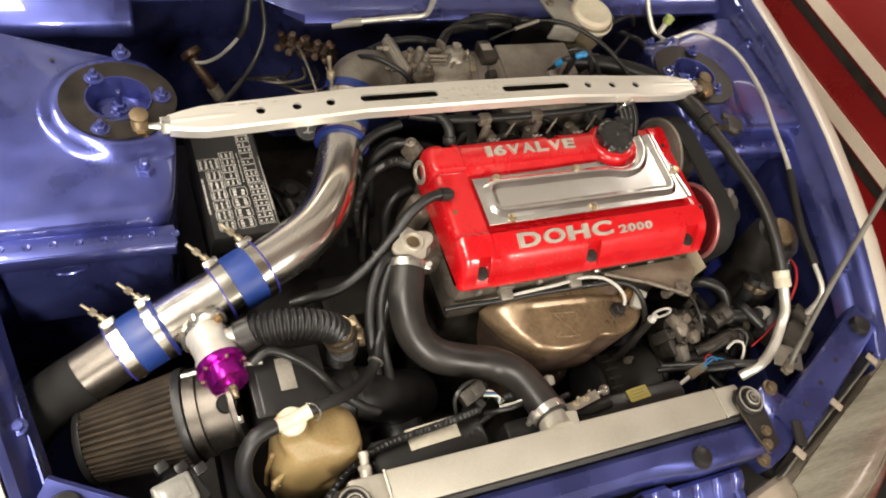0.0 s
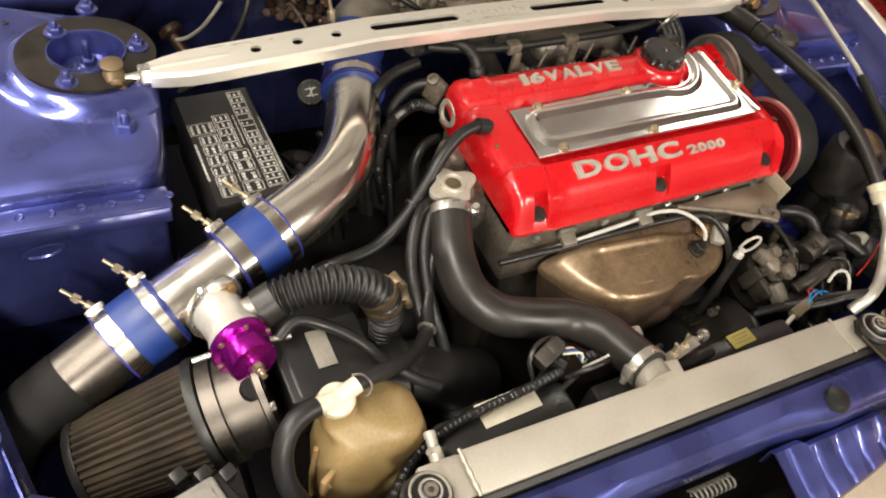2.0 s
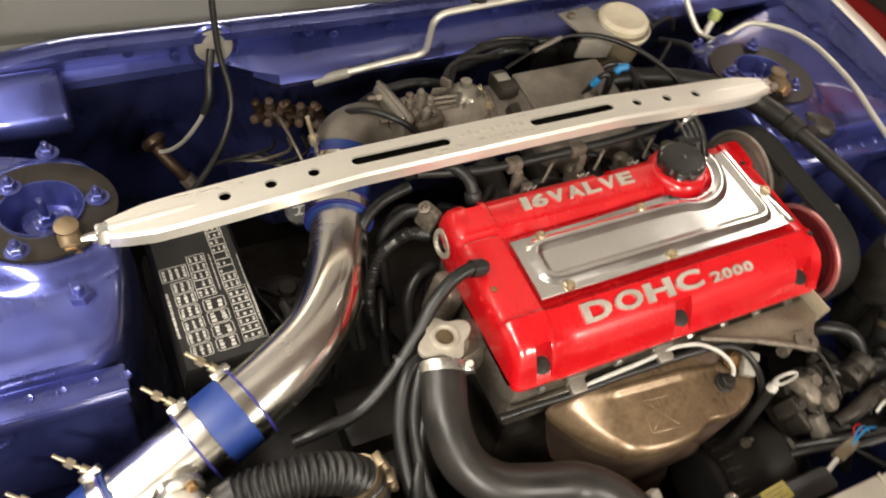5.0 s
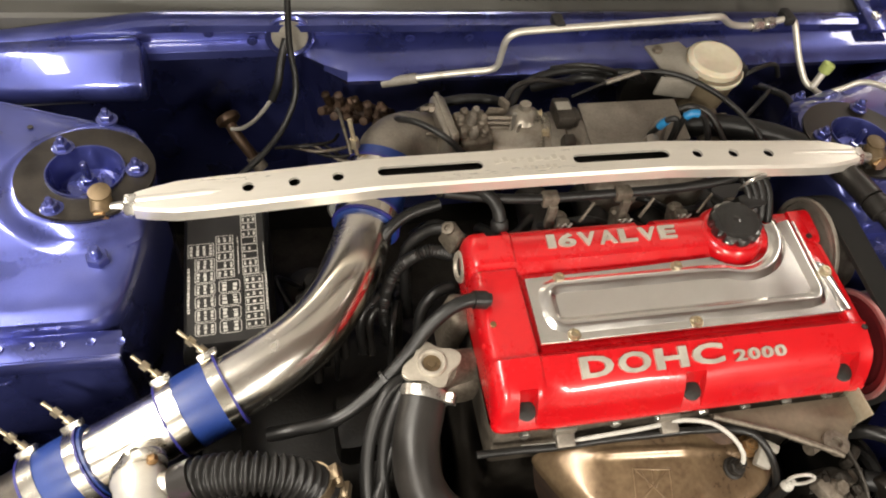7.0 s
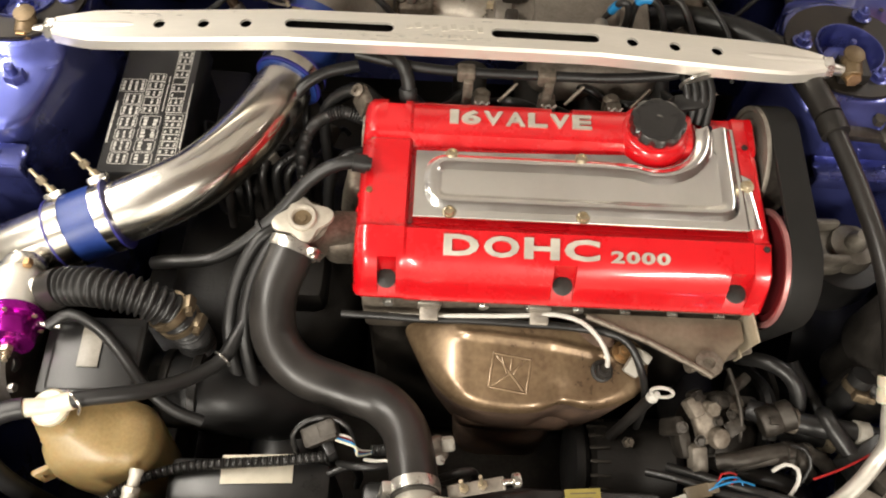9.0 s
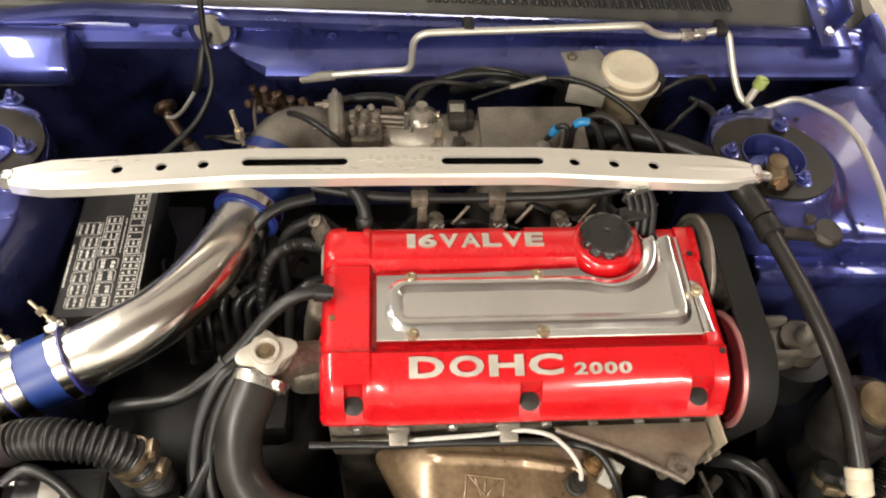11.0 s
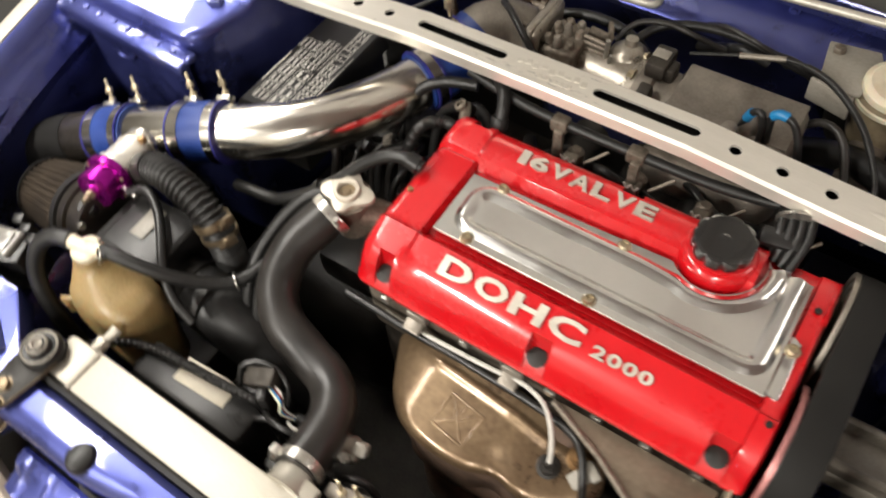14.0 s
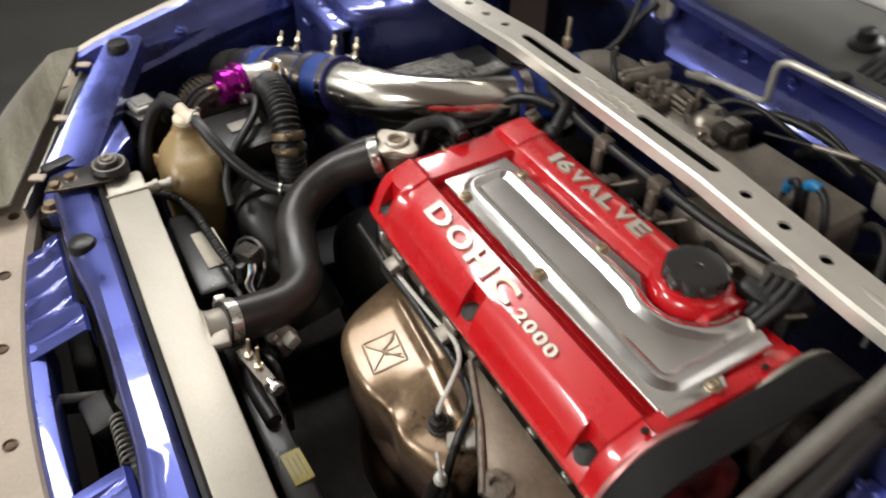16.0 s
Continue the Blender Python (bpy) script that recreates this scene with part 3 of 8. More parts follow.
part("grommet", lathe([(0.0, 0.004), (0.014, 0.006), (0.024, 0.003), (0.026, -0.003)], (-0.185, 0.3125, 0.886), (0, -1, 0), 28), DUST, firewall, "dull rubber grommet")
for x, z in ((-0.29, 0.893), (-0.235, 0.878), (-0.10, 0.890), (-0.055, 0.884), (-0.02, 0.874), (0.02, 0.888), (0.065, 0.872), (0.15, 0.887), (0.205, 0.887), (0.235, 0.874), (0.30, 0.889), (0.44, 0.886)):
    part("firewall_bolt", cat(lathe([(0.007, 0), (0.007, 0.0015), (0.0, 0.002)], (x, 0.3155, z), (0, -1, 0), 12), nut((x, 0.3145, z), (0, -1, 0), 0.0042, 0.004)), BLUE, firewall)
for x in (-0.30, -0.12, 0.06, 0.3, 0.52):
    part("flange_hole", lathe([(0.0035, 0), (0.0035, 0.0008), (0, 0.0008)], (x, 0.324, 0.9000 - 0.032 * (x - MID)), (0, -0.3, 1), 10), DARK, firewall, lean=False)
part("cowl_panel", strip([-0.72 + 1.57 * k / 30 for k in range(31)], lambda x: [(x, y, z) for y, z in ((0.339, 0.86), (0.339, 0.888 - 0.032 * (x - MID)), (0.343, 0.893 - 0.032 * (x - MID)), (0.40, 0.908 - 0.02 * (x - MID)), (0.46, 0.925), (0.52, 0.95), (0.62, 1.00))], 0.004), COWL, car, "grey weathered cowl panel", lean=False)
for k in range(38):
    part("cowl_slat", box((0.115 + 0.0122 * k, 0.392, 0.911 - 0.025 * (0.09 + 0.0122 * k - MID)), (0.007, 0.07, 0.005), pose(0, 0, 0, 14, 0, 8), bevel=0.0015, seg=1), PLASTIC, car, lean=False)
part("wiper_boss", lathe([(0.022, 0), (0.022, 0.006), (0.014, 0.010), (0.012, 0.020), (0.0, 0.022)], (0.085, 0.41, 0.912), (0, -0.2, 1), 24), PLASTIC, car, lean=False)
part("windscreen", sheet(lambda u, v: (-0.66 + 1.45 * u, 0.60 + 0.62 * v + 0.05 * math.cos((u - 0.5) * 2.4), 1.0 + 0.42 * v), 16, 6, 0.005), SCREEN, car, "tinted windscreen glass")
part("dashboard", box((MID, 0.95, 0.90), (1.4, 0.45, 0.2), bevel=0.05, seg=3), PLASTIC, car)
part("bay_floor", box((MID, -0.06, 0.30), (1.26, 1.06, 0.02), bevel=0.005), DARK_CAST, car, "grimy undertray below the engine")
part("lower_bulkhead", box((MID, 0.452, 0.40), (1.26, 0.016, 0.20), bevel=0.004), DARK, car, "dark lower bulkhead")
for flip in (False, True):
    side_of = twin if flip else (lambda p: p)
    part("chassis_leg", box((side_of((0.43,))[0], -0.10, 0.47), (0.09, 0.80, 0.10), bevel=0.012), DARK, car)
    part("tyre", lathe([(0.19, -0.09), (0.285, -0.09), (0.30, -0.06), (0.30, 0.06), (0.285, 0.09), (0.19, 0.09)], (side_of((0.70,))[0], 0.06, 0.30), (1, 0, 0), 36), RUBBER, car)

# front crossmember, grille panel, bumper top, lamps
def front_bow(x, deep=0.045):
    return deep * ((x - MID) / 0.36) ** 2


def panel_row(side_of):
    """The ribbed panel between the crossmember and the bumper, at one place across the car."""
    def row(x):
        rib = 0.004 * min(1.0, max(0.0, 4.0 - abs(((x - 0.155) / 0.034) % 1.0 - 0.5) * 22))
        gap = 0.006 * min(1.0, max(0.0, (x - 0.196) / 0.006))
        out = -0.641 + front_bow(x)
        return [side_of((x, y, z - rib * k)) for y, z, k in ((-0.570 - gap, 0.738, 0), (-0.570 - gap, 0.762, 0), (-0.574 - gap, 0.7655, 0), (-0.580 - gap, 0.764, 0.6), (-0.594, 0.760, 1), (out + 0.018, 0.752, 1), (out + 0.006, 0.748, 0.6), (out, 0.745, 0), (out - 0.002, 0.715, 0))]
    return row


def front_cut(x):
    return 0.010 * min(1.0, max(0.0, (abs(x - MID) - 0.09) / 0.09)) ** 1.5


XF = [-0.245 + 0.618 * k / 26 for k in range(27)]
cross = part("front_crossmember", strip(XF, lambda x: [(x, y - 0.003, z) for y, z in ((-0.517, 0.76), (-0.521, 0.792), (-0.527, 0.797), (-0.545, 0.797), (-0.546 - front_cut(x), 0.794), (-0.553 - front_cut(x), 0.789), (-0.556 - front_cut(x), 0.780), (-0.557 - front_cut(x), 0.748))]), BLUE, car, "blue front crossmember")
for x in (-0.120, 0.248):
    part("rubber_stop", lathe([(0.016, 0), (0.015, 0.005), (0.013, 0.009), (0.008, 0.011), (0, 0.011)], (x, -0.553, 0.795), (0, 0, 1), 20), RUBBER, cross, "black rubber stop")
part("foam_seal", strip(XF, lambda x: [(x, y, z) for y, z in ((-0.512, 0.76), (-0.512, 0.798), (-0.5155, 0.801), (-0.519, 0.798), (-0.519, 0.76))], 0.001), RUBBER, car, "black foam strip")
for flip in (False, True):
    side_of = twin if flip else (lambda p: p)
    panel = strip([0.155 + 0.170 * k / 100 for k in range(101)], panel_row(side_of))
    part("grille_panel", panel, BLUE, car, "blue ribbed grille panel", sharp=25)
part("grille_lip", strip([-0.06 + 0.248 * k / 24 for k in range(25)], lambda x: [(x, y + front_bow(x), z) for y, z in ((-0.6225, 0.70), (-0.6225, 0.738), (-0.6245, 0.7425), (-0.630, 0.7445), (-0.637, 0.745), (-0.6395, 0.7435), (-0.6405, 0.70))]), BLUE, car, "narrow blue lip along the bumper")
coil = [(0.062 + 0.060 * k / 108 , -0.572 + 0.0075 * math.cos(k * math.pi / 6), 0.722 + 0.0075 * math.sin(k * math.pi / 6)) for k in range(109)]
part("condenser", box((MID, -0.540, 0.55), (0.62, 0.012, 0.36), bevel=0.002), DARK, car, "dirty black condenser behind the grille")
part("latch_spring", sweep(coil, 0.0016, 8), STAY, car, "grey coil spring of the bonnet latch")
part("latch", cat(box((0.045, -0.585, 0.700), (0.05, 0.03, 0.05), pose(0, 0, 0, 10, 0, 8), bevel=0.006), box((0.012, -0.600, 0.705), (0.012, 0.05, 0.03), pose(0, 0, 0, 0, 15, -20), bevel=0.003)), DARK, car, "grimy bonnet latch")
part("lower_bar", box((MID, -0.60, 0.60), (0.62, 0.03, 0.05), bevel=0.008), DARK, car)
XB = [-0.69 + 1.508 * k / 44 for k in range(45)]


def bumper_y(x):
    return 0.045 * ((x - MID) / 0.36) ** 2 if abs(x - MID) < 0.36 else 0.045 + 0.25 * (abs(x - MID) - 0.36) + 0.6 * (abs(x - MID) - 0.36) ** 2


bumper = part("bumper", strip(XB, lambda x: [(x, y + bumper_y(x), z) for y, z in ((-0.6915, 0.70), (-0.6915, 0.738), (-0.694, 0.7405), (-0.704, 0.736), (-0.725, 0.715), (-0.75, 0.66), (-0.765, 0.55), (-0.76, 0.35), (-0.70, 0.22))], 0.003), BUMPER, car, "white front bumper")
part("bumper_ledge", strip(XB, lambda x: [(x, y + bumper_y(x), z) for y, z in ((-0.640, 0.71), (-0.641, 0.738), (-0.646, 0.743), (-0.668, 0.7425), (-0.690, 0.741), (-0.6905, 0.70))], 0.003), LEDGE, bumper, "beige bare ledge along the bumper")
for x in (-0.28, -0.174, -0.059, 0.068, 0.187, 0.302):
    part("bumper_clip", lathe([(0.0068, 0), (0.0068, 0.001), (0.005, 0.0015), (0.004, -0.001), (0, -0.001)], (x, -0.664 + bumper_y(x), 0.7462), (0, 0, 1), 16), BROWN, bumper)
for flip in (False, True):
    side_of = twin if flip else (lambda p: p)
    a, b = Vector((0.670, -0.416, 0.823)), Vector((0.440, -0.546, 0.778))
    way = (b - a).normalized()
    cross_way = Vector((0, 0, 1)).cross(way).normalized()

    def brace_row(s):
        p = a + (b - a) * s
        w = 0.024 + 0.006 * s
        return [side_of(tuple(p + cross_way * c * w + Vector((0, 0, h)))) for c, h in ((-1.05, -0.03), (-1.0, -0.004), (-0.85, 0.0), (-0.5, -0.003), (0.5, -0.003), (0.85, 0.0), (1.0, -0.004), (1.05, -0.03))]
    brace = part("lamp_brace", strip([k / 10 for k in range(11)], brace_row), BLUE, car, "blue diagonal lamp brace")
    part("rubber_stop", lathe([(0.017, 0), (0.017, 0.006), (0.014, 0.012), (0.006, 0.013), (0, 0.013)], side_of(tuple(a + way * 0.03 + Vector((0, 0, -0.003)))), (0, 0, 1), 22), RUBBER, brace, "black rubber stop")
    for s in (0.42, 0.62, 0.80):
        part("brace_hole", lathe([(0.004, 0), (0.004, 0.0008), (0, 0.0008)], side_of(tuple(a + (b - a) * s + Vector((0, 0, -0.003)))), (0, 0, 1), 12), DARK, brace)
    part("bracket", box(side_of((0.448, -0.556, 0.777)), (0.018, 0.040, 0.008), pose(0, 0, 0, 0, 0, 20 if flip else -20), bevel=0.003), DARK, brace)
    gusset = ((0.352, -0.540), (0.380, -0.586), (0.452, -0.566), (0.588, -0.476), (0.580, -0.462), (0.478, -0.460), (0.408, -0.512)) if flip else ((0.352, -0.540), (0.372, -0.590), (0.420, -0.575), (0.462, -0.548), (0.470, -0.500), (0.440, -0.470), (0.420, -0.480), (0.405, -0.515))
    part("corner_gusset", prism([side_of(q)[:2] for q in gusset], 0.735, 0.773, bevel=0.004), BLUE, car)
    if not flip:
        part("corner_bolt", stud(side_of((0.446, -0.480, 0.773)), (0, 0, 1), 0.0085, 0.006), CLIP, car)
    part("gusset_bolt", stud(side_of((0.364, -0.576, 0.774)), (0, 0, 1), 0.008, 0.006), CLIP, car)
    # headlamp: housing, lens, clips
    lamp_line = [Vector(side_of(p)) for p in ((0.680, -0.470, 0.802), (0.617, -0.501, 0.793), (0.482, -0.561, 0.779), (0.391, -0.606, 0.765))]
    out_line = [Vector(side_of(p)) for p in ((0.705, -0.520, 0.745), (0.660, -0.605, 0.712), (0.56, -0.680, 0.687), (0.43, -0.710, 0.675))]
    top_line, low_line = curve([tuple(p) for p in lamp_line], 0.005), curve([tuple(p) for p in out_line], 0.005)
    n = 36
    pick = lambda line, u: line[min(len(line) - 1, round(u * (len(line) - 1)))]
    bulge = lambda u, v: pick(top_line, u).lerp(pick(low_line, u), v) + Vector((0, -1, 0.75)).normalized() * 0.042 * math.sin(math.pi * (0.12 + 0.78 * v))
    lamp = part("headlamp", sheet(lambda u, v: pick(top_line, u).lerp(pick(low_line, u), v) + Vector((0, 0.035, -0.035)) * math.sin(math.pi * v), n, 8, 0.003), LAMP, car, "hazed headlamp with a dull reflector bowl")
    part("lens", sheet(bulge, n, 14, 0.003), LENS, lamp, "hazed grey headlamp lens")
    part("housing", sheet(lambda u, v: pick(top_line, u * 0.72) + Vector(side_of((-0.52, 0.85, 0))) * (0.001 + 0.012 * v) - Vector(side_of((0, 0, 0))) * (0.001 + 0.012 * v) - Vector((0, 0, 0.002 + 0.010 * v)), n, 4, 0.006), PLASTIC, lamp, "black headlamp housing edge")
    # black rod laid along the gap to stand in for its shade
    part("shadow_gap", sweep([p + Vector((0, 0.020, -0.034)) for p in top_line], 0.014, 8), PLASTIC, lamp)
    for u in (0.15, 0.5, 0.85):
        q = pick(top_line, u)
        part("lens_clip", box(tuple(q + Vector((0, 0.004, 0.006))), (0.013, 0.020, 0.004), pose(0, 0, 0, 0, 0, -28 if flip else 28), bevel=0.0015), LEDGE, lamp)


for flip in (False, True):
    side_of = twin if flip else (lambda p: p)
    hinge = part("bonnet_hinge", cat(box(side_of((0.715, 0.335, 0.915)), (0.050, 0.10, 0.008), pose(0, 0, 0, 12, 0, 0), bevel=0.003), box(side_of((0.735, 0.370, 0.935)), (0.008, 0.09, 0.05), pose(0, 0, 0, 20, 0, 0), bevel=0.003)), BLUE, car, "blue bonnet hinge")
    for y in (0.312, 0.350):
        part("hinge_bolt", stud(side_of((0.708, y, 0.915 + (y - 0.335) * 0.2)), (0, -0.2, 1), 0.0075, 0.006), STEEL, hinge)

# the raised bonnet, resting on its stay
HINGE, TURN_UP, REACH = Vector((MID, 0.41, 0.955)), radians(54), 0.95
along = Vector((0, -math.cos(TURN_UP), math.sin(TURN_UP)))
under = Vector((0, -math.sin(TURN_UP), -math.cos(TURN_UP)))
bonnet = part("bonnet", sheet(lambda u, v: HINGE + along * (REACH * v) + Vector((1.40 * (u - 0.5) * (1 - 0.12 * v), 0, 0)) - under * (0.012 * math.sin(math.pi * u)), 16, 12, 0.004), BONNET, car, "raised white bonnet", lean=False)
for u in (-0.52, -0.18, 0.18, 0.52):
    a, b = HINGE + Vector((u * 0.9, 0, 0)) + under * 0.012 + along * 0.06, HINGE + Vector((u * 1.05, 0, 0)) + under * 0.012 + along * (REACH - 0.08)
    part("bonnet_rib", sweep([tuple(a), tuple(b)], 0.022, 12), BONNET, bonnet, lean=False)
for v in (0.07, 0.5, 0.93):
    a, b = HINGE + Vector((-0.60, 0, 0)) + under * 0.012 + along * (REACH * v), HINGE + Vector((0.60, 0, 0)) + under * 0.012 + along * (REACH * v)
    part("bonnet_rib", sweep([tuple(a), tuple(b)], 0.022, 12), BONNET, bonnet, lean=False)


# ---- the engine block, head and belt drive ----
engine = thing("engine", "dirty cast four-cylinder engine set across the bay", "engine", (0.2, -0.15, 0.32))
part("cylinder_head", cat(box((0.197, -0.150, 0.770), (0.415, 0.200, 0.095), bevel=0.008), box((0.197, -0.148, 0.816), (0.423, 0.212, 0.006), bevel=0.002)), CAST, engine, "dirty cast cylinder head")
part("block", box((0.197, -0.13, 0.52), (0.41, 0.24, 0.41), bevel=0.02), DARK_CAST, engine)
part("gearbox", cat(box((-0.16, -0.10, 0.50), (0.26, 0.26, 0.26), bevel=0.06, seg=4), box((-0.12, -0.15, 0.64), (0.10, 0.08, 0.06), bevel=0.015)), DARK, engine, "grimy dark gearbox casing")
for k in range(8):
    part("head_bolt", nut((0.02 + 0.05 * k, -0.251, 0.803), (0, -1, 0), 0.006, 0.006, spin=9 * k), STEEL, engine)
part("end_plug", lathe([(0.0185, -0.010), (0.0185, 0.002), (0.0165, 0.004), (0.0125, 0.004), (0.0112, 0.002), (0.0108, -0.004)], (-0.0165, -0.066, 0.847), (-1, -0.05, 0.12), 30, cap=False), CAP, engine, "pale round end plug with a dark bore")
part("plug_bore", lathe([(0.0115, 0.0), (0.0, 0.0)], (-0.0170, -0.066, 0.847), (-1, -0.05, 0.12), 20), DARK, engine)
# the darker brown casting stands in for red reflected off the cover
part("thermostat_housing", cat(pipe([(-0.012, -0.165, 0.80), (-0.045, -0.175, 0.815), (-0.068, -0.19, 0.826)], 0.019, 18), lathe([(0.022, -0.05), (0.022, -0.006), (0.026, -0.004), (0.026, 0.0)], (-0.071, -0.190, 0.850), (0, 0, 1), 28),
                               box((-0.035, -0.17, 0.785), (0.05, 0.05, 0.05), bevel=0.016, seg=3)), CAST, engine, "cast coolant neck")
part("coil_bracket", cat(box((-0.022, -0.032, 0.858), (0.012, 0.026, 0.034), pose(0, 0, 0, 12, 10, 30), bevel=0.004), lathe([(0.0075, 0), (0.0075, 0.005), (0.004, 0.006), (0.0035, 0.002), (0, 0.002)], (-0.026, -0.030, 0.872), (-0.5, -0.3, 1), 18)), CAST, engine, "bent bracket behind the end plug")
# same darker casting here, for the cover's reflected red
part("rear_bracket", box((-0.028, -0.105, 0.79), (0.026, 0.046, 0.07), pose(0, 0, 0, 0, 12, 0), bevel=0.010, seg=3), CAST, engine)

# cam gears, belt and the crank gear below
RIM_PINK = material("pink_rim", (0.50, 0.22, 0.21), rough=0.35, metal=0.6)
REAR, FRONT, CRANK = (-0.074, 0.834), (-0.205, 0.824), (-0.135, 0.42)
for (y, z), surface, word in ((REAR, DARK_CAST, "bare metal cam gear"), (FRONT, PINK, "red anodised cam gear")):
    gear = part("cam_gear", lathe([(0.0, 0.014), (0.018, 0.014), (0.018, 0.004), (0.046, 0.002), (0.050, 0.013), (0.0565, 0.0135), (0.0565, -0.0135), (0.0, -0.0135)], (0.433, y, z), (1, 0, 0), 48), surface, engine, word)
    part("rim", lathe([(0.0575, -0.0165), (0.0580, -0.0195), (0.0605, -0.0205), (0.0634, -0.0205), (0.0640, -0.0190), (0.0638, -0.0160), (0.0575, -0.0160)], (0.433, y, z), (1, 0, 0), 56, cap=False), RIM_PINK if surface is PINK else PALE_CAST, gear, "pale guide ring")
    part("face", lathe([(0.0572, -0.0150), (0.0572, -0.0180), (0.0500, -0.0185), (0.0485, -0.0160), (0.0, -0.0155)], (0.433, y, z), (1, 0, 0), 48), PINK if surface is PINK else PALE_CAST, gear)
    part("bolt", nut((0.447, y, z), (1, 0, 0), 0.011, 0.009), DARK_CAST, gear)


def hull(circles, n=90):
    """The outline of a band stretched over round gears: (y, z, radius)."""
    pts = [(y + r * math.cos(2 * math.pi * k / n), z + r * math.sin(2 * math.pi * k / n)) for y, z, r in circles for k in range(n)]
    pts.sort()

    def half(some):
        out = []
        for p in some:
            while len(out) > 1 and (out[-1][0] - out[-2][0]) * (p[1] - out[-2][1]) - (out[-1][1] - out[-2][1]) * (p[0] - out[-2][0]) <= 0:
                out.pop()
            out.append(p)
        return out[:-1]
    return half(pts) + half(pts[::-1])


gears = [(*REAR, 0.0575), (*FRONT, 0.0575), (*CRANK, 0.035)]
inner, outer = hull(gears), []
for i, (y, z) in enumerate(inner):
    (ya, za), (yb, zb) = inner[i - 1], inner[(i + 1) % len(inner)]
    ty, tz = yb - ya, zb - za
    k = math.hypot(ty, tz)
    outer.append((y + 0.0065 * tz / k, z - 0.0065 * ty / k))
XA, XB2 = 0.4185, 0.4485
section = [[(XA, y, z), (XA, Y, Z), (XA + 0.001, Y + (Y - y) * 0.06, Z + (Z - z) * 0.06), (XB2 - 0.001, Y + (Y - y) * 0.06, Z + (Z - z) * 0.06), (XB2, Y, Z), (XB2, y, z)] for (y, z), (Y, Z) in zip(inner, outer)]
belt = thing("timing_belt", "smooth-backed black rubber timing belt over two cam gears", "timing belt", (0.4335, -0.135, 0.39))
part("band", loft(section + section[:1], cap=False), BELT, belt)
for x in (XA, XB2):
    part("edge", sweep([(x, y + (Y - y) * 0.9, z + (Z - z) * 0.9) for (y, z), (Y, Z) in zip(inner, outer)] + [(x, inner[0][0] + (outer[0][0] - inner[0][0]) * 0.9, inner[0][1] + (outer[0][1] - inner[0][1]) * 0.9)], 0.0005, 6, cap=False), HOSE, belt, "lighter belt edge")
part("backing_plate", prism([(-0.03, 0.62), (-0.02, 0.80), (-0.06, 0.86), (-0.22, 0.85), (-0.255, 0.80), (-0.24, 0.62)], 0.405, 0.410, Matrix(((0, 0, 1, 0), (1, 0, 0, 0), (0, 1, 0, 0), (0, 0, 0, 1)))), DARK, engine)
part("engine_mount_arm", cat(box((0.492, -0.150, 0.772), (0.085, 0.060, 0.030), pose(0, 0, 0, 0, 6, 4), bevel=0.010, seg=3), box((0.490, -0.172, 0.780), (0.085, 0.010, 0.044), pose(0, 0, 0, 8, 6, 4), bevel=0.004), box((0.492, -0.128, 0.780), (0.080, 0.010, 0.040), pose(0, 0, 0, -8, 6, 4), bevel=0.004), lathe([(0.026, -0.02), (0.028, 0.0), (0.026, 0.014), (0.012, 0.016), (0.012, 0.024), (0.006, 0.034)], (0.545, -0.150, 0.776), (0, 0, 1), 26)), MOUNT, engine, "ribbed cast engine mount arm")
part("mount_rubber", lathe([(0.045, -0.03), (0.05, 0.0), (0.045, 0.03), (0.02, 0.035)], (0.545, -0.150, 0.735), (0, 0, 1), 30), RUBBER, engine)

# ---- valve cover ----
cover = thing("valve_cover", "glossy red painted valve cover with raised silver lettering", "valve cover", (0.197, -0.15, 0.818))
HOLES = (0.018, 0.198, 0.376)


def lip(x, lift=0.0, block=0.0):
    """The cover's section from its rear foot over both ridges to its front foot."""
    rear = [(-0.043, 0.819), (-0.042, 0.862), (-0.044, 0.874), (-0.050, 0.8825), (-0.058, 0.886), (-0.086, 0.8825), (-0.091, 0.880), (-0.0945, 0.873)]
    valley = [(-0.099, 0.867), (-0.150, 0.8645), (-0.191, 0.861), (-0.196, 0.864), (-0.199, 0.869)]
    front = [(-0.2025, 0.8720), (-0.2050, 0.8742), (-0.2190, 0.8688), (-0.2345, 0.8630), (-0.2435, 0.8520), (-0.251, 0.836), (-0.2545, 0.823), (-0.257, 0.8195), (-0.257, 0.816)]
    if block:
        valley = [(y, 0.8735 + (y + 0.15) * 0.05) for y, _ in valley]
    pts = rear + valley + front
    return [(x, y, z + lift) for y, z in pts]


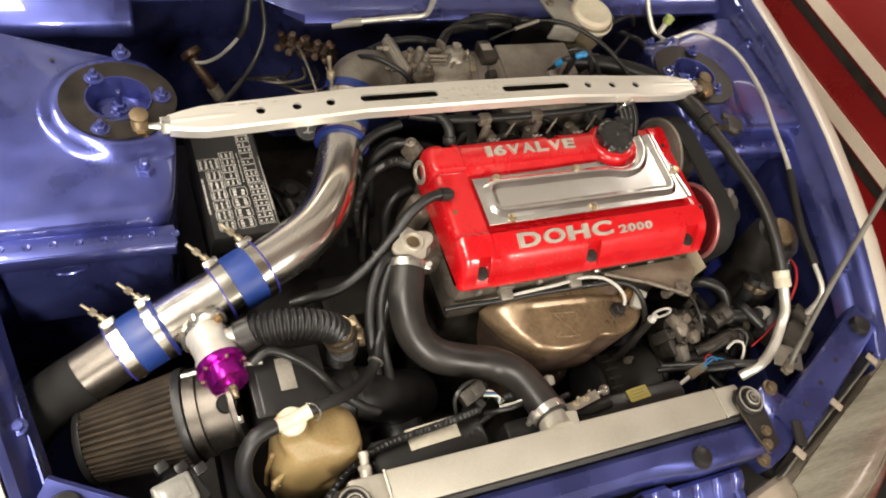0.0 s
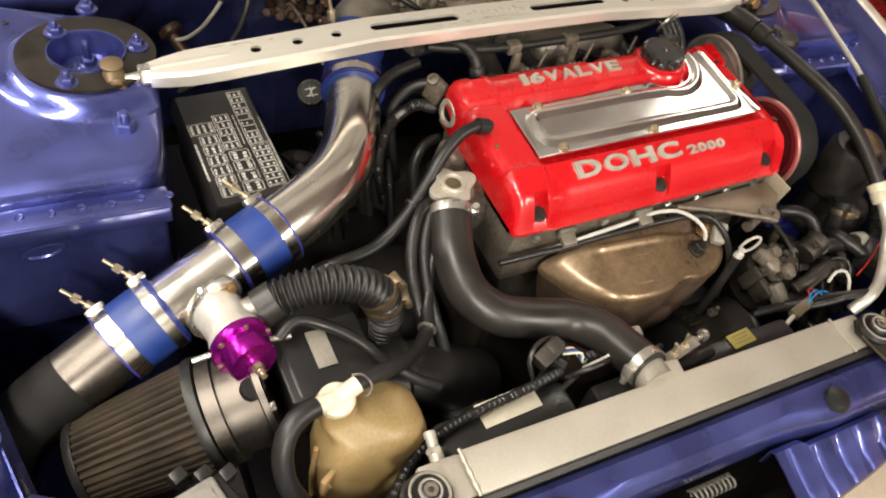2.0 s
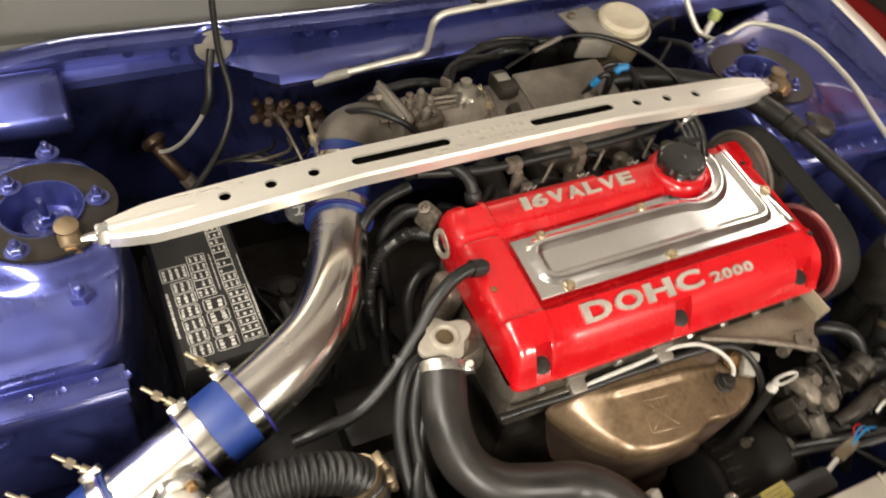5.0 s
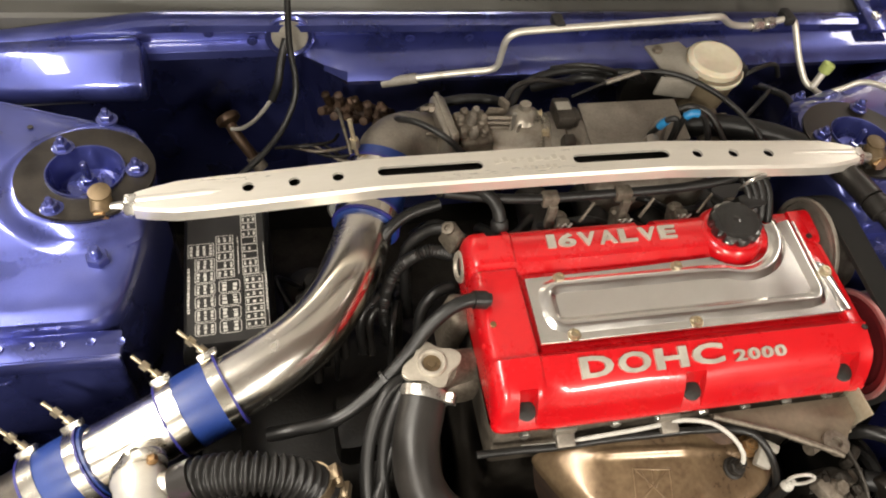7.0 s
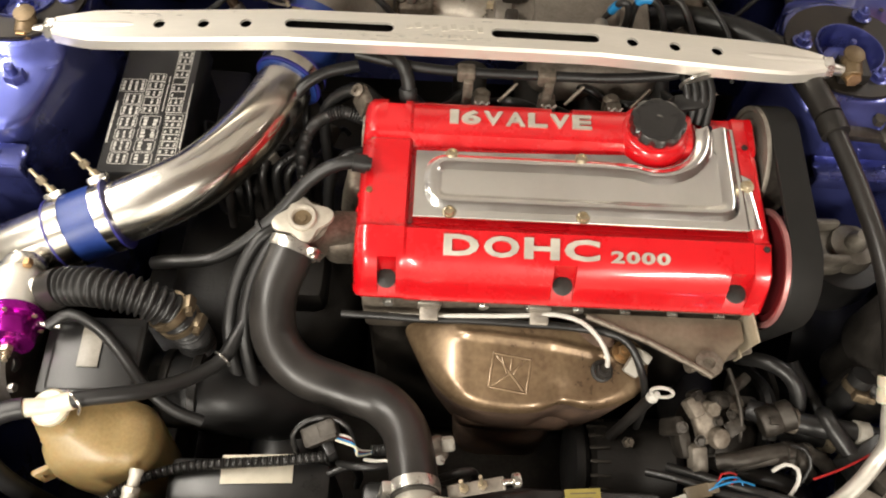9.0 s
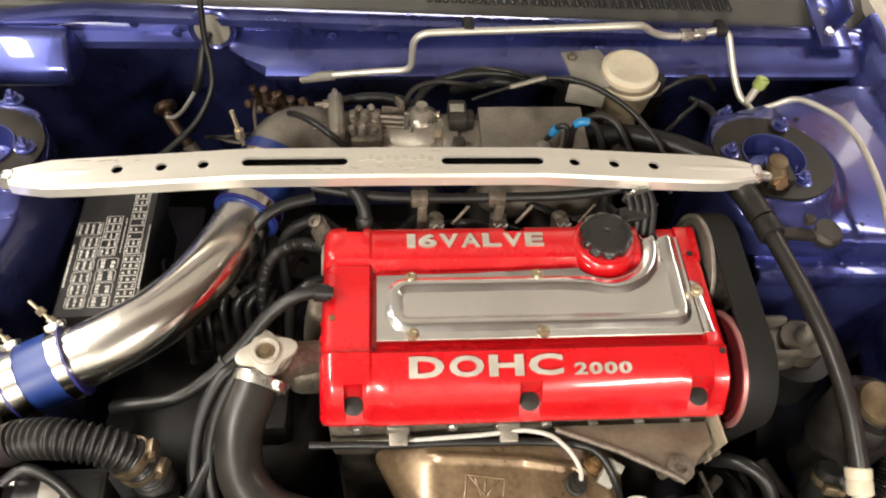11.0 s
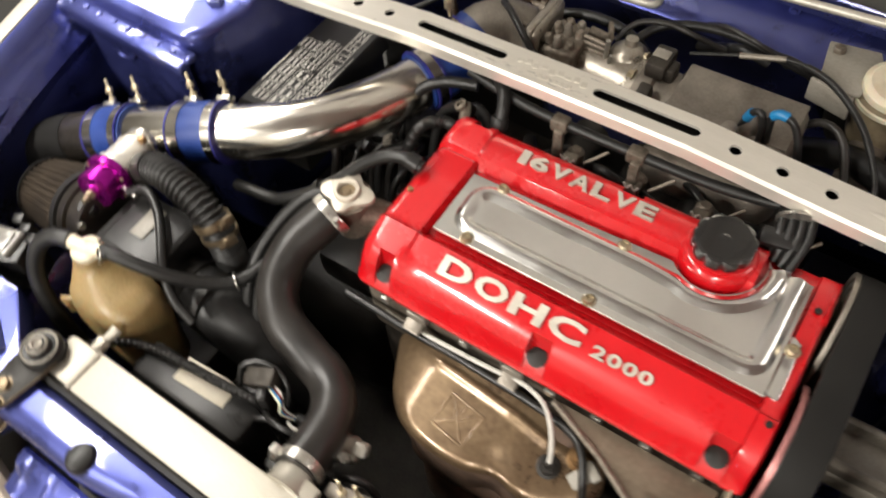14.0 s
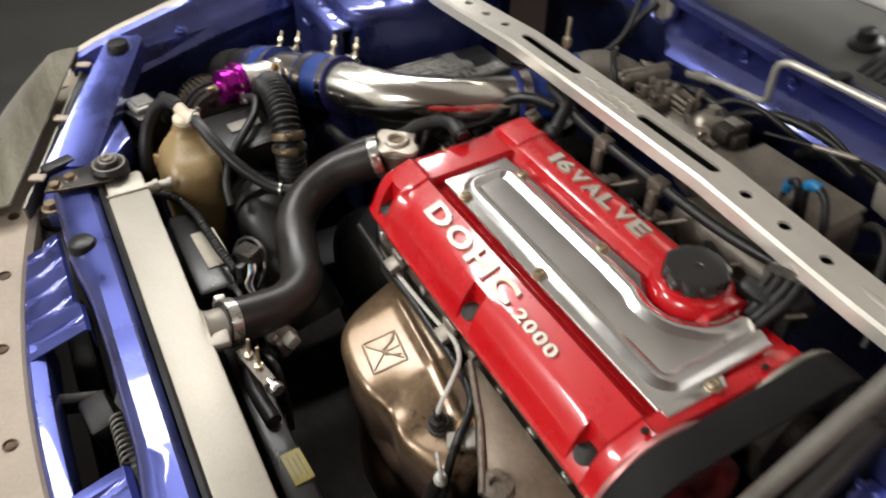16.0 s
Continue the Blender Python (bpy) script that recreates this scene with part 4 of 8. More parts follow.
def cover_rows():
    rows = []
    stops = [(-0.0170, "l0"), (-0.0158, "l1"), (-0.0128, "l2"), (-0.0075, "l3"), (-0.0020, "b")] + [(x, "b") for x in (0.0, 0.009)] + [(0.0095, "bn"), (0.0275, "bn"), (0.028, "b"), (0.0345, "b"), (0.0375, "m")]
    stops += [(x, "m") for x in (0.06, 0.10, 0.14, 0.1865)] + [(0.187, "mn"), (0.209, "mn"), (0.2095, "m")] + [(x, "m") for x in (0.24, 0.28, 0.32, 0.338)] + [(x, "mq") for x in (0.3385, 0.355, 0.3645)] + [(0.365, "mqn"), (0.387, "mqn"), (0.3875, "mq")]
    stops += [(0.389, "r"), (0.403, "r"), (0.4050, "e2"), (0.4075, "e1"), (0.4085, "e0")]
    for x, kind in stops:
        row = lip(x, 0.0025 if "b" in kind or "l" in kind else 0.0, 1.0 if kind[0] in "b" else 0.0)
        if kind == "r":
            row = [(x, y, min(z, 0.872) if y > -0.2 else z - 0.002) for x, y, z in lip(x, 0.0, 1.0)]
        if "e" in kind:
            low = {"e0": 0.0075, "e1": 0.0035, "e2": 0.0010}[kind]
            row = [(x, -0.15 + (y + 0.15) * (1 - low * 6), z - low * 1.2 if z > 0.83 else z) for x, y, z in lip(x, 0.0, 1.0)]
        if kind[0] == "l":
            low = {"l0": 0.0210, "l1": 0.0120, "l2": 0.0050, "l3": 0.0010}[kind]
            row = [(x, -0.15 + (y + 0.15) * (1 - low * 4), z - low * 1.15 if z > 0.83 else z) for x, y, z in lip(x, 0.0025, 1.0)]
        if "q" in kind:
            row = [(x, y, min(z, 0.8685) if y > -0.1 else z) for x, y, z in row]
        if "n" in kind:
            new_row = []
            for p in row:
                y, z = p[1], p[2]
                if y < -0.2400 and z > 0.834:
                    if y > -0.2455:
                        y, z = -0.2362, 0.840
                    else:
                        y, z = -0.2450, 0.836
                if y > -0.055 and z > 0.873 and p[0] < 0.3:
                    y, z = y - 0.011, z - 0.016
                new_row.append((p[0], y, z))
            row = new_row
        rows.append(row)
    return rows


rows = cover_rows()
shell = loft(rows, closed=False, cap=False)
n = len(rows[0])
foot = len(shell[0])
ends = (list(shell[0]), list(shell[1]) + [tuple(range(n - 1, -1, -1)), tuple(range(foot - n, foot))])
boss = lathe([(0.040, -0.03), (0.0385, -0.005), (0.0355, 0.0006), (0.0325, 0.0026), (0.030, 0.003)], (0.298, -0.073, 0.884), (0, 0, 1), 40)
part("cover_body", cat(ends, boss), RED, cover, sharp=32)
# dark discs in the pockets stand in for shade inside the bolt holes
for x in HOLES:
    part("bolt_hole_shade", cat(lathe([(0.0102, 0), (0.0102, 0.0012), (0.0094, 0.0016)], (x, -0.2440, 0.8372), (0, -0.42, 1), 16)), DARK, cover, "dark disc for the shade in a bolt hole")
for x, y in ((-0.004, -0.163), (-0.004, -0.10), (0.397, -0.085), (0.399, -0.212), (0.002, -0.060)):
    part("side_bolt", nut((x, y, 0.8740 if x > 0.3 else 0.8755), (0, 0, 1), 0.0036, 0.002), RUST if x < 0.1 else DARK, cover)
for x in HOLES[:2]:
    part("rear_bolt", nut((x, -0.051, 0.862), (0, 0.3, 1), 0.0062, 0.006), DARK, cover)
for y in (-0.092, -0.112, -0.160, -0.178, -0.205, -0.228):
    part("edge_lug", lathe([(0.0052, -0.012), (0.0052, -0.003), (0.0044, 0.0006), (0.0026, 0.0022), (0.0, 0.0026)], (-0.0135, y, 0.862 if y > -0.2 else 0.850 + (y + 0.205) * 0.5), (-0.7, 0, 1), 18), RED, cover)


def word_on(word, x0, x1, top, foot_, deep, name="letter"):
    """Letters on a sloping face between its upper and lower lines, given as (y, z)."""
    up = Vector((0, top[0] - foot_[0], top[1] - foot_[1]))
    right = Vector((1, 0, 0))
    out = right.cross(up.normalized())
    m = Matrix((right, up.normalized(), out)).transposed().to_4x4()
    gap = (x1 - x0) * 0.032 if len(word) < 6 else (x1 - x0) * 0.02
    shares = [{"1": 0.45}.get(c, 1.0) for c in word]
    room = (x1 - x0 - gap * (len(word) - 1)) / sum(shares)
    x = x0
    for c, k in zip(word, shares):
        part(name, lettering(c, room * k, up.length, deep, Matrix.Translation((x, foot_[0], foot_[1])) @ m), LETTER, cover, "raised silver letter")
        x += room * k + gap


word_on("DOHC", 0.0745, 0.2310, (-0.2095, 0.8723), (-0.2298, 0.8646), 0.0035)
word_on("2000", 0.2425, 0.3020, (-0.2185, 0.8689), (-0.2300, 0.8645), 0.003)
word_on("16VALVE", 0.0760, 0.2290, (-0.0620, 0.8857), (-0.0785, 0.8833), 0.003)

# polished plate with its bead
arc = [(0.298 + 0.0455 * math.cos(radians(a)), -0.073 + 0.0455 * math.sin(radians(a))) for a in range(-138, 19, 12)]
outline = [(0.0415, -0.1885), (0.0415, -0.1095), (0.150, -0.1078)] + arc + [(0.3455, -0.0655), (0.3850, -0.0645), (0.3855, -0.090), (0.3860, -0.125), (0.3870, -0.1885)]


def inset(poly, d):
    out = []
    for i, p in enumerate(poly):
        a, b = Vector(poly[i - 1]), Vector(poly[(i + 1) % len(poly)])
        p = Vector(p)
        u, w = (p - a).normalized(), (b - p).normalized()
        nu, nw = Vector((u.y, -u.x)), Vector((w.y, -w.x))
        k = nu + nw
        k = k / max(0.35, k.length_squared) * 2 * 0.5 * 2 if k.length > 1e-6 else nu
        out.append(tuple(p + k * d * (0.55 if p.y > -0.122 and p.x > 0.25 else 1.0)))
    return out


def plate_z(y):
    return 0.8725 + (y + 0.15) * 0.07


def eased(poly, r, sharp=35.0):
    """The outline with each real corner rounded to about the radius r."""
    out = []
    for i, p in enumerate(poly):
        a, b, p = Vector(poly[i - 1]), Vector(poly[(i + 1) % len(poly)]), Vector(p)
        u, w = a - p, b - p
        if math.degrees(u.angle(-w)) < sharp:
            out.append(tuple(p))
            continue
        k = min(r, u.length * 0.45, w.length * 0.45)
        q0, q1 = p + u.normalized() * k, p + w.normalized() * k
        out += [tuple(q0 * (1 - t) ** 2 + p * 2 * t * (1 - t) + q1 * t * t) for t in (0.0, 0.17, 0.33, 0.5, 0.67, 0.83, 1.0)]
    return out


def bead(path, wide, tall, base):
    """A broad rounded swell pressed up along an open flat path, fading into the sheet at both sides."""
    rows, m = [], len(path)
    for i in range(m):
        a, b = Vector(path[max(0, i - 1)]), Vector(path[min(m - 1, i + 1)])
        t = (b - a).normalized()
        n = Vector((-t.y, t.x))
        row = []
        for k in range(15):
            f = -1 + 2 * k / 14
            q = Vector(path[i]) + n * (f * wide / 2)
            row.append((q.x, q.y, plate_z(q.y) + base + tall * (0.5 + 0.5 * math.cos(f * math.pi)) ** 0.75 - (0.0006 if abs(f) == 1 else 0)))
        rows.append(row)
    return loft(rows, closed=False, cap=False)


plate = part("polished_plate", loft([[(x, y, plate_z(y) + h) for x, y in inset(outline, d)] for d, h in ((0.0, -0.003), (0.0, 0.0), (0.0008, 0.0010), (0.006, 0.0010))] ), PLATE, cover, "polished bare alloy centre plate with a raised bead", sharp=28)
around = [(0.298 + 0.0565 * math.cos(radians(a)), -0.073 + 0.0565 * math.sin(radians(a))) for a in range(6, -119, -8)]
corners = eased([(0.3000, -0.1225), (0.0610, -0.1225), (0.0610, -0.1705), (0.3725, -0.1705), (0.3725, -0.0200)], 0.017)
ridge = [(0.3535, -0.0660)] + around + [(0.240, -0.1225)] + [p for p in corners if p[0] < 0.235 or (p[1] < -0.124 and p[0] < 0.38)] + [(0.3725, -0.120), (0.3725, -0.0660)]
part("bead", bead(ridge, 0.0205, 0.0048, 0.0009), PLATE, plate, "broad pressed bead", sharp=70)
part("plate_tab", prism([(0.3872, -0.1885), (0.3975, -0.1885), (0.3965, -0.126), (0.3872, -0.121)], 0.866, 0.8745, bevel=0.0006), PLATE, cover)
for x, y in ((0.080, -0.1135), (0.2175, -0.1125), (0.079, -0.1825), (0.2160, -0.1825), (0.3915, -0.136)):
    part("plate_screw", cat(lathe([(0.0055, 0), (0.0055, 0.004), (0.0048, 0.005), (0.003, 0.005), (0.0028, 0.003), (0, 0.003)], (x, y, plate_z(y) + 0.001), (0, 0, 1), 16), lathe([(0.0072, 0), (0.0072, 0.0012), (0.006, 0.0015)], (x, y, plate_z(y) + 0.0006), (0, 0, 1), 16)), BRASS, cover, "small yellowed cap screw")
ribs = [(0.0300 - 0.0026 * max(0.0, math.cos(2 * math.pi * k * 10 / 80)) ** 3, 0) for k in range(80)]
oil = thing("oil_cap", "ribbed black plastic oil filler cap", "oil cap", (0.298, -0.073, 0.887))
grip = [[(0.298 + r * s * math.cos(2 * math.pi * k / 80), -0.073 + r * s * math.sin(2 * math.pi * k / 80), 0.887 + h) for k, (r, _) in enumerate(ribs)] for s, h in ((0.94, 0), (1.0, 0.002), (1.0, 0.012), (0.97, 0.0145), (0.90, 0.0155))]
part("cap", cat(loft(grip), lathe([(0.0255, 0.0155), (0.024, 0.0145), (0.006, 0.0148), (0.004, 0.0160), (0, 0.0160)], (0.298, -0.073, 0.887), (0, 0, 1), 32)), GLOSS_BLACK, oil)
part("neck", lathe([(0.032, -0.004), (0.032, 0.002), (0.026, 0.003)], (0.298, -0.073, 0.886), (0, 0, 1), 32), RED, oil)

# radiator cap on the coolant neck
ears = []
for k in range(72):
    a = 2 * math.pi * k / 72
    r = 0.0185 + 0.0135 * abs(math.cos(a)) ** 7 + 0.0085 * abs(math.sin(a)) ** 9
    ears.append((r * math.cos(a), r * math.sin(a)))
cap = part("pressure_cap", moved(prism(ears, 0.0, 0.006, bevel=0.0014), pose(-0.071, -0.190, 0.852, 4, 0, 14)), CAP, engine, "pale cast pressure cap with two ears")
part("rim", lathe([(0.0150, 0.0), (0.0150, 0.0035), (0.0138, 0.0050), (0.0112, 0.0050), (0.0098, 0.0035), (0.0094, 0.0008)], (-0.071, -0.190, 0.8575), (0, -0.06, 1), 32, cap=False), CAP, cap)
part("button", lathe([(0.0094, 0.0), (0.0094, 0.0008), (0.0045, 0.0006), (0.004, 0.0018), (0, 0.0020)], (-0.071, -0.190, 0.8575), (0, -0.06, 1), 28), RUSTCAP, cap, "brown sunken centre")
part("skirt", lathe([(0.021, -0.006), (0.0215, 0.002)], (-0.071, -0.190, 0.850), (0, 0, 1), 28), CAP, cap)


def clamp(name, line, r, parent, surface=STEEL, wide=0.011, screw=True, away=(0, 0, 1)):
    """A worm clamp round a hose whose line starts here."""
    a, b = Vector(line[0]), Vector(line[1])
    k = (b - a).normalized()
    geo = lathe([(r, 0), (r + 0.0012, 0), (r + 0.0016, wide / 2), (r + 0.0012, wide), (r, wide)], a, k, 28)
    if screw:
        o = Vector(away)
        o = (o - k * o.dot(k)).normalized()
        t = k.cross(o)
        geo = cat(geo, box((0, 0, 0), (0.016, 0.011, 0.009), Matrix.Translation(a + k * wide / 2 + o * (r + 0.004)) @ Matrix((t, k, o)).transposed().to_4x4(), bevel=0.0015),
                  rod(a + k * wide / 2 + o * (r + 0.0055) + t * 0.006, a + k * wide / 2 + o * (r + 0.0055) + t * 0.014, 0.004, 8))
    return part(name, geo, surface, parent)


# upper radiator hose
hose = thing("radiator_hose", "thick dark grey rubber radiator hose with steel clamps", "hose", (-0.02, -0.33, 0.75))
run = [(-0.079, -0.208, 0.838), (-0.086, -0.228, 0.832), (-0.096, -0.262, 0.821), (-0.092, -0.300, 0.802), (-0.066, -0.328, 0.788), (-0.022, -0.342, 0.778), (0.018, -0.354, 0.774), (0.043, -0.380, 0.777), (0.053, -0.415, 0.785), (0.058, -0.450, 0.793)]
part("tube", pipe(run, 0.0235, 28, 0.004), HOSE, hose)
clamp("clamp", (run[0], run[1]), 0.0238, hose, away=(1, -0.2, 0.3))
clamp("clamp", ((0.0565, -0.438, 0.790), (0.058, -0.450, 0.793)), 0.0238, hose, away=(-1, 0, 0.2))

# breather hose from the cover, with its branch
br = thing("breather_hose", "black rubber breather hose clipped to the valve cover", "hose", (-0.1, -0.17, 0.8))
line = [(-0.004, -0.139, 0.886), (-0.020, -0.139, 0.890), (-0.045, -0.144, 0.886), (-0.072, -0.157, 0.870), (-0.098, -0.176, 0.846), (-0.133, -0.198, 0.822), (-0.172, -0.212, 0.803), (-0.215, -0.216, 0.798), (-0.238, -0.214, 0.790)]
part("tube", pipe(line, 0.0074, 14), RUBBER, br)
part("tip", sweep(curve([(-0.008, -0.139, 0.8865), (-0.022, -0.139, 0.8895)]), 0.0098, 16), RUBBER, br)
part("tie", lathe([(0.0085, 0), (0.0102, 0), (0.0102, 0.004), (0.0085, 0.004)], (-0.115, -0.187, 0.834), (-0.8, -0.4, -0.5), 18), PLASTIC, br)
for k, (dx, dz) in enumerate(((0.0, 0.0), (0.016, 0.004))):
    loop = [(-0.088 + dx, -0.188, 0.838 + dz), (-0.116 + dx, -0.205, 0.838), (-0.138 + dx, -0.240, 0.815), (-0.146 + dx, -0.285, 0.785), (-0.140 + dx, -0.318, 0.750), (-0.132 + dx, -0.338, 0.705), (-0.128 + dx, -0.345, 0.650)]
    single("coolant_hose", pipe(loop, 0.0068, 12), RUBBER, "thin black rubber coolant hose", "hose", group="thin hoses")

# ---- strut bar ----
bar = thing("strut_bar", "polished alloy strut brace bar with slots and holes", "strut bar", (MID, 0.003, 0.90))


def bar_lift(x):
    d = abs(x - MID)
    return float(np.interp(d, (0.0, 0.165, 0.30, 0.43), (0.9375, 0.9365, 0.9265, 0.918)))


def bar_half(x):
    d = abs(x - MID)
    return float(np.interp(d, (0.0, 0.345, 0.378, 0.402, 0.42), (0.0235, 0.0232, 0.0222, 0.0175, 0.0125)))


def slot_of(x):
    """Half the width of the opening at this place along the bar."""
    for a, b in ((-0.104, 0.012), (0.116, 0.232)):
        if a < x < b:
            d = min(x - a, b - x)
            return 0.0065 * math.sqrt(max(0.0, 1 - (1 - min(1, d / 0.0065)) ** 2))
    for c in (-0.240, -0.192, -0.146, 0.268, 0.315, 0.362):
        if abs(x - c) < 0.0062:
            return math.sqrt(max(0.0, 0.0062 ** 2 - (x - c) ** 2))
    return 0.0


def bar_mesh():
    xs = {-0.356, 0.484}
    for a, b in ((-0.104, 0.012), (0.116, 0.232)):
        xs |= {a + 0.0065 * (1 - math.cos(math.pi / 2 * k / 5)) for k in range(6)} | {b - 0.0065 * (1 - math.cos(math.pi / 2 * k / 5)) for k in range(6)}
    for c in (-0.240, -0.192, -0.146, 0.268, 0.315, 0.362):
        xs |= {c - 0.0062 * math.cos(math.pi * k / 10) for k in range(11)}
    xs |= {MID + s * d for s in (-1, 1) for d in (0.0, 0.02, 0.165, 0.21, 0.25, 0.30, 0.345, 0.36, 0.378, 0.39, 0.402)}
    xs = sorted(round(x, 5) for x in xs)
    vs, fs, deep = [], [], []
    H = 0.019
    for x in xs:
        z, w, s = bar_lift(x), bar_half(x), slot_of(x)
        c = 0.003
        yc = 0.004
        ring = []
        for sg in (-1, 1):
            g = 0.003
            prof = [(s, 0.0), (w - c, 0.0), (w, -c), (w, -H + c), (w - c, -H), (s, -H), (s, g - H), (w - g, g - H), (w - g, -g), (s, -g)]
            ring += [(x, yc + sg * y, z + h) for y, h in prof]
        vs += ring
    m = 20
    for i in range(len(xs) - 1):
        o, q = i * m, (i + 1) * m
        opened = slot_of(xs[i]) > 1e-6 or slot_of(xs[i + 1]) > 1e-6
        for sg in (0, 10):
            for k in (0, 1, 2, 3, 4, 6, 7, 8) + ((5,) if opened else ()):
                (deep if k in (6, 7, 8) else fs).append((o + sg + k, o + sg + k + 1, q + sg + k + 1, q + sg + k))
            if opened:
                fs.append((o + sg + 9, o + sg, q + sg, q + sg + 9))
    for i in (0, len(xs) - 1):
        o = i * m
        fs.append(tuple(o + k for k in (1, 2, 3, 4, 14, 13, 12, 11)))
    return (vs, fs), (vs, deep)


beam, hollow = bar_mesh()
part("beam", beam, ALLOY, bar, sharp=25)
# the bar's inner faces, in a near-black surface
part("hollow", hollow, DARK, bar, "near-black inside of the bar")
for s in (-1, 1):
    xe = MID + s * 0.40
    z = bar_lift(xe) - 0.0105
    part("end_flute", sweep([(MID + s * 0.322, 0.004, bar_lift(MID + s * 0.322) - 0.0075), (MID + s * 0.345, 0.004, bar_lift(MID + s * 0.345) - 0.0055), (MID + s * 0.418, 0.004, bar_lift(MID + s * 0.418) - 0.0055)], 0.0068, 14), ALLOY, bar)
    part("lock_nut", cat(nut((MID + s * 0.418, 0.004, z), (s, 0, -0.02), 0.0125, 0.012), rod((MID + s * 0.42, 0.004, z), (MID + s * 0.455, 0.004, z - 0.004), 0.0065)), STEEL, bar)
    joint = part("rod_end", cat(box((MID + s * 0.454, 0.014, z - 0.002), (0.020, 0.017, 0.022), bevel=0.007, seg=3), lathe([(0.008, -0.012), (0.0115, -0.008), (0.0115, 0.008), (0.008, 0.010)], (MID + s * 0.454, 0.006, z - 0.002), (0, 1, 0.3), 20), lathe([(0.0115, 0), (0.0115, 0.003), (0.007, 0.0045), (0.0, 0.0045)], (MID + s * 0.454, 0.016, z + 0.009), (0, -0.1, 1), 20)), RUSTCAP, bar, "yellowed zinc clevis joint")
    part("joint_nut", nut((MID + s * 0.454, -0.004, z - 0.004), (0, -1, 0.25), 0.0090, 0.007), RUST, joint)
    part("clevis_foot", box((MID + s * 0.460, 0.012, 0.900), (0.032, 0.030, 0.016), bevel=0.002), DARK, bar)
# worn engraved lettering, unreadable
for k in range(9):
    part("engraving", box((0.028 + 0.0095 * k, 0.009 if k % 2 else 0.006, 0.93755), (0.006, 0.0075 if k % 3 else 0.004, 0.0006), pose(0, 0, 0, 0, 0, 12), bevel=0), ENGRAVE, bar)
    if k < 5:
        part("engraving", box((0.058 + 0.0085 * k, -0.005, 0.93755), (0.005, 0.006, 0.0006), pose(0, 0, 0, 0, 0, 12), bevel=0), ENGRAVE, bar)


# ---- radiator and what hangs on it ----
rad = thing("radiator", "brushed alloy radiator with welded end tanks", "radiator", (MID, -0.49, 0.33))
LEANING.add(rad)
part("top_tank", cat(box((0.067, -0.4895, 0.7825), (0.505, 0.047, 0.039), bevel=0.0035), box((-0.208, -0.4895, 0.779), (0.046, 0.045, 0.042), bevel=0.005), box((0.343, -0.4895, 0.779), (0.046, 0.045, 0.042), bevel=0.005)), TANK, rad, "brushed alloy top tank")
for x in (-0.186, 0.320):
    part("weld_bead", sweep([(x, -0.513 + 0.047 * k / 14, 0.8022 + 0.0004 * (k % 2)) for k in range(15)], lambda s, d: 0.0022 + 0.0006 * math.sin(d * 1400), 8), TANK, rad)
part("core", box((0.067, -0.4895, 0.56), (0.54, 0.035, 0.40), bevel=0.003), DARK, rad, "black finned core")
part("hose_neck", lathe([(0.024, 0), (0.021, 0.004), (0.021, 0.03)], (0.059, -0.468, 0.790), (-0.02, 1, -0.1), 24), TANK, rad)
part("neck_flange", box((0.066, -0.458, 0.7985), (0.05, 0.022, 0.008), pose(0, 0, 0, 0, 0, -8), bevel=0.003), TANK, rad)
for x in (-0.205,):
    part("bung", cat(lathe([(0.0075, 0), (0.0075, 0.014), (0.0055, 0.016), (0.0055, 0.030), (0.0062, 0.031), (0.0062, 0.036)], (x, -0.472, 0.786), (0.10, 1, 0.12), 16), nut((x + 0.001, -0.458, 0.788), (0.10, 1, 0.12), 0.0082, 0.006)), TANK, rad)
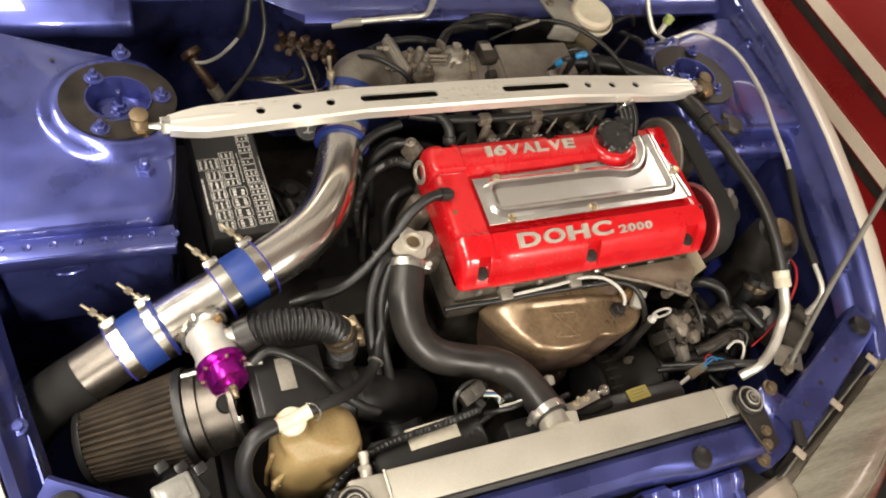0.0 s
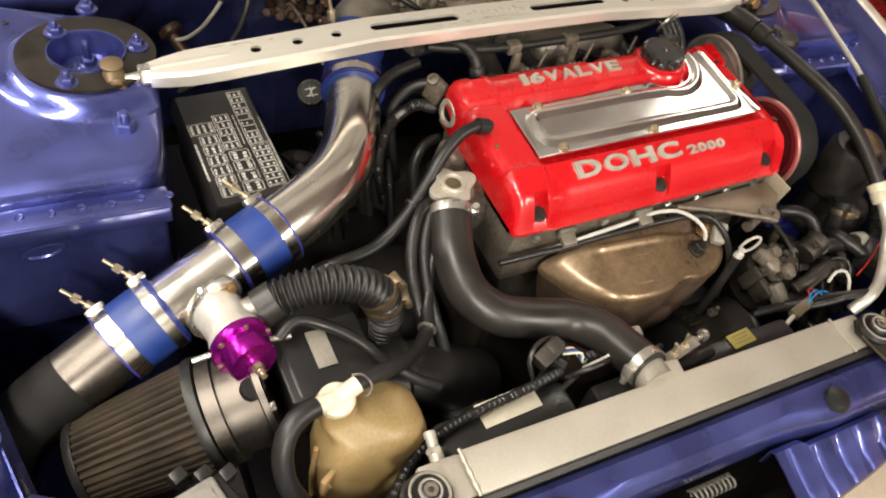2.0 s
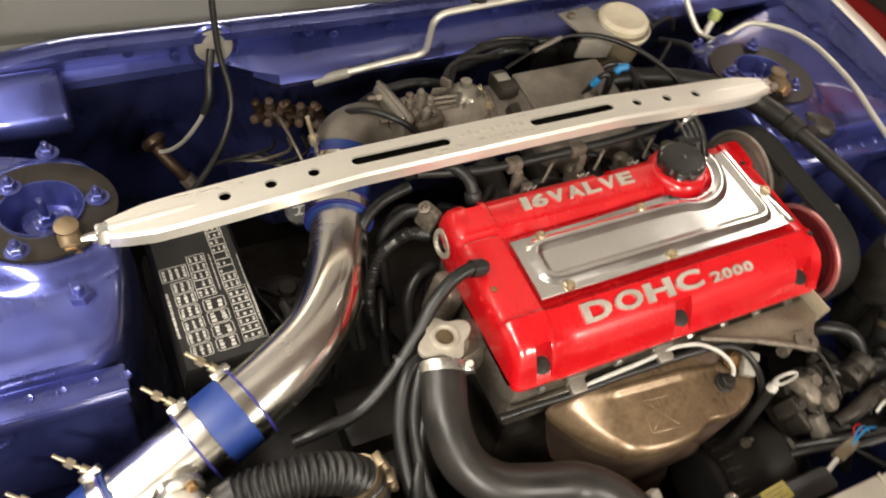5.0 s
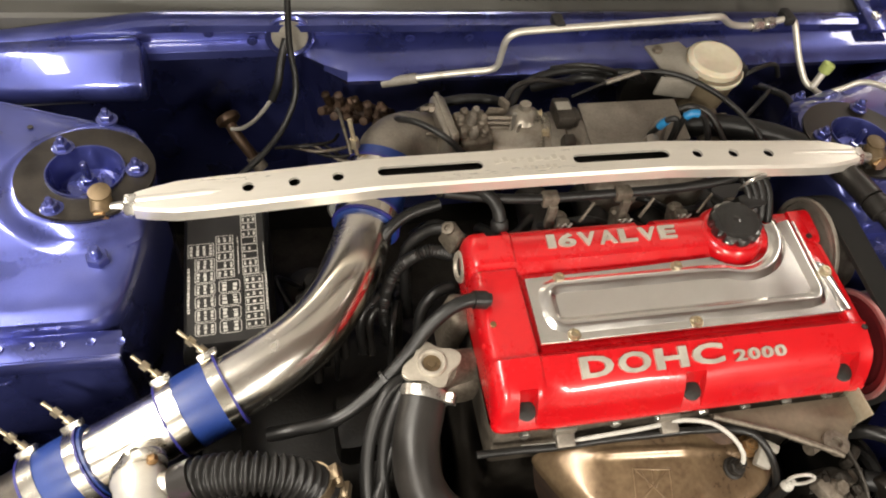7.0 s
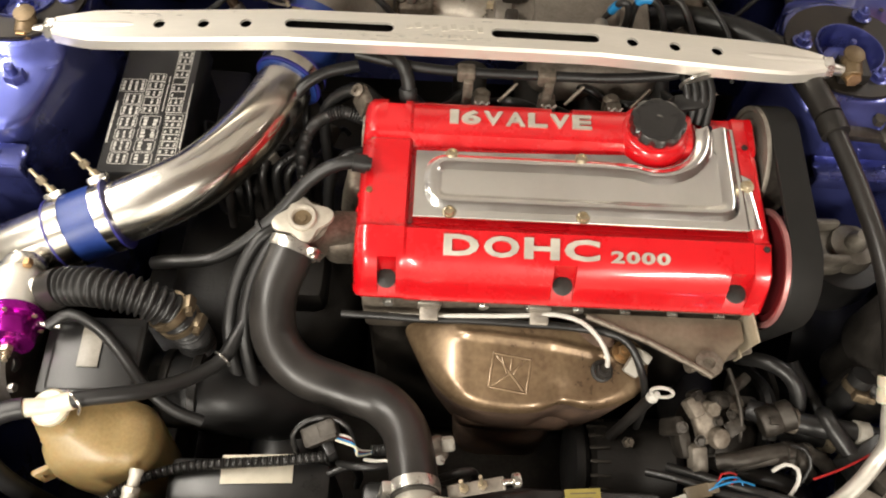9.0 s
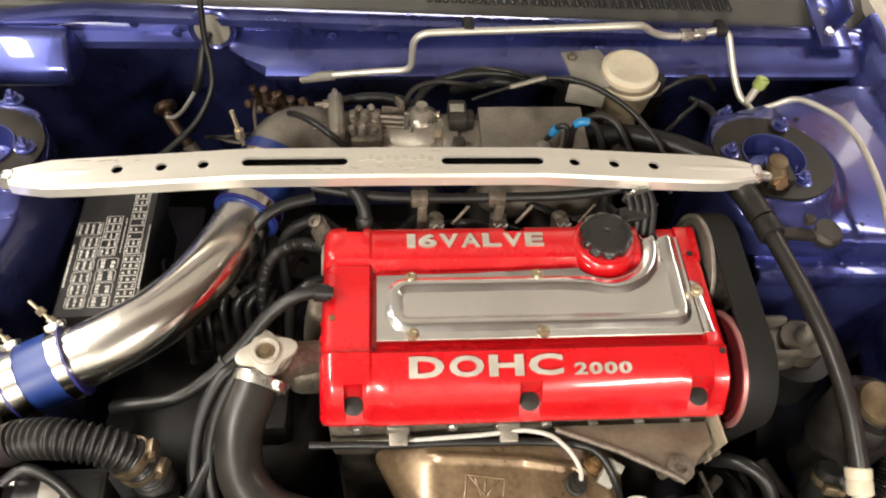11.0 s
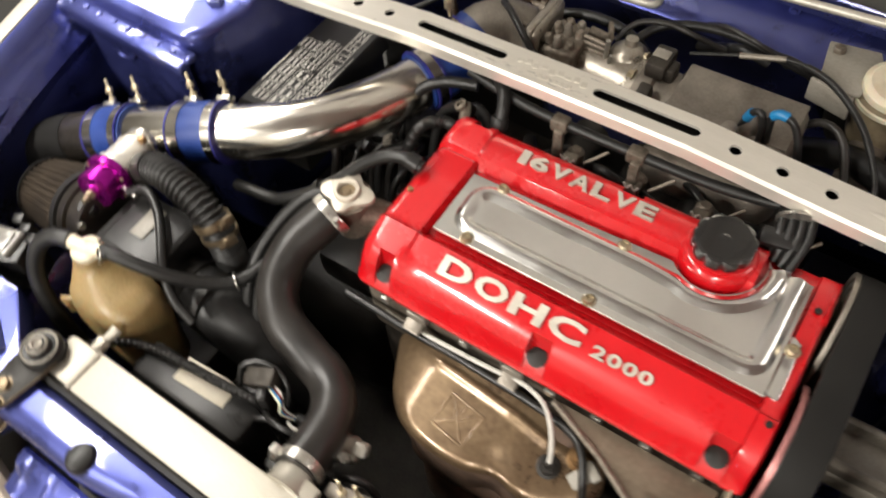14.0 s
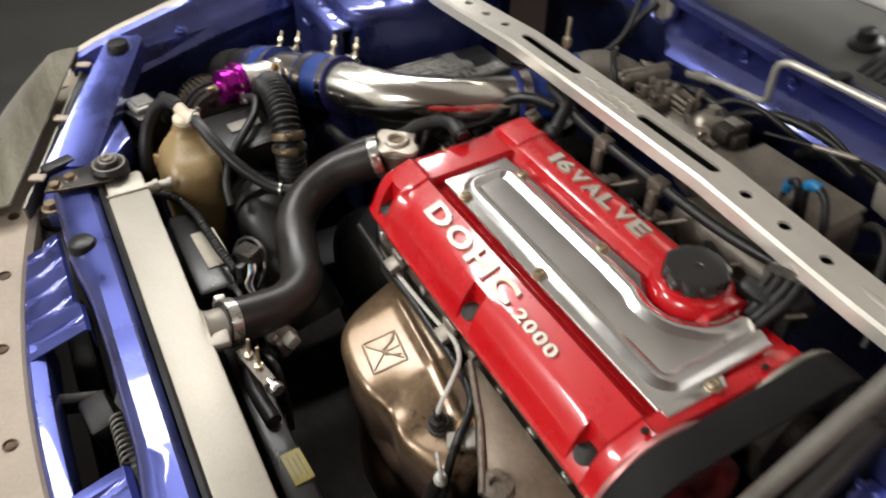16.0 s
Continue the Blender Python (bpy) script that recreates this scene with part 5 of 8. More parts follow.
for flip in (False, True):
    side_of = twin if flip else (lambda p: p)
    mount = thing("radiator_mount", "black rubber-bushed radiator mounting bracket bolted to the crossmember", "bracket", side_of((0.361, -0.505, 0.797)), group="radiator mounts")
    LEANING.add(mount)
    part("plate", prism([side_of(q)[:2] for q in ((0.338, -0.492), (0.350, -0.478), (0.376, -0.478), (0.386, -0.492), (0.384, -0.53), (0.378, -0.566), (0.352, -0.576), (0.346, -0.55), (0.342, -0.52))], 0.803, 0.8065, bevel=0.001), DARK, mount)
    part("leg", box(side_of((0.366, -0.548, 0.801)), (0.03, 0.03, 0.012), bevel=0.003), DARK, mount)
    part("bush", lathe([(0.021, 0), (0.022, 0.006), (0.019, 0.011), (0.013, 0.010), (0.012, 0.014), (0.0085, 0.017), (0.0055, 0.0175)], side_of((0.361, -0.499, 0.8065)), (0, 0, 1), 30), RUBBER, mount, "ringed black rubber bush")
    part("sleeve", lathe([(0.0065, 0), (0.0065, 0.0012), (0.004, 0.0014), (0.003, 0.0), (0, 0.0)], side_of((0.361, -0.499, 0.8240)), (0, 0, 1), 16), GREY_CAST, mount)
    part("ring", lathe([(0.0165, 0.0105), (0.0178, 0.0122), (0.0192, 0.0115), (0.0192, 0.0100)], side_of((0.361, -0.499, 0.8065)), (0, 0, 1), 30, cap=False), DUST, mount, "worn pale ring")
    part("ring", lathe([(0.0085, 0.0168), (0.0098, 0.0178), (0.0112, 0.0160)], side_of((0.361, -0.499, 0.8065)), (0, 0, 1), 26, cap=False), DUST, mount)
    for x, y in ((0.365, -0.545), (0.356, -0.563)):
        part("bolt", cat(nut(side_of((x, y, 0.8065)), (0, 0, 1), 0.0068, 0.006), lathe([(0.0082, 0), (0.0082, 0.001), (0.007, 0.0014)], side_of((x, y, 0.8065)), (0, 0, 1), 16)), CLIP, mount)
    part("edge", sweep([side_of(q) for q in ((0.340, -0.500, 0.807), (0.3415, -0.52, 0.807), (0.3455, -0.55, 0.807), (0.3515, -0.5755, 0.807))], 0.0011, 8), CLIP, mount, "lighter plate edge")

fan = thing("fan_shroud", "black plastic radiator fan shroud with a pale label", "fan shroud", (-0.06, -0.43, 0.4))
part("shroud", cat(box((-0.105, -0.436, 0.66), (0.16, 0.044, 0.21), bevel=0.008), box((0.155, -0.443, 0.655), (0.30, 0.03, 0.20), bevel=0.008)), PLASTIC, fan)
part("motor", lathe([(0.0, 0.0), (0.035, 0.0), (0.04, 0.01), (0.04, 0.06), (0.0, 0.062)], (-0.10, -0.42, 0.63), (0, 1, 0), 32), PLASTIC, fan)
part("label", box((-0.098, -0.424, 0.7662), (0.070, 0.028, 0.0012), pose(0, 0, 0, 0, 0, 3), bevel=0.0003), LABEL, fan, "blank pale label")
part("yellow_label", box((0.224, -0.4375, 0.7565), (0.036, 0.019, 0.0012), pose(0, 0, 0, 0, 0, 4), bevel=0.0003), YELLOW, fan, "small yellow label")
for k in range(3):
    part("print_bar", box((0.224, -0.4325 - 0.0048 * k, 0.7573), (0.026 - 0.006 * (k % 2), 0.0012, 0.0006), pose(0, 0, 0, 0, 0, 4), bevel=0), GRIME, fan)
for x, r in ((-0.03, 0.022), (0.08, 0.03)):
    part("rib", pipe([(x, -0.425, 0.76), (x + r, -0.417, 0.765), (x + r * 1.3, -0.415, 0.72), (x + r, -0.414, 0.66)], 0.004, 10), PLASTIC, fan)

latch = thing("bleed_bracket", "small zinc bracket with bleed screws behind the radiator", "bracket", (0.13, -0.435, 0.76))
part("strap", cat(box((0.116, -0.437, 0.783), (0.056, 0.013, 0.0035), pose(0, 0, 0, 10, 0, 12), bevel=0.001), box((0.096, -0.441, 0.774), (0.012, 0.016, 0.016), pose(0, 0, 0, 0, 0, 12), bevel=0.003), box((0.142, -0.431, 0.778), (0.003, 0.013, 0.014), pose(0, 0, 0, 10, 0, 12), bevel=0.001)), GREY_CAST, latch)
for x, y, t in ((0.104, -0.439, 0.020), (0.122, -0.435, 0.024)):
    part("stud", cat(rod((x, y, 0.780), (x - 0.004, y + 0.003, 0.784 + t), 0.0019), nut((x, y, 0.785), (0, 0, 1), 0.0048, 0.004)), BRASS, latch)
part("thumb_screw", lathe([(0.0, 0), (0.0070, 0), (0.0078, 0.003), (0.0070, 0.007), (0.003, 0.008), (0.003, 0.018), (0, 0.018)], (0.158, -0.428, 0.784), (-0.9, -0.2, 0.1), 18), STEEL, latch)
part("pipe_stub", pipe([(0.10, -0.442, 0.768), (0.13, -0.444, 0.762), (0.17, -0.440, 0.760)], 0.008, 12), RUBBER, latch)

plug = thing("sensor_connector", "grey plastic wiring connector with four thin wires", "connector", (-0.035, -0.393, 0.77))
turn = pose(0, 0, 0, 10, -14, 20)
part("shell", cat(box((-0.037, -0.392, 0.787), (0.034, 0.020, 0.022), turn, bevel=0.003), box((-0.030, -0.390, 0.797), (0.018, 0.014, 0.008), turn, bevel=0.002)), DARK_CAST, plug)
part("stand", box((-0.030, -0.402, 0.762), (0.010, 0.022, 0.05), pose(0, 0, 0, 0, 0, 30), bevel=0.002), PLASTIC, plug)
for k, s in enumerate((PRINT, PINK, SKY_BLUE, IVORY)):
    part("wire", pipe([(-0.022, -0.392 - 0.002 * k, 0.788), (-0.008 + 0.002 * k, -0.396 - 0.003 * k, 0.790), (0.000, -0.404 - 0.002 * k, 0.778), (0.018, -0.402, 0.766)], 0.0013, 6, 0.004), s, plug)
part("sleeve", pipe([(0.012, -0.402, 0.768), (0.03, -0.400, 0.765), (0.055, -0.398, 0.755)], lambda s, d: 0.0055 + 0.0006 * math.sin(d * 2200), 12, 0.0012), PLASTIC, plug)
loom = [(-0.030, -0.412, 0.780), (-0.075, -0.418, 0.778), (-0.125, -0.422, 0.776), (-0.170, -0.428, 0.775), (-0.215, -0.444, 0.772), (-0.255, -0.476, 0.760), (-0.285, -0.50, 0.735)]
single("corrugated_loom", pipe(loom, lambda s, d: 0.0050 + 0.0008 * math.sin(d * 2100), 12, 0.0012), PLASTIC, "black corrugated wiring conduit", "conduit", sharp=60)

bleed = thing("sensor_housing", "grimy cast thermostat sensor housing with small plugs", "sensor", (0.06, -0.40, 0.74))
part("body", cat(box((0.070, -0.398, 0.758), (0.030, 0.026, 0.030), pose(0, 0, 0, 12, 8, 25), bevel=0.005, seg=3), lathe([(0.009, 0), (0.010, 0.003), (0.010, 0.016), (0.006, 0.018)], (0.064, -0.400, 0.770), (-0.3, -0.2, 1), 18)), GREY_CAST, bleed)
part("plug", box((0.048, -0.404, 0.772), (0.016, 0.012, 0.018), pose(0, 0, 0, 0, 20, 40), bevel=0.003), DUST, bleed)
part("plug", cat(box((0.088, -0.392, 0.768), (0.014, 0.014, 0.014), pose(0, 0, 0, 30, 0, 10), bevel=0.003)), DUST, bleed)
part("wire", pipe([(0.048, -0.406, 0.780), (0.036, -0.414, 0.786), (0.020, -0.415, 0.780), (0.006, -0.410, 0.764)], 0.0018, 8), PRINT, bleed)
part("bolt", nut((0.080, -0.408, 0.770), (0.1, -0.4, 1), 0.0058, 0.006), STEEL, bleed)
single("wire_loop", pipe([(-0.060, -0.408, 0.772), (-0.064, -0.396, 0.790), (-0.052, -0.384, 0.798), (-0.030, -0.378, 0.795), (-0.012, -0.384, 0.784), (-0.006, -0.396, 0.766)], 0.0026, 8), PLASTIC, "black looped sensor wire behind the radiator", "wire", group="loose wires")
single("wire_loop", pipe([(-0.020, -0.415, 0.766), (0.000, -0.422, 0.784), (0.024, -0.421, 0.786), (0.040, -0.412, 0.772)], 0.0034, 10), RUBBER, "black looped sensor wire behind the radiator", "wire", group="loose wires")

# ---- intake pipe with its blue couplers ----
intake = thing("intake_pipe", "polished chrome intake pipe joined with blue silicone couplers", "intake pipe", (-0.29, -0.19, 0.74))
AXIS = curve([(-0.600, -0.312, 0.56), (-0.596, -0.306, 0.640), (-0.574, -0.291, 0.712), (-0.53, -0.272, 0.757), (-0.43, -0.236, 0.793), (-0.36, -0.213, 0.813), (-0.29, -0.188, 0.830), (-0.235, -0.163, 0.838), (-0.190, -0.131, 0.840), (-0.156, -0.085, 0.839), (-0.130, -0.030, 0.837), (-0.110, 0.026, 0.838), (-0.096, 0.066, 0.847), (-0.083, 0.098, 0.862)], 0.004)


def stretch_of(x0, x1):
    return [p for p in AXIS if x0 <= p.x <= x1]


R = 0.0335
# the tube's shade and dark reflection are put into its colour
part("lower_tube", sweep([p for p in AXIS if -0.500 <= p.x <= -0.420], R, 36), SHADED_DULL_CHROME, intake, "lower chrome tube, coloured dark for its shade")
# black hose reaches up in place of the tube fading into shade
part("lower_hose", sweep([p for p in AXIS if p.x <= -0.492], R + 0.0008, 32), SHADE_RUBBER, intake, "black rubber hose run up over the tube's shaded end")
part("middle_tube", sweep(stretch_of(-0.424, -0.296), R, 36), TUBE, intake)
part("bent_tube", sweep(stretch_of(-0.298, -0.0975), R, 36), TUBE, intake, "bent polished chrome tube")
for c, bands in ((-0.424, (-0.4445, -0.4035)), (-0.297, (-0.3175, -0.2765))):
    sleeve = part("coupler", sweep(stretch_of(c - 0.030, c + 0.030), lambda s, d: R + 0.0035 + 0.0012 * math.sin(math.pi * s) ** 0.5, 36), SILICONE, intake, "blue silicone coupler")
    for b in bands:
        line = stretch_of(b - 0.0085, b + 0.0085)
        part("band", sweep(line, R + 0.0058, 40), CHROME, sleeve, "wide steel band clamp")
        for e in ((line[0],) if b == bands[0] else (line[-1],)):
            k = (line[-1] - line[0]).normalized()
            part("band_edge", lathe([(R + 0.0040, -0.0012), (R + 0.0064, -0.0012), (R + 0.0064, 0.0012), (R + 0.0040, 0.0012)], e, k, 40), VIOLET, sleeve)
        p = line[len(line) // 2]
        k = (line[-1] - line[0]).normalized()
        o = Vector((0.0, 0.80, 0.60))
        o = (o - k * o.dot(k)).normalized()
        t = o.cross(k)
        base = p + o * (R + 0.008) + t * 0.004
        tip = base + Vector((-0.62, 0.42, 0.50)).normalized() * 0.036
        mid = base.lerp(tip, 0.45)
        part("t_bolt", cat(rod(base, tip, 0.0022, 10), nut(mid, tip - base, 0.0048, 0.008), lathe([(0.0046, -0.008), (0.0046, 0.010)], base, tip - base, 14)), BRASS, sleeve, "yellowed T-bolt and nut")
        part("trunnion", box(tuple(p + o * (R + 0.0075)), (0.020, 0.014, 0.007), Matrix((k, t, o)).transposed().to_4x4(), bevel=0.002), STEEL, sleeve)
line = [p for p in AXIS if p.x > -0.126 and p.y > 0.010]
last = part("coupler", sweep([p for p in AXIS if p.y > 0.004], R + 0.0042, 36), SILICONE, intake, "blue silicone coupler below the strut bar")
for y in (0.018, 0.082):
    seg_line = [p for p in AXIS if abs(p.y - y) < 0.009]
    part("band", sweep(seg_line, R + 0.0062, 36), CHROME, last, "wide steel band clamp")
    for e in (seg_line[0], seg_line[-1]):
        part("band_edge", lathe([(R + 0.0045, -0.0014), (R + 0.0070, -0.0014), (R + 0.0070, 0.0014), (R + 0.0045, 0.0014)], e, seg_line[-1] - seg_line[0], 40), VIOLET, last)
part("t_bolt", cat(rod((-0.118, 0.084, 0.885), (-0.126, 0.092, 0.932), 0.0028, 10), nut((-0.120, 0.086, 0.895), (-0.1, 0.1, 1), 0.0062, 0.012)), BRASS, last)

# blow-off valve with its return hose
bov = thing("blow_off_valve", "silver blow-off valve with a purple anodised cap", "blow-off valve", (-0.352, -0.27, 0.80))
ax = Vector((0.20, -0.965, 0.15)).normalized()
o = Vector((-0.359, -0.230, 0.820))
at = lambda d: tuple(o + ax * d)
part("stub", sweep([tuple(o - ax * 0.02), at(0.02)], 0.019, 28), CHROME, bov)
flange = [((0.030 * math.cos(a) if abs(math.cos(a)) < 0.5 else 0.036 * math.cos(a)), 0.024 * math.sin(a)) for a in [2 * math.pi * k / 40 for k in range(40)]]
part("flange", moved(prism(flange, 0.018, 0.026, bevel=0.0015), place(tuple(o), ax, 55)), STEEL, bov)
for s in (-1, 1):
    q = place(tuple(o), ax, 55) @ Vector((s * 0.029, 0, 0.026))
    part("flange_bolt", nut(tuple(q), ax, 0.0052, 0.006), RUST, bov)
part("body", lathe([(0.024, 0.026), (0.0255, 0.032), (0.0240, 0.036), (0.0240, 0.060), (0.0265, 0.064), (0.0265, 0.075)], tuple(o), ax, 36), ALLOY, bov, "silver cast valve body")
part("side_port", cat(sweep([at(0.042), tuple(o + ax * 0.042 + Vector((0.040, 0.0, 0.006)))], 0.0145, 24), sweep([at(0.044), tuple(o + ax * 0.046 + Vector((0.048, 0.002, 0.008)))], 0.012, 20)), STEEL, bov)
capv = part("cap", lathe([(0.0290, 0.073), (0.0300, 0.075), (0.0300, 0.081), (0.0290, 0.083), (0.0238, 0.084), (0.0232, 0.087), (0.0237, 0.089), (0.0232, 0.091), (0.0237, 0.093), (0.0232, 0.095), (0.0236, 0.102), (0.0222, 0.105), (0.010, 0.106), (0.009, 0.109), (0.0, 0.109)], tuple(o), ax, 44), PURPLE, bov, "purple anodised cap")
for k in range(6):
    q = place(tuple(o), ax, 20 + 60 * k) @ Vector((0.0268, 0, 0.083))
    part("cap_screw", lathe([(0.0026, 0), (0.0026, 0.0015), (0.0014, 0.0016), (0.0014, 0.0008), (0, 0.0008)], tuple(q), ax, 12), BRASS, capv)
part("adjuster", cat(nut(at(0.108), ax, 0.0060, 0.006), rod(at(0.110), at(0.124), 0.003, 10), lathe([(0.0045, 0), (0.0045, 0.003)], at(0.116), ax, 12)), BRASS, capv)
part("vacuum_nipple", cat(rod(at(0.078), tuple(o + ax * 0.078 + Vector((-0.046, 0, -0.006))), 0.0028, 10), rod(at(0.078), tuple(o + ax * 0.081 + Vector((0.046, 0, -0.004))), 0.0032, 10)), STEEL, bov)
port = o + ax * 0.045
bel = [tuple(port + Vector((0.034, 0.0, 0.006))), (-0.298, -0.272, 0.842), (-0.262, -0.276, 0.852), (-0.228, -0.280, 0.847), (-0.203, -0.284, 0.832), (-0.188, -0.288, 0.806), (-0.184, -0.291, 0.750)]
bellows = thing("bellows_hose", "ribbed black rubber return hose with clamp ends", "hose", (-0.24, -0.28, 0.76))
part("tube", sweep(curve(bel, 0.0011), lambda s, d: 0.0178 + 0.0023 * math.sin(d * 2 * math.pi / 0.0072), 24), RUBBER, bellows, sharp=80)
part("cuff", sweep(curve(bel[:2], 0.004)[:6], 0.0205, 24), HOSE, bellows)
clamp("clamp", ((-0.199, -0.285, 0.828), (-0.189, -0.288, 0.808)), 0.0208, bellows, CLIP, 0.009, away=(1, 0.2, 0.4))
clamp("clamp", ((-0.1915, -0.2872, 0.813), (-0.187, -0.289, 0.796)), 0.0208, bellows, CLIP, 0.007, away=(1, -0.2, 0.3))
single("vacuum_hose", pipe([tuple(o + ax * 0.081 + Vector((0.034, 0, -0.004))), (-0.288, -0.298, 0.835), (-0.262, -0.308, 0.829), (-0.236, -0.330, 0.822), (-0.213, -0.356, 0.808), (-0.185, -0.375, 0.79), (-0.16, -0.380, 0.77)], 0.0058, 12), RUBBER, "thin black rubber vacuum hose", "hose", group="thin hoses")

# air filter, its collar and the airflow meter
filt = thing("air_filter", "brown pleated cone air filter with a rubber rim", "air filter", (-0.43, -0.345, 0.70))
fa, fb = Vector((-0.496, -0.326, 0.727)), Vector((-0.386, -0.329, 0.759))
fax = (fb - fa).normalized()
N = 120
rings = []
for s in (0.0, 0.25, 0.5, 0.75, 1.0):
    m = place(tuple(fa.lerp(fb, s)), fax)
    r0 = 0.0452 + 0.0098 * s
    rings.append([m @ Vector(((r0 + (0.0022, 0.0022, -0.0026)[k % 3]) * math.cos(2 * math.pi * k / N), (r0 + (0.0022, 0.0022, -0.0026)[k % 3]) * math.sin(2 * math.pi * k / N), 0.0009 * math.sin(k * 1.7 + 9 * s))) for k in range(N)])
part("pleats", loft(rings), CLOTH, filt, sharp=20)
part("end_cap", lathe([(0.0, -0.006), (0.040, -0.006), (0.0465, -0.005), (0.0492, -0.001), (0.0492, 0.004), (0.0455, 0.004)], tuple(fa), fax, 48), RUBBER, filt, "black rubber end cap")
part("rim", lathe([(0.053, -0.003), (0.0588, -0.002), (0.0596, 0.002), (0.0588, 0.008), (0.052, 0.009)], tuple(fb), fax, 48), RUBBER, filt, "black rubber rim")
part("seam", sweep([place(tuple(fa.lerp(fb, s)), fax) @ Vector(((0.0478 + 0.0098 * s) * math.cos(radians(-62)), (0.0478 + 0.0098 * s) * math.sin(radians(-62)), 0)) for s in (0.04, 0.97)], 0.0012, 8), PRINT, filt, "bare metal seam wire")
part("band", lathe([(0.0510, 0.009), (0.0552, 0.010), (0.0552, 0.024), (0.0510, 0.025)], tuple(fb), fax, 48), SHADED_DULL_CHROME, filt, "steel band clamp")
part("band_screw", nut(tuple(place(tuple(fb), fax) @ Vector((0.016, -0.0575, 0.016))), (0.2, -1, 0.2), 0.0058, 0.007), STEEL, filt)
meter = thing("airflow_meter", "black airflow meter box with a bare metal collar", "airflow meter", (-0.28, -0.34, 0.72))
part("collar", lathe([(0.048, 0.022), (0.0508, 0.024), (0.0512, 0.030), (0.0508, 0.034), (0.0515, 0.058), (0.0565, 0.060), (0.0565, 0.066), (0.0, 0.066)], tuple(fb), fax, 44), SHADED_DULL_CHROME, meter, "bare metal collar")
part("port", lathe([(0.0125, 0), (0.0125, 0.006), (0.0105, 0.010), (0.009, 0.010)], (-0.345, -0.345, 0.812), (0.1, -0.3, 1), 22), RUBBER, meter)
for k in range(4):
    q = place(tuple(fb), fax, 45 + 90 * k) @ Vector((0.053, 0, 0.066))
    part("collar_bolt", nut(tuple(q), fax, 0.0048, 0.005), STEEL, meter)
lid_turn = pose(0, 0, 0, 3, 4, 2)
part("case", cat(box((-0.268, -0.329, 0.768), (0.088, 0.074, 0.084), lid_turn, bevel=0.006, seg=3), box((-0.268, -0.329, 0.805), (0.094, 0.080, 0.008), lid_turn, bevel=0.003)), PLASTIC, meter, "black moulded case")
part("label", box((-0.270, -0.322, 0.8125), (0.020, 0.042, 0.0010), lid_turn, bevel=0.0002), DUST, meter, "blank pale label")
for x in (-0.212, -0.180):
    part("outlet_band", lathe([(0.040, -0.005), (0.0418, -0.004), (0.0418, 0.004), (0.040, 0.005)], (x, -0.335, 0.733), (1, 0, -0.1), 40), DARK, meter)
part("outlet", cat(sweep(curve([(-0.235, -0.335, 0.733), (-0.20, -0.336, 0.731), (-0.165, -0.337, 0.723), (-0.135, -0.335, 0.702), (-0.10, -0.33, 0.67), (-0.06, -0.32, 0.63)]), 0.040, 28)), RUBBER, meter, "wide black rubber outlet duct")

# washer bottle
res = thing("coolant_bottle", "yellowed translucent plastic coolant overflow bottle", "bottle", (-0.255, -0.405, 0.66))


def bottle_ring(cx, cy, hx, hy, z, n=32, p=3.2):
    out = []
    for k in range(n):
        a = 2 * math.pi * k / n
        c, s = math.cos(a), math.sin(a)
        out.append((cx + hx * math.copysign(abs(c) ** (2 / p), c), cy + hy * math.copysign(abs(s) ** (2 / p), s), z))
    return out


part("body", loft([bottle_ring(*r) for r in ((-0.250, -0.408, 0.040, 0.028, 0.655), (-0.250, -0.408, 0.046, 0.033, 0.662), (-0.250, -0.408, 0.052, 0.037, 0.72), (-0.249, -0.406, 0.054, 0.039, 0.765), (-0.247, -0.405, 0.053, 0.038, 0.785),
                                             (-0.248, -0.404, 0.048, 0.035, 0.800), (-0.256, -0.402, 0.036, 0.028, 0.811), (-0.276, -0.395, 0.022, 0.020, 0.818), (-0.280, -0.392, 0.018, 0.018, 0.826), (-0.280, -0.392, 0.017, 0.017, 0.832))]), AMBER, res, sharp=60)
part("seam_rib", sweep([(-0.304, -0.41, 0.68), (-0.306, -0.41, 0.74), (-0.303, -0.409, 0.785)], 0.003, 8), AMBER, res)
part("tab", cat(box((-0.300, -0.436, 0.765), (0.018, 0.006, 0.03), pose(0, 0, 0, 0, 0, 30), bevel=0.002), lathe([(0.004, 0), (0.004, 0.001), (0, 0.001)], (-0.3015, -0.4400, 0.768), (-0.5, -0.87, 0), 10)), AMBER, res)
lid = part("cap", lathe([(0.0165, 0.0), (0.0172, 0.003), (0.0172, 0.008), (0.0145, 0.011), (0.0, 0.0115)], (-0.280, -0.392, 0.830), (0, 0, 1), 28), IVORY, res, "ivory screw cap")
part("spout", cat(sweep([(-0.280, -0.392, 0.838), (-0.308, -0.396, 0.842)], 0.0085, 16), sweep([(-0.280, -0.392, 0.838), (-0.258, -0.386, 0.842)], 0.0085, 16)), IVORY, lid)
single("overflow_hose", pipe([(-0.300, -0.395, 0.842), (-0.322, -0.402, 0.842), (-0.338, -0.418, 0.828), (-0.340, -0.436, 0.800), (-0.330, -0.448, 0.77), (-0.318, -0.455, 0.72), (-0.31, -0.458, 0.66)], 0.0098, 14), RUBBER, "thick black rubber overflow hose", "hose", group="thin hoses")
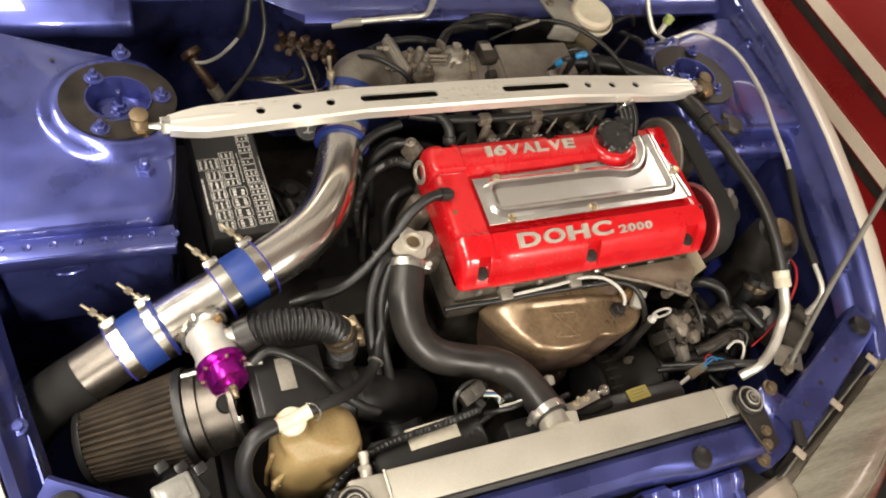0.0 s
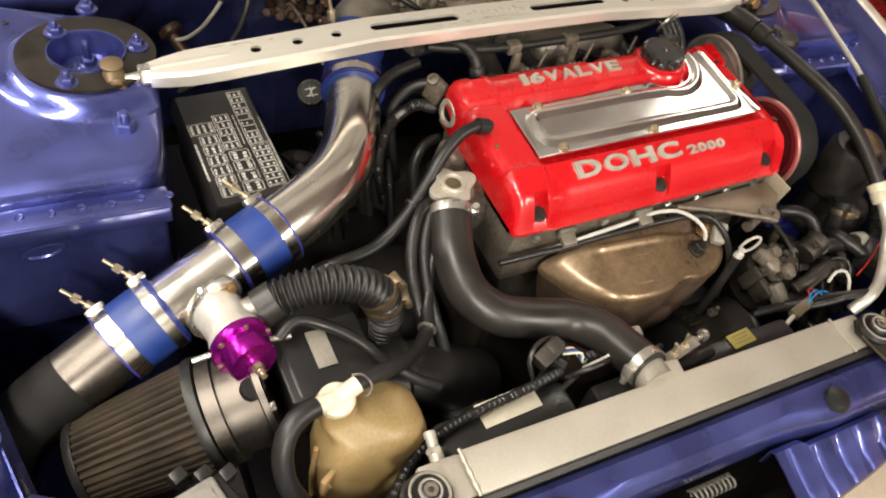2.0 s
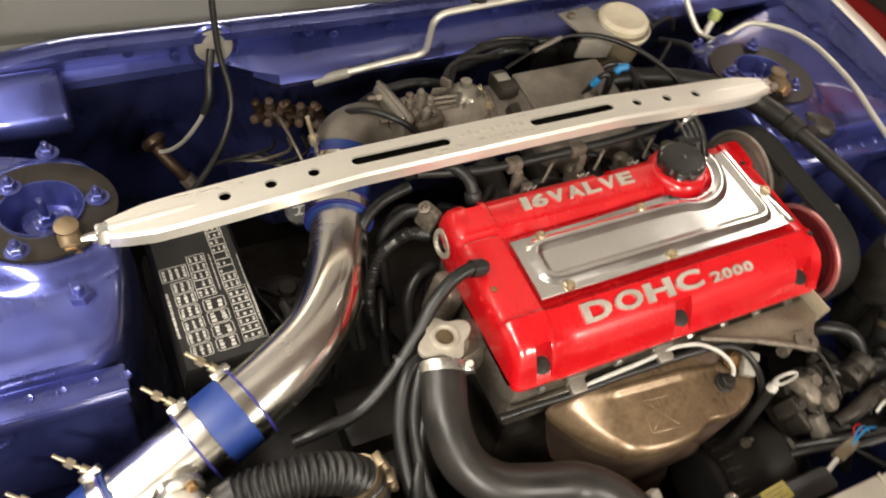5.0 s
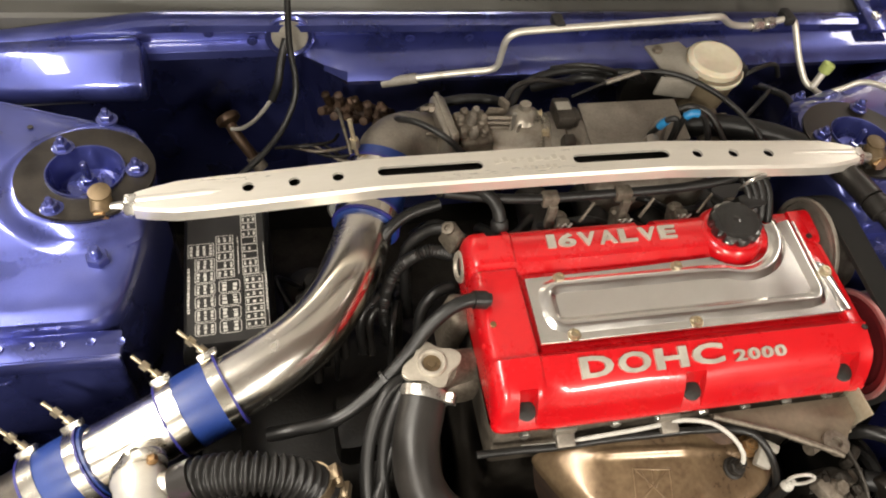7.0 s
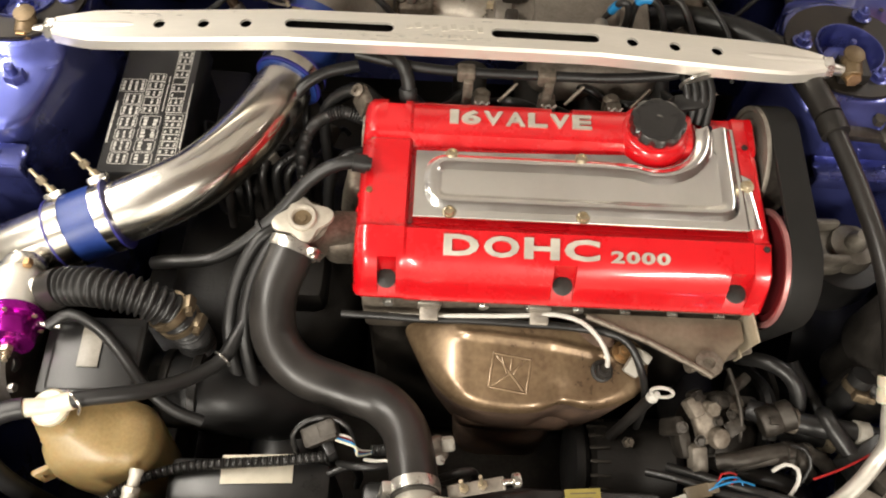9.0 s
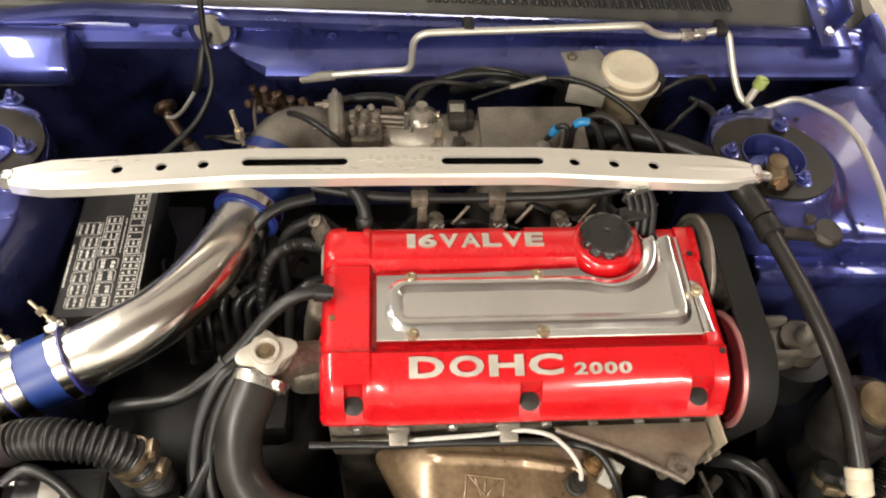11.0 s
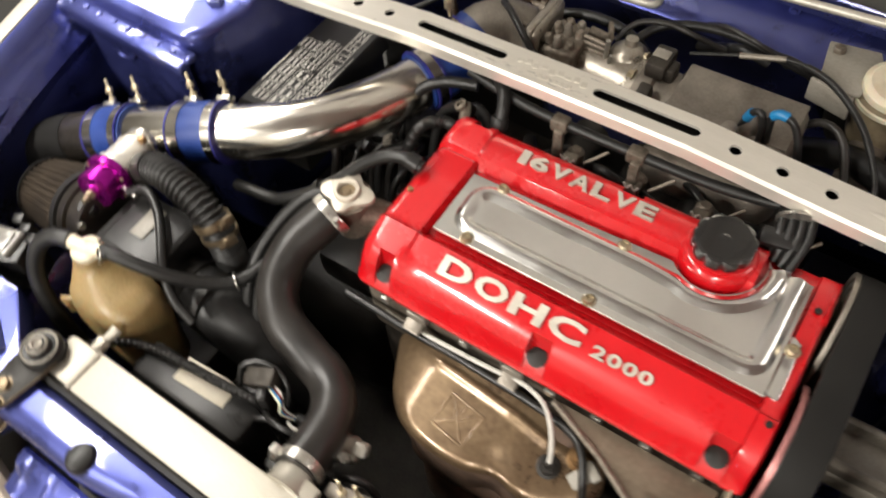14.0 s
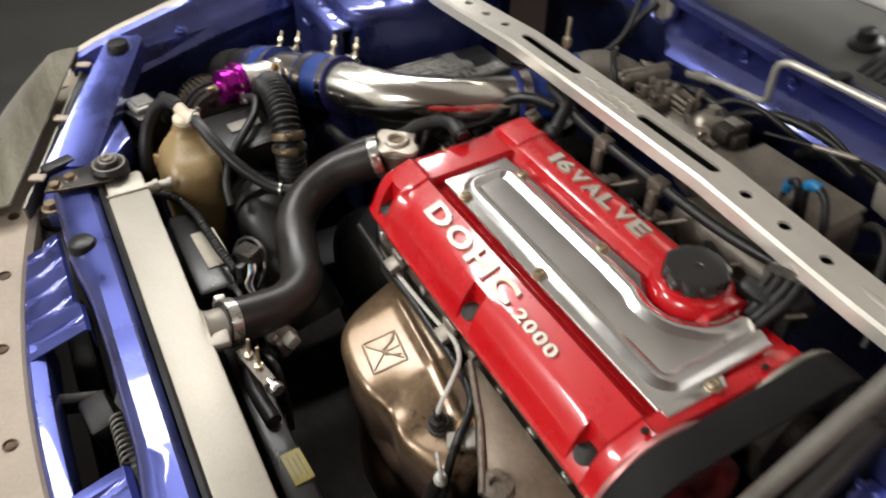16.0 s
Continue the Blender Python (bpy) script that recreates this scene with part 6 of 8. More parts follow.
single("overflow_hose", pipe([(-0.262, -0.387, 0.842), (-0.244, -0.382, 0.840), (-0.218, -0.374, 0.829), (-0.192, -0.360, 0.810), (-0.168, -0.340, 0.792), (-0.148, -0.318, 0.781), (-0.136, -0.292, 0.785), (-0.122, -0.262, 0.802), (-0.106, -0.234, 0.820), (-0.090, -0.208, 0.834), (-0.076, -0.195, 0.840)], lambda s, d: 0.0078 - 0.0028 * min(1.0, max(0.0, (s - 0.55) / 0.1)), 14), RUBBER, "black rubber hose from the bottle cap", "hose", group="thin hoses")
single("wire_tie", lathe([(0.0085, 0), (0.0108, 0), (0.0108, 0.002), (0.0085, 0.002)], (-0.148, -0.318, 0.781), (0.6, 0.8, 0.0), 18), STEEL, "thin twisted wire tie round two hoses", "tie")
single("spring_clip", pipe([(-0.262, -0.380, 0.851), (-0.254, -0.386, 0.856), (-0.248, -0.394, 0.848), (-0.252, -0.398, 0.838), (-0.256, -0.392, 0.832)], 0.0011, 6, 0.003), STEEL, "thin bent wire hose clip", "clip")
relay = thing("relay_box", "small black box with a grey lid beside the headlamp", "relay box", (-0.40, -0.43, 0.72))
part("case", box((-0.408, -0.432, 0.765), (0.052, 0.042, 0.06), pose(0, 0, 0, 0, 0, 25), bevel=0.004), PLASTIC, relay)
part("lid", cat(box((-0.414, -0.430, 0.797), (0.044, 0.036, 0.012), pose(0, 0, 0, 0, 0, 15), bevel=0.004, seg=3), box((-0.414, -0.430, 0.8035), (0.030, 0.022, 0.003), pose(0, 0, 0, 0, 0, 15), bevel=0.001)), SMOKE, relay, "smoky glossy lid")
for k in range(3):
    part("plug", box((-0.425 + 0.02 * k, -0.395 - 0.006 * k, 0.790), (0.014, 0.012, 0.022), pose(0, 0, 0, 12, 0, 25), bevel=0.002), PLASTIC, relay)

# ---- fuse box ----
fuse = thing("fuse_box", "black plastic fuse box with a white printed lid diagram", "fuse box", (-0.272, -0.01, 0.72))
FT = pose(-0.2735, -0.012, 0.0, 0, 0, 1.5)
part("case", moved(box((-0.0035, -0.005, 0.755), (0.093, 0.190, 0.085), bevel=0.006), FT), PLASTIC, fuse)
lidp = part("lid", moved(cat(loft([[(sx * (0.046 - i) - (0.007 if sx < 0 else 0.0), sy * (0.096 - i) - (0.010 if sy < 0 else 0.0), z) for sx, sy in ((1, 1), (-1, 1), (-1, -1), (1, -1))] for i, z in ((-0.001, 0.786), (0.0, 0.797), (0.003, 0.809), (0.006, 0.8125))])), FT), PLASTIC, fuse, "black lid with a printed fuse diagram")


def round_frame(x0, y0, x1, y1, r=0.0, w=0.0007):
    """A printed frame: a thin flat band round a box, with rounded corners where r is given."""
    def ring(d):
        q = max(r - d, 1e-4)
        out = []
        for cx, cy, a0 in ((x1 - r, y1 - r, 0), (x0 + r, y1 - r, 90), (x0 + r, y0 + r, 180), (x1 - r, y0 + r, 270)):
            out += [(cx + (q if r else -d) * math.cos(radians(a0 + 30 * k)) * (1 if r else 1.414), cy + (q if r else -d) * math.sin(radians(a0 + 30 * k)) * (1 if r else 1.414)) for k in ((0, 1, 2, 3) if r else (1.5,))]
        return out
    z = 0.8131
    outer, inner_ = ring(0.0), ring(w)
    n = len(outer)
    return [(x, y, z) for x, y in outer + inner_], [(k, (k + 1) % n, n + (k + 1) % n, n + k) for k in range(n)]


def print_bar(x0, y0, x1, y1):
    z = 0.8131
    return [(x0, y0, z), (x1, y0, z), (x1, y1, z), (x0, y1, z)], [(0, 1, 2, 3)]


random.seed(4)
cells = []


def text_column(x, y0, y1, w):
    """Unreadable upright print: short bars of uneven length."""
    y = y0
    while y < y1 - 0.001:
        h = random.uniform(0.0015, 0.0045)
        cells.append(print_bar(x - w / 2 * random.uniform(0.6, 1.0), y, x + w / 2 * random.uniform(0.6, 1.0), min(y + h, y1)))
        y += h + random.uniform(0.0006, 0.0012)


def cell(x0, y0, x1, y1, columns, r=0.0, blank=0.0):
    cells.append(round_frame(x0, y0, x1, y1, r))
    for k in range(columns):
        if random.random() >= blank:
            text_column(x0 + (x1 - x0) * (k + 0.5) / columns, y0 + 0.0022, y1 - 0.0022, (x1 - x0) / columns * 0.5)


for k in range(6):                                            # the rounded fuses of the first column
    cell(-0.0332, -0.083 + 0.0163 * k, -0.0126, -0.0677 + 0.0163 * k, 3, 0.0028 if k < 5 else 0.0)
cell(-0.0405, 0.0165, -0.0130, 0.0350, 4)
for k in range(4):                                            # second column: relays below, a table above
    cell(-0.0090, -0.083 + 0.0167 * k, 0.0128, -0.0673 + 0.0167 * k, 2, 0.0030)
for k in range(5):
    cell(-0.0110, -0.0140 + 0.0116 * k, 0.0075, -0.0026 + 0.0116 * k, 3, 0.0, 0.12)
for k in range(7):                                            # third column
    cell(0.0168, -0.079 + 0.0092 * k, 0.0365, -0.0698 + 0.0092 * k, 3)
for k in range(9):
    cell(0.0160, -0.0120 + 0.0102 * k, 0.0330, -0.0020 + 0.0102 * k, 3, 0.0, 0.1)
cells.append(round_frame(0.0168, -0.081, 0.0405, -0.0120, 0.0, 0.0005))
text_column(-0.0395, -0.055, 0.004, 0.0030)
text_column(0.0392, -0.060, 0.030, 0.0014)
text_column(0.0120, -0.010, 0.040, 0.0014)
part("printed_diagram", moved(cat(*cells), FT @ pose(-0.0030, -0.001, 0) @ Matrix.Diagonal((1.07, 1.07, 1, 1))), PRINT, lidp, "white printed bars and frames")
part("clip", moved(box((0.0, -0.1075, 0.788), (0.02, 0.006, 0.022), bevel=0.002), FT), PLASTIC, fuse)

# ---- exhaust heat shield, sensor and dipstick ----
shield = thing("heat_shield", "bronze-tinted pressed steel exhaust heat shield with a stamped emblem", "heat shield", (0.165, -0.30, 0.66))
RIM = [(0.040, -0.258, 0.750), (0.050, -0.285, 0.746), (0.070, -0.318, 0.748), (0.098, -0.342, 0.753), (0.135, -0.351, 0.756), (0.178, -0.350, 0.757), (0.207, -0.339, 0.755), (0.240, -0.342, 0.749), (0.280, -0.330, 0.747), (0.300, -0.310, 0.752), (0.298, -0.285, 0.766), (0.272, -0.268, 0.779),
       (0.200, -0.261, 0.786), (0.120, -0.260, 0.782), (0.070, -0.259, 0.768)]
loop = curve(RIM, 0.005, closed=True)
core = Vector((0.165, -0.306, 0.774))


def shield_top(x, y):
    """Height of the pressed face: a flat slope with a rib along its upper side, a dent and a falling end."""
    z = 0.776 + 0.25 * (y + 0.30) - 0.034 * max(0.0, (0.105 - x) / 0.065) ** 1.6 - 0.012 * min(1.0, max(0.0, (x - 0.195) / 0.05))
    line = y + 0.277 + 0.075 * (x - 0.10)
    z += 0.0045 * math.exp(-(line / 0.0048) ** 2) * min(1.0, max(0.0, (x - 0.085) / 0.02)) * min(1.0, max(0.0, (0.275 - x) / 0.02))
    return z - 0.006 * math.exp(-(((x - 0.205) / 0.018) ** 2 + ((y + 0.335) / 0.018) ** 2))


def shield_ring(s):
    out = []
    for p in loop:
        q = core.lerp(p, s)
        k = max(0.0, (s - 0.84) / 0.16)
        z = shield_top(q.x, q.y)
        out.append((q.x, q.y, z + (min(p.z, z) - z) * (1 - math.sqrt(max(0.0, 1 - k * k)))))
    return out


part("shell", loft([shield_ring(s) for s in [0.02] + [0.045 * k for k in range(1, 19)] + [0.84, 0.87, 0.90, 0.925, 0.95, 0.97, 0.985, 0.995, 1.0]] + [[(p.x + (p.x - core.x) * 0.012, p.y + (p.y - core.y) * 0.02, p.z - 0.006) for p in loop]], cap=True), SHIELD, shield, sharp=60)
part("side_wall", loft([[(p.x + (p.x - core.x) * k, p.y + (p.y - core.y) * k, p.z - h) for p in loop] for k, h in ((0.0, 0.004), (-0.03, 0.03), (-0.10, 0.07), (-0.2, 0.11))]), BURNT, shield, "dark brown lower side of the shield")
part("lower_shell", cat(box((0.165, -0.305, 0.665), (0.14, 0.075, 0.07), pose(0, 0, 0, 14, 0, 0), bevel=0.02, seg=3), box((0.16, -0.30, 0.58), (0.12, 0.09, 0.12), bevel=0.03, seg=3)), BURNT, shield, "dark burnt lower shield and manifold")
em = place((0.1510, -0.317, 0.7725), (0, -0.25, 1), -8)
strokes = [((0, 0.019), (0.042, 0.0026), 0), ((0, -0.017), (0.040, 0.0026), 0), ((-0.020, 0.001), (0.0026, 0.036), 0), ((0.020, 0.001), (0.0026, 0.036), 0), ((0, 0.001), (0.0024, 0.046), 46), ((0, 0.001), (0.0024, 0.046), -46), ((-0.007, 0.008), (0.0022, 0.018), 24), ((0.007, 0.008), (0.0022, 0.018), -24), ((0.0, 0.011), (0.0022, 0.014), 0)]
em_strokes = [moved(box((*at, -0.0010), (*size, 0.0024), pose(0, 0, 0, 0, 0, turn), bevel=0.0011), em) for at, size, turn in strokes]
for g in em_strokes:
    part("emblem_line", g, SHIELD, shield)
part("oxygen_sensor", cat(lathe([(0.012, -0.004), (0.012, 0.002), (0.0095, 0.003), (0.0095, 0.008)], (0.250, -0.306, 0.7635), (0.1, -0.2, 1), 22), nut((0.250, -0.308, 0.769), (0.1, -0.2, 1), 0.0085, 0.007), rod((0.250, -0.308, 0.773), (0.251, -0.309, 0.786), 0.0045)), DARK, shield, "dark sensor in a round hole")
part("shield_bolt", stud((0.272, -0.287, 0.772), (0.1, -0.2, 1), 0.0085, 0.010), RUST, shield)
part("sensor_wire", pipe([(0.251, -0.309, 0.784), (0.249, -0.303, 0.797), (0.240, -0.288, 0.806), (0.222, -0.270, 0.808), (0.196, -0.2605, 0.803), (0.180, -0.2605, 0.800), (0.14, -0.262, 0.797), (0.10, -0.262, 0.793), (0.055, -0.262, 0.787), (0.02, -0.258, 0.78)], 0.0026, 10), PRINT, shield, "pale braided sensor wire")
single("wiring_conduit", pipe([(-0.03, -0.262, 0.785), (0.02, -0.2635, 0.786), (0.06, -0.2655, 0.787), (0.11, -0.2655, 0.789), (0.16, -0.267, 0.790), (0.205, -0.269, 0.792), (0.25, -0.276, 0.797), (0.272, -0.288, 0.798), (0.288, -0.312, 0.780), (0.30, -0.33, 0.74), (0.305, -0.34, 0.68)], 0.0042, 10), PLASTIC, "thin black wiring conduit under the valve cover", "conduit")
for x in (0.063, 0.179):
    part("wire_clip", cat(box((x, -0.2635, 0.797), (0.020, 0.014, 0.009), pose(0, 0, 0, 20, 0, 0), bevel=0.002), box((x, -0.256, 0.803), (0.024, 0.006, 0.016), bevel=0.002)), PALE_CAST, engine, "small zinc wire clip")
part("sensor_plug", cat(box((0.284, -0.300, 0.777), (0.016, 0.030, 0.012), pose(0, 0, 0, 20, 10, -30), bevel=0.002), box((0.289, -0.295, 0.784), (0.020, 0.010, 0.008), pose(0, 0, 0, 20, 10, -30), bevel=0.002)), DUST, shield, "pale plastic wire plug")
dip = thing("dipstick", "oil dipstick with a white loop handle", "dipstick", (0.30, -0.335, 0.70))
part("tube", pipe([(0.280, -0.346, 0.66), (0.289, -0.341, 0.715), (0.300, -0.334, 0.762)], 0.0062, 12), HOSE, dip)
long_way, wide_way = Vector((0.12, -0.15, 0.98)), Vector((-0.935, 0.317, 0.155))
ring_line = curve([Vector((0.3042, -0.3357, 0.7885)) + long_way * (0.0175 * math.cos(a)) + wide_way * (0.0095 * math.sin(a)) for a in [2 * math.pi * k / 12 for k in range(12)]], 0.002, closed=True)
part("loop", sweep(ring_line + ring_line[:1], 0.0019, 10, cap=False), PRINT, dip, "white loop handle")
part("knot", cat(lathe([(0.0, -0.004), (0.0060, -0.003), (0.0066, 0.001), (0.0052, 0.006), (0.0, 0.0075)], (0.301, -0.333, 0.764), (0.15, -0.1, 1), 18), rod((0.302, -0.333, 0.768), (0.3035, -0.333, 0.776), 0.0030, 10)), PRINT, dip, "white knot at the stem")

# plates below the cover
brace = part("front_brace", cat(prism([(0.225, -0.2575), (0.392, -0.2575), (0.392, -0.282), (0.372, -0.300), (0.356, -0.322), (0.343, -0.318), (0.320, -0.300)], 0.799, 0.804, bevel=0.0012)), TAN, engine, "flat tan sheet-metal plate below the cover")
part("brace_edge", sweep([(0.228, -0.262, 0.806), (0.290, -0.288, 0.8065), (0.342, -0.317, 0.807), (0.352, -0.323, 0.806)], 0.0034, 10), CAST, engine)
part("brace_eye", lathe([(0.014, 0), (0.014, 0.005), (0.006, 0.006), (0.005, 0.002), (0, 0.002)], (0.350, -0.309, 0.803), (0, 0, 1), 24), CAST, engine)
part("side_bracket", cat(box((0.399, -0.265, 0.795), (0.0025, 0.040, 0.046), pose(0, 0, 0, 6, 3, 6), bevel=0.0008), box((0.391, -0.247, 0.800), (0.018, 0.0025, 0.034), pose(0, 0, 0, 6, 0, 6), bevel=0.0008), box((0.398, -0.282, 0.766), (0.0025, 0.010, 0.018), pose(0, 0, 0, 6, 3, 6), bevel=0.0008)), CREAM, engine, "cream-stained bent sheet bracket")
part("bracket_bar", rod((0.340, -0.300, 0.772), (0.412, -0.272, 0.764), 0.0075, 12), CAST, engine, "dull bar behind the bracket")
# added dark strip that stands in for shade under the cover
part("front_shade", box((0.235, -0.262, 0.790), (0.03, 0.004, 0.014), bevel=0.001), DARK, engine)

# pump and alternator at the belt end
pump = thing("power_steering_pump", "grimy cast power steering pump with hose unions", "pump", (0.40, -0.34, 0.60))
part("body", cat(lathe([(0.030, -0.03), (0.040, -0.02), (0.042, 0.02), (0.034, 0.03), (0.018, 0.034)], (0.398, -0.335, 0.672), (0.2, -0.3, 1), 28), box((0.375, -0.345, 0.695), (0.028, 0.04, 0.05), pose(0, 0, 0, 20, 0, 15), bevel=0.006), box((0.420, -0.325, 0.705), (0.03, 0.03, 0.03), bevel=0.006)), DARK_CAST, pump)
part("web", cat(box((0.372, -0.352, 0.715), (0.012, 0.05, 0.014), pose(0, 0, 0, 25, 0, 10), bevel=0.003), box((0.400, -0.318, 0.722), (0.05, 0.012, 0.012), pose(0, 0, 0, 0, 12, 0), bevel=0.003)), DARK_CAST, pump)
part("union", nut((0.405, -0.322, 0.715), (0, 0, 1), 0.011, 0.012), CAST, pump)
part("face", cat(box((0.362, -0.350, 0.742), (0.026, 0.044, 0.020), pose(0, 0, 0, 24, -12, 14), bevel=0.006, seg=3), box((0.348, -0.338, 0.752), (0.016, 0.022, 0.018), pose(0, 0, 0, 10, 0, 30), bevel=0.004), nut((0.366, -0.340, 0.754), (0.1, -0.3, 1), 0.0085, 0.008), lathe([(0.011, 0), (0.012, 0.003), (0.010, 0.010), (0.004, 0.012)], (0.372, -0.366, 0.742), (0.3, -0.5, 1), 18)), CAST, pump, "worn cast pump face")
part("flow_pipe", cat(pipe([(0.372, -0.390, 0.735), (0.392, -0.389, 0.745), (0.420, -0.382, 0.746), (0.450, -0.377, 0.742), (0.480, -0.380, 0.733), (0.500, -0.386, 0.715)], 0.0085, 14), lathe([(0.0088, 0), (0.0108, 0.001), (0.0108, 0.008), (0.0088, 0.009)], (0.440, -0.379, 0.743), (1, 0.1, -0.1), 18), lathe([(0.0088, 0), (0.0108, 0.001), (0.0108, 0.008), (0.0088, 0.009)], (0.462, -0.378, 0.739), (1, 0, -0.2), 18)), DARK_CAST, pump, "dull metal pipe with two bands")
part("cross_hose", pipe([(0.415, -0.330, 0.733), (0.440, -0.342, 0.742), (0.480, -0.350, 0.744), (0.520, -0.355, 0.742), (0.555, -0.360, 0.735), (0.59, -0.365, 0.715)], 0.0115, 14), RUBBER, pump, "black hose with a pale clamp")
part("hose_band", lathe([(0.0116, 0), (0.0138, 0.001), (0.0138, 0.014), (0.0116, 0.015)], (0.520, -0.355, 0.742), (1, -0.12, -0.06), 22), DUST, pump)
part("hose_band", lathe([(0.0116, 0), (0.0138, 0.001), (0.0138, 0.008), (0.0116, 0.009)], (0.452, -0.344, 0.7428), (1, -0.2, 0.1), 22), CAST, pump)
part("union", nut((0.440, -0.345, 0.705), (1, -0.2, 0.3), 0.011, 0.014), STEEL, pump)
part("hose", pipe([(0.445, -0.345, 0.707), (0.475, -0.350, 0.715), (0.505, -0.356, 0.712), (0.535, -0.36, 0.70)], 0.0095, 14), RUBBER, pump)
part("hose_band", lathe([(0.0095, 0), (0.012, 0), (0.012, 0.012), (0.0095, 0.012)], (0.500, -0.3555, 0.7125), (1, -0.2, -0.1), 22), BRASS, pump)
part("return_hose", pipe([(0.385, -0.372, 0.680), (0.405, -0.385, 0.690), (0.435, -0.392, 0.692), (0.470, -0.398, 0.68), (0.50, -0.40, 0.65)], 0.010, 14), HOSE, pump)
part("pulley", lathe([(0.02, -0.012), (0.055, -0.012), (0.055, -0.006), (0.048, 0.0), (0.055, 0.006), (0.055, 0.012), (0.02, 0.012)], (0.455, -0.30, 0.65), (1, 0, 0), 36), DARK, pump)
alt = thing("alternator", "dark grimy alternator low behind the fan", "alternator", (0.30, -0.37, 0.55))
part("case", lathe([(0.03, -0.06), (0.055, -0.05), (0.058, 0.04), (0.04, 0.055)], (0.315, -0.365, 0.600), (1, 0, 0), 32), DARK, alt)
part("rear_cover", lathe([(0.0, 0.0), (0.046, 0.0), (0.052, 0.006), (0.052, 0.016), (0.044, 0.020)], (0.258, -0.365, 0.600), (-1, 0, 0), 32), PLASTIC, alt, "black plastic rear cover")
part("pulley", lathe([(0.012, 0.0), (0.030, 0.0), (0.030, 0.004), (0.026, 0.009), (0.030, 0.014), (0.030, 0.018), (0.012, 0.018)], (0.372, -0.365, 0.600), (1, 0, 0), 28), DARK_CAST, alt, "dull grooved pulley")
for k in range(10):
    a = radians(20 + 16 * k)
    part("vent_rib", box((0.268, -0.365 + 0.056 * math.cos(a), 0.600 + 0.056 * math.sin(a)), (0.024, 0.004, 0.004), pose(0, 0, 0, math.degrees(a), 0, 0), bevel=0.001), DARK_CAST, alt)
part("terminal", cat(nut((0.300, -0.352, 0.658), (0, -0.3, 1), 0.007, 0.008), rod((0.300, -0.352, 0.660), (0.300, -0.356, 0.676), 0.003, 10)), CAST, alt)
single("drive_belt", pipe([(0.452, -0.356, 0.66), (0.448, -0.33, 0.71), (0.445, -0.29, 0.705), (0.443, -0.22, 0.60), (0.443, -0.15, 0.48)], 0.0085, 8), RUBBER, "black ribbed accessory belt", "belt")
for pts, r, s, word in (([(0.33, -0.39, 0.70), (0.36, -0.405, 0.725), (0.39, -0.418, 0.742), (0.42, -0.428, 0.75), (0.46, -0.435, 0.748)], 0.006, PLASTIC, "black taped wiring harness"),
                        ([(0.30, -0.40, 0.72), (0.33, -0.41, 0.735), (0.37, -0.425, 0.745), (0.41, -0.432, 0.752)], 0.0045, PLASTIC, "black taped wiring harness"),
                        ([(0.44, -0.37, 0.742), (0.455, -0.38, 0.76), (0.462, -0.395, 0.752), (0.455, -0.41, 0.735)], 0.0022, PLASTIC, "thin looped black wire")):
    single("wiring_harness", pipe(pts, r, 10), s, word, "wiring", group="front wiring")
for k, s in enumerate((SKY_BLUE, SKY_BLUE, WIRE_RED)):
    single("loose_wire", pipe([(0.352 + 0.004 * k, -0.424, 0.750), (0.366, -0.418 + 0.005 * k, 0.757), (0.384, -0.414 + 0.004 * k, 0.756 - 0.003 * k), (0.402 - 0.012 * k, -0.416, 0.748)], 0.0011, 6), s, "thin loose coloured wire", "wire", group="loose wires")
joint = thing("wire_connector", "brown-stained wiring connector beside the radiator", "connector", (0.345, -0.425, 0.735), group="low connectors")
part("shell", cat(box((0.344, -0.424, 0.744), (0.026, 0.014, 0.012), pose(0, 0, 0, 5, -10, 14), bevel=0.002), box((0.358, -0.420, 0.748), (0.012, 0.011, 0.010), pose(0, 0, 0, 5, -10, 14), bevel=0.002)), GRIME, joint)
part("tail", pipe([(0.332, -0.428, 0.742), (0.315, -0.434, 0.740), (0.295, -0.438, 0.738)], 0.0030, 8), PRINT, joint, "pale wire sleeve")
single("hooked_wire", pipe([(0.428, -0.398, 0.738), (0.436, -0.394, 0.752), (0.446, -0.400, 0.756), (0.447, -0.412, 0.748), (0.440, -0.424, 0.738)], 0.0021, 8), PRINT, "white hooked wire end at the pump", "wire", group="loose wires")
# small castings, screws and lines round the pump
for p, size, tilt, s in (((0.352, -0.330, 0.752), (0.016, 0.022, 0.014), (20, 10, 25), DARK_CAST), ((0.378, -0.330, 0.748), (0.020, 0.014, 0.016), (0, 25, 10), DARK_CAST), ((0.392, -0.352, 0.736), (0.022, 0.018, 0.024), (15, -10, 30), DARK_CAST), ((0.356, -0.384, 0.722), (0.018, 0.030, 0.020), (30, 0, 8), GREY_CAST),
                         ((0.342, -0.362, 0.716), (0.014, 0.040, 0.030), (20, 0, 14), DARK_CAST), ((0.405, -0.306, 0.742), (0.026, 0.012, 0.020), (0, 0, 40), DARK_CAST), ((0.330, -0.352, 0.728), (0.010, 0.020, 0.034), (10, 20, 0), DARK_CAST)):
    part("lug", box(p, size, pose(0, 0, 0, *tilt), bevel=0.004, seg=2), s, pump)
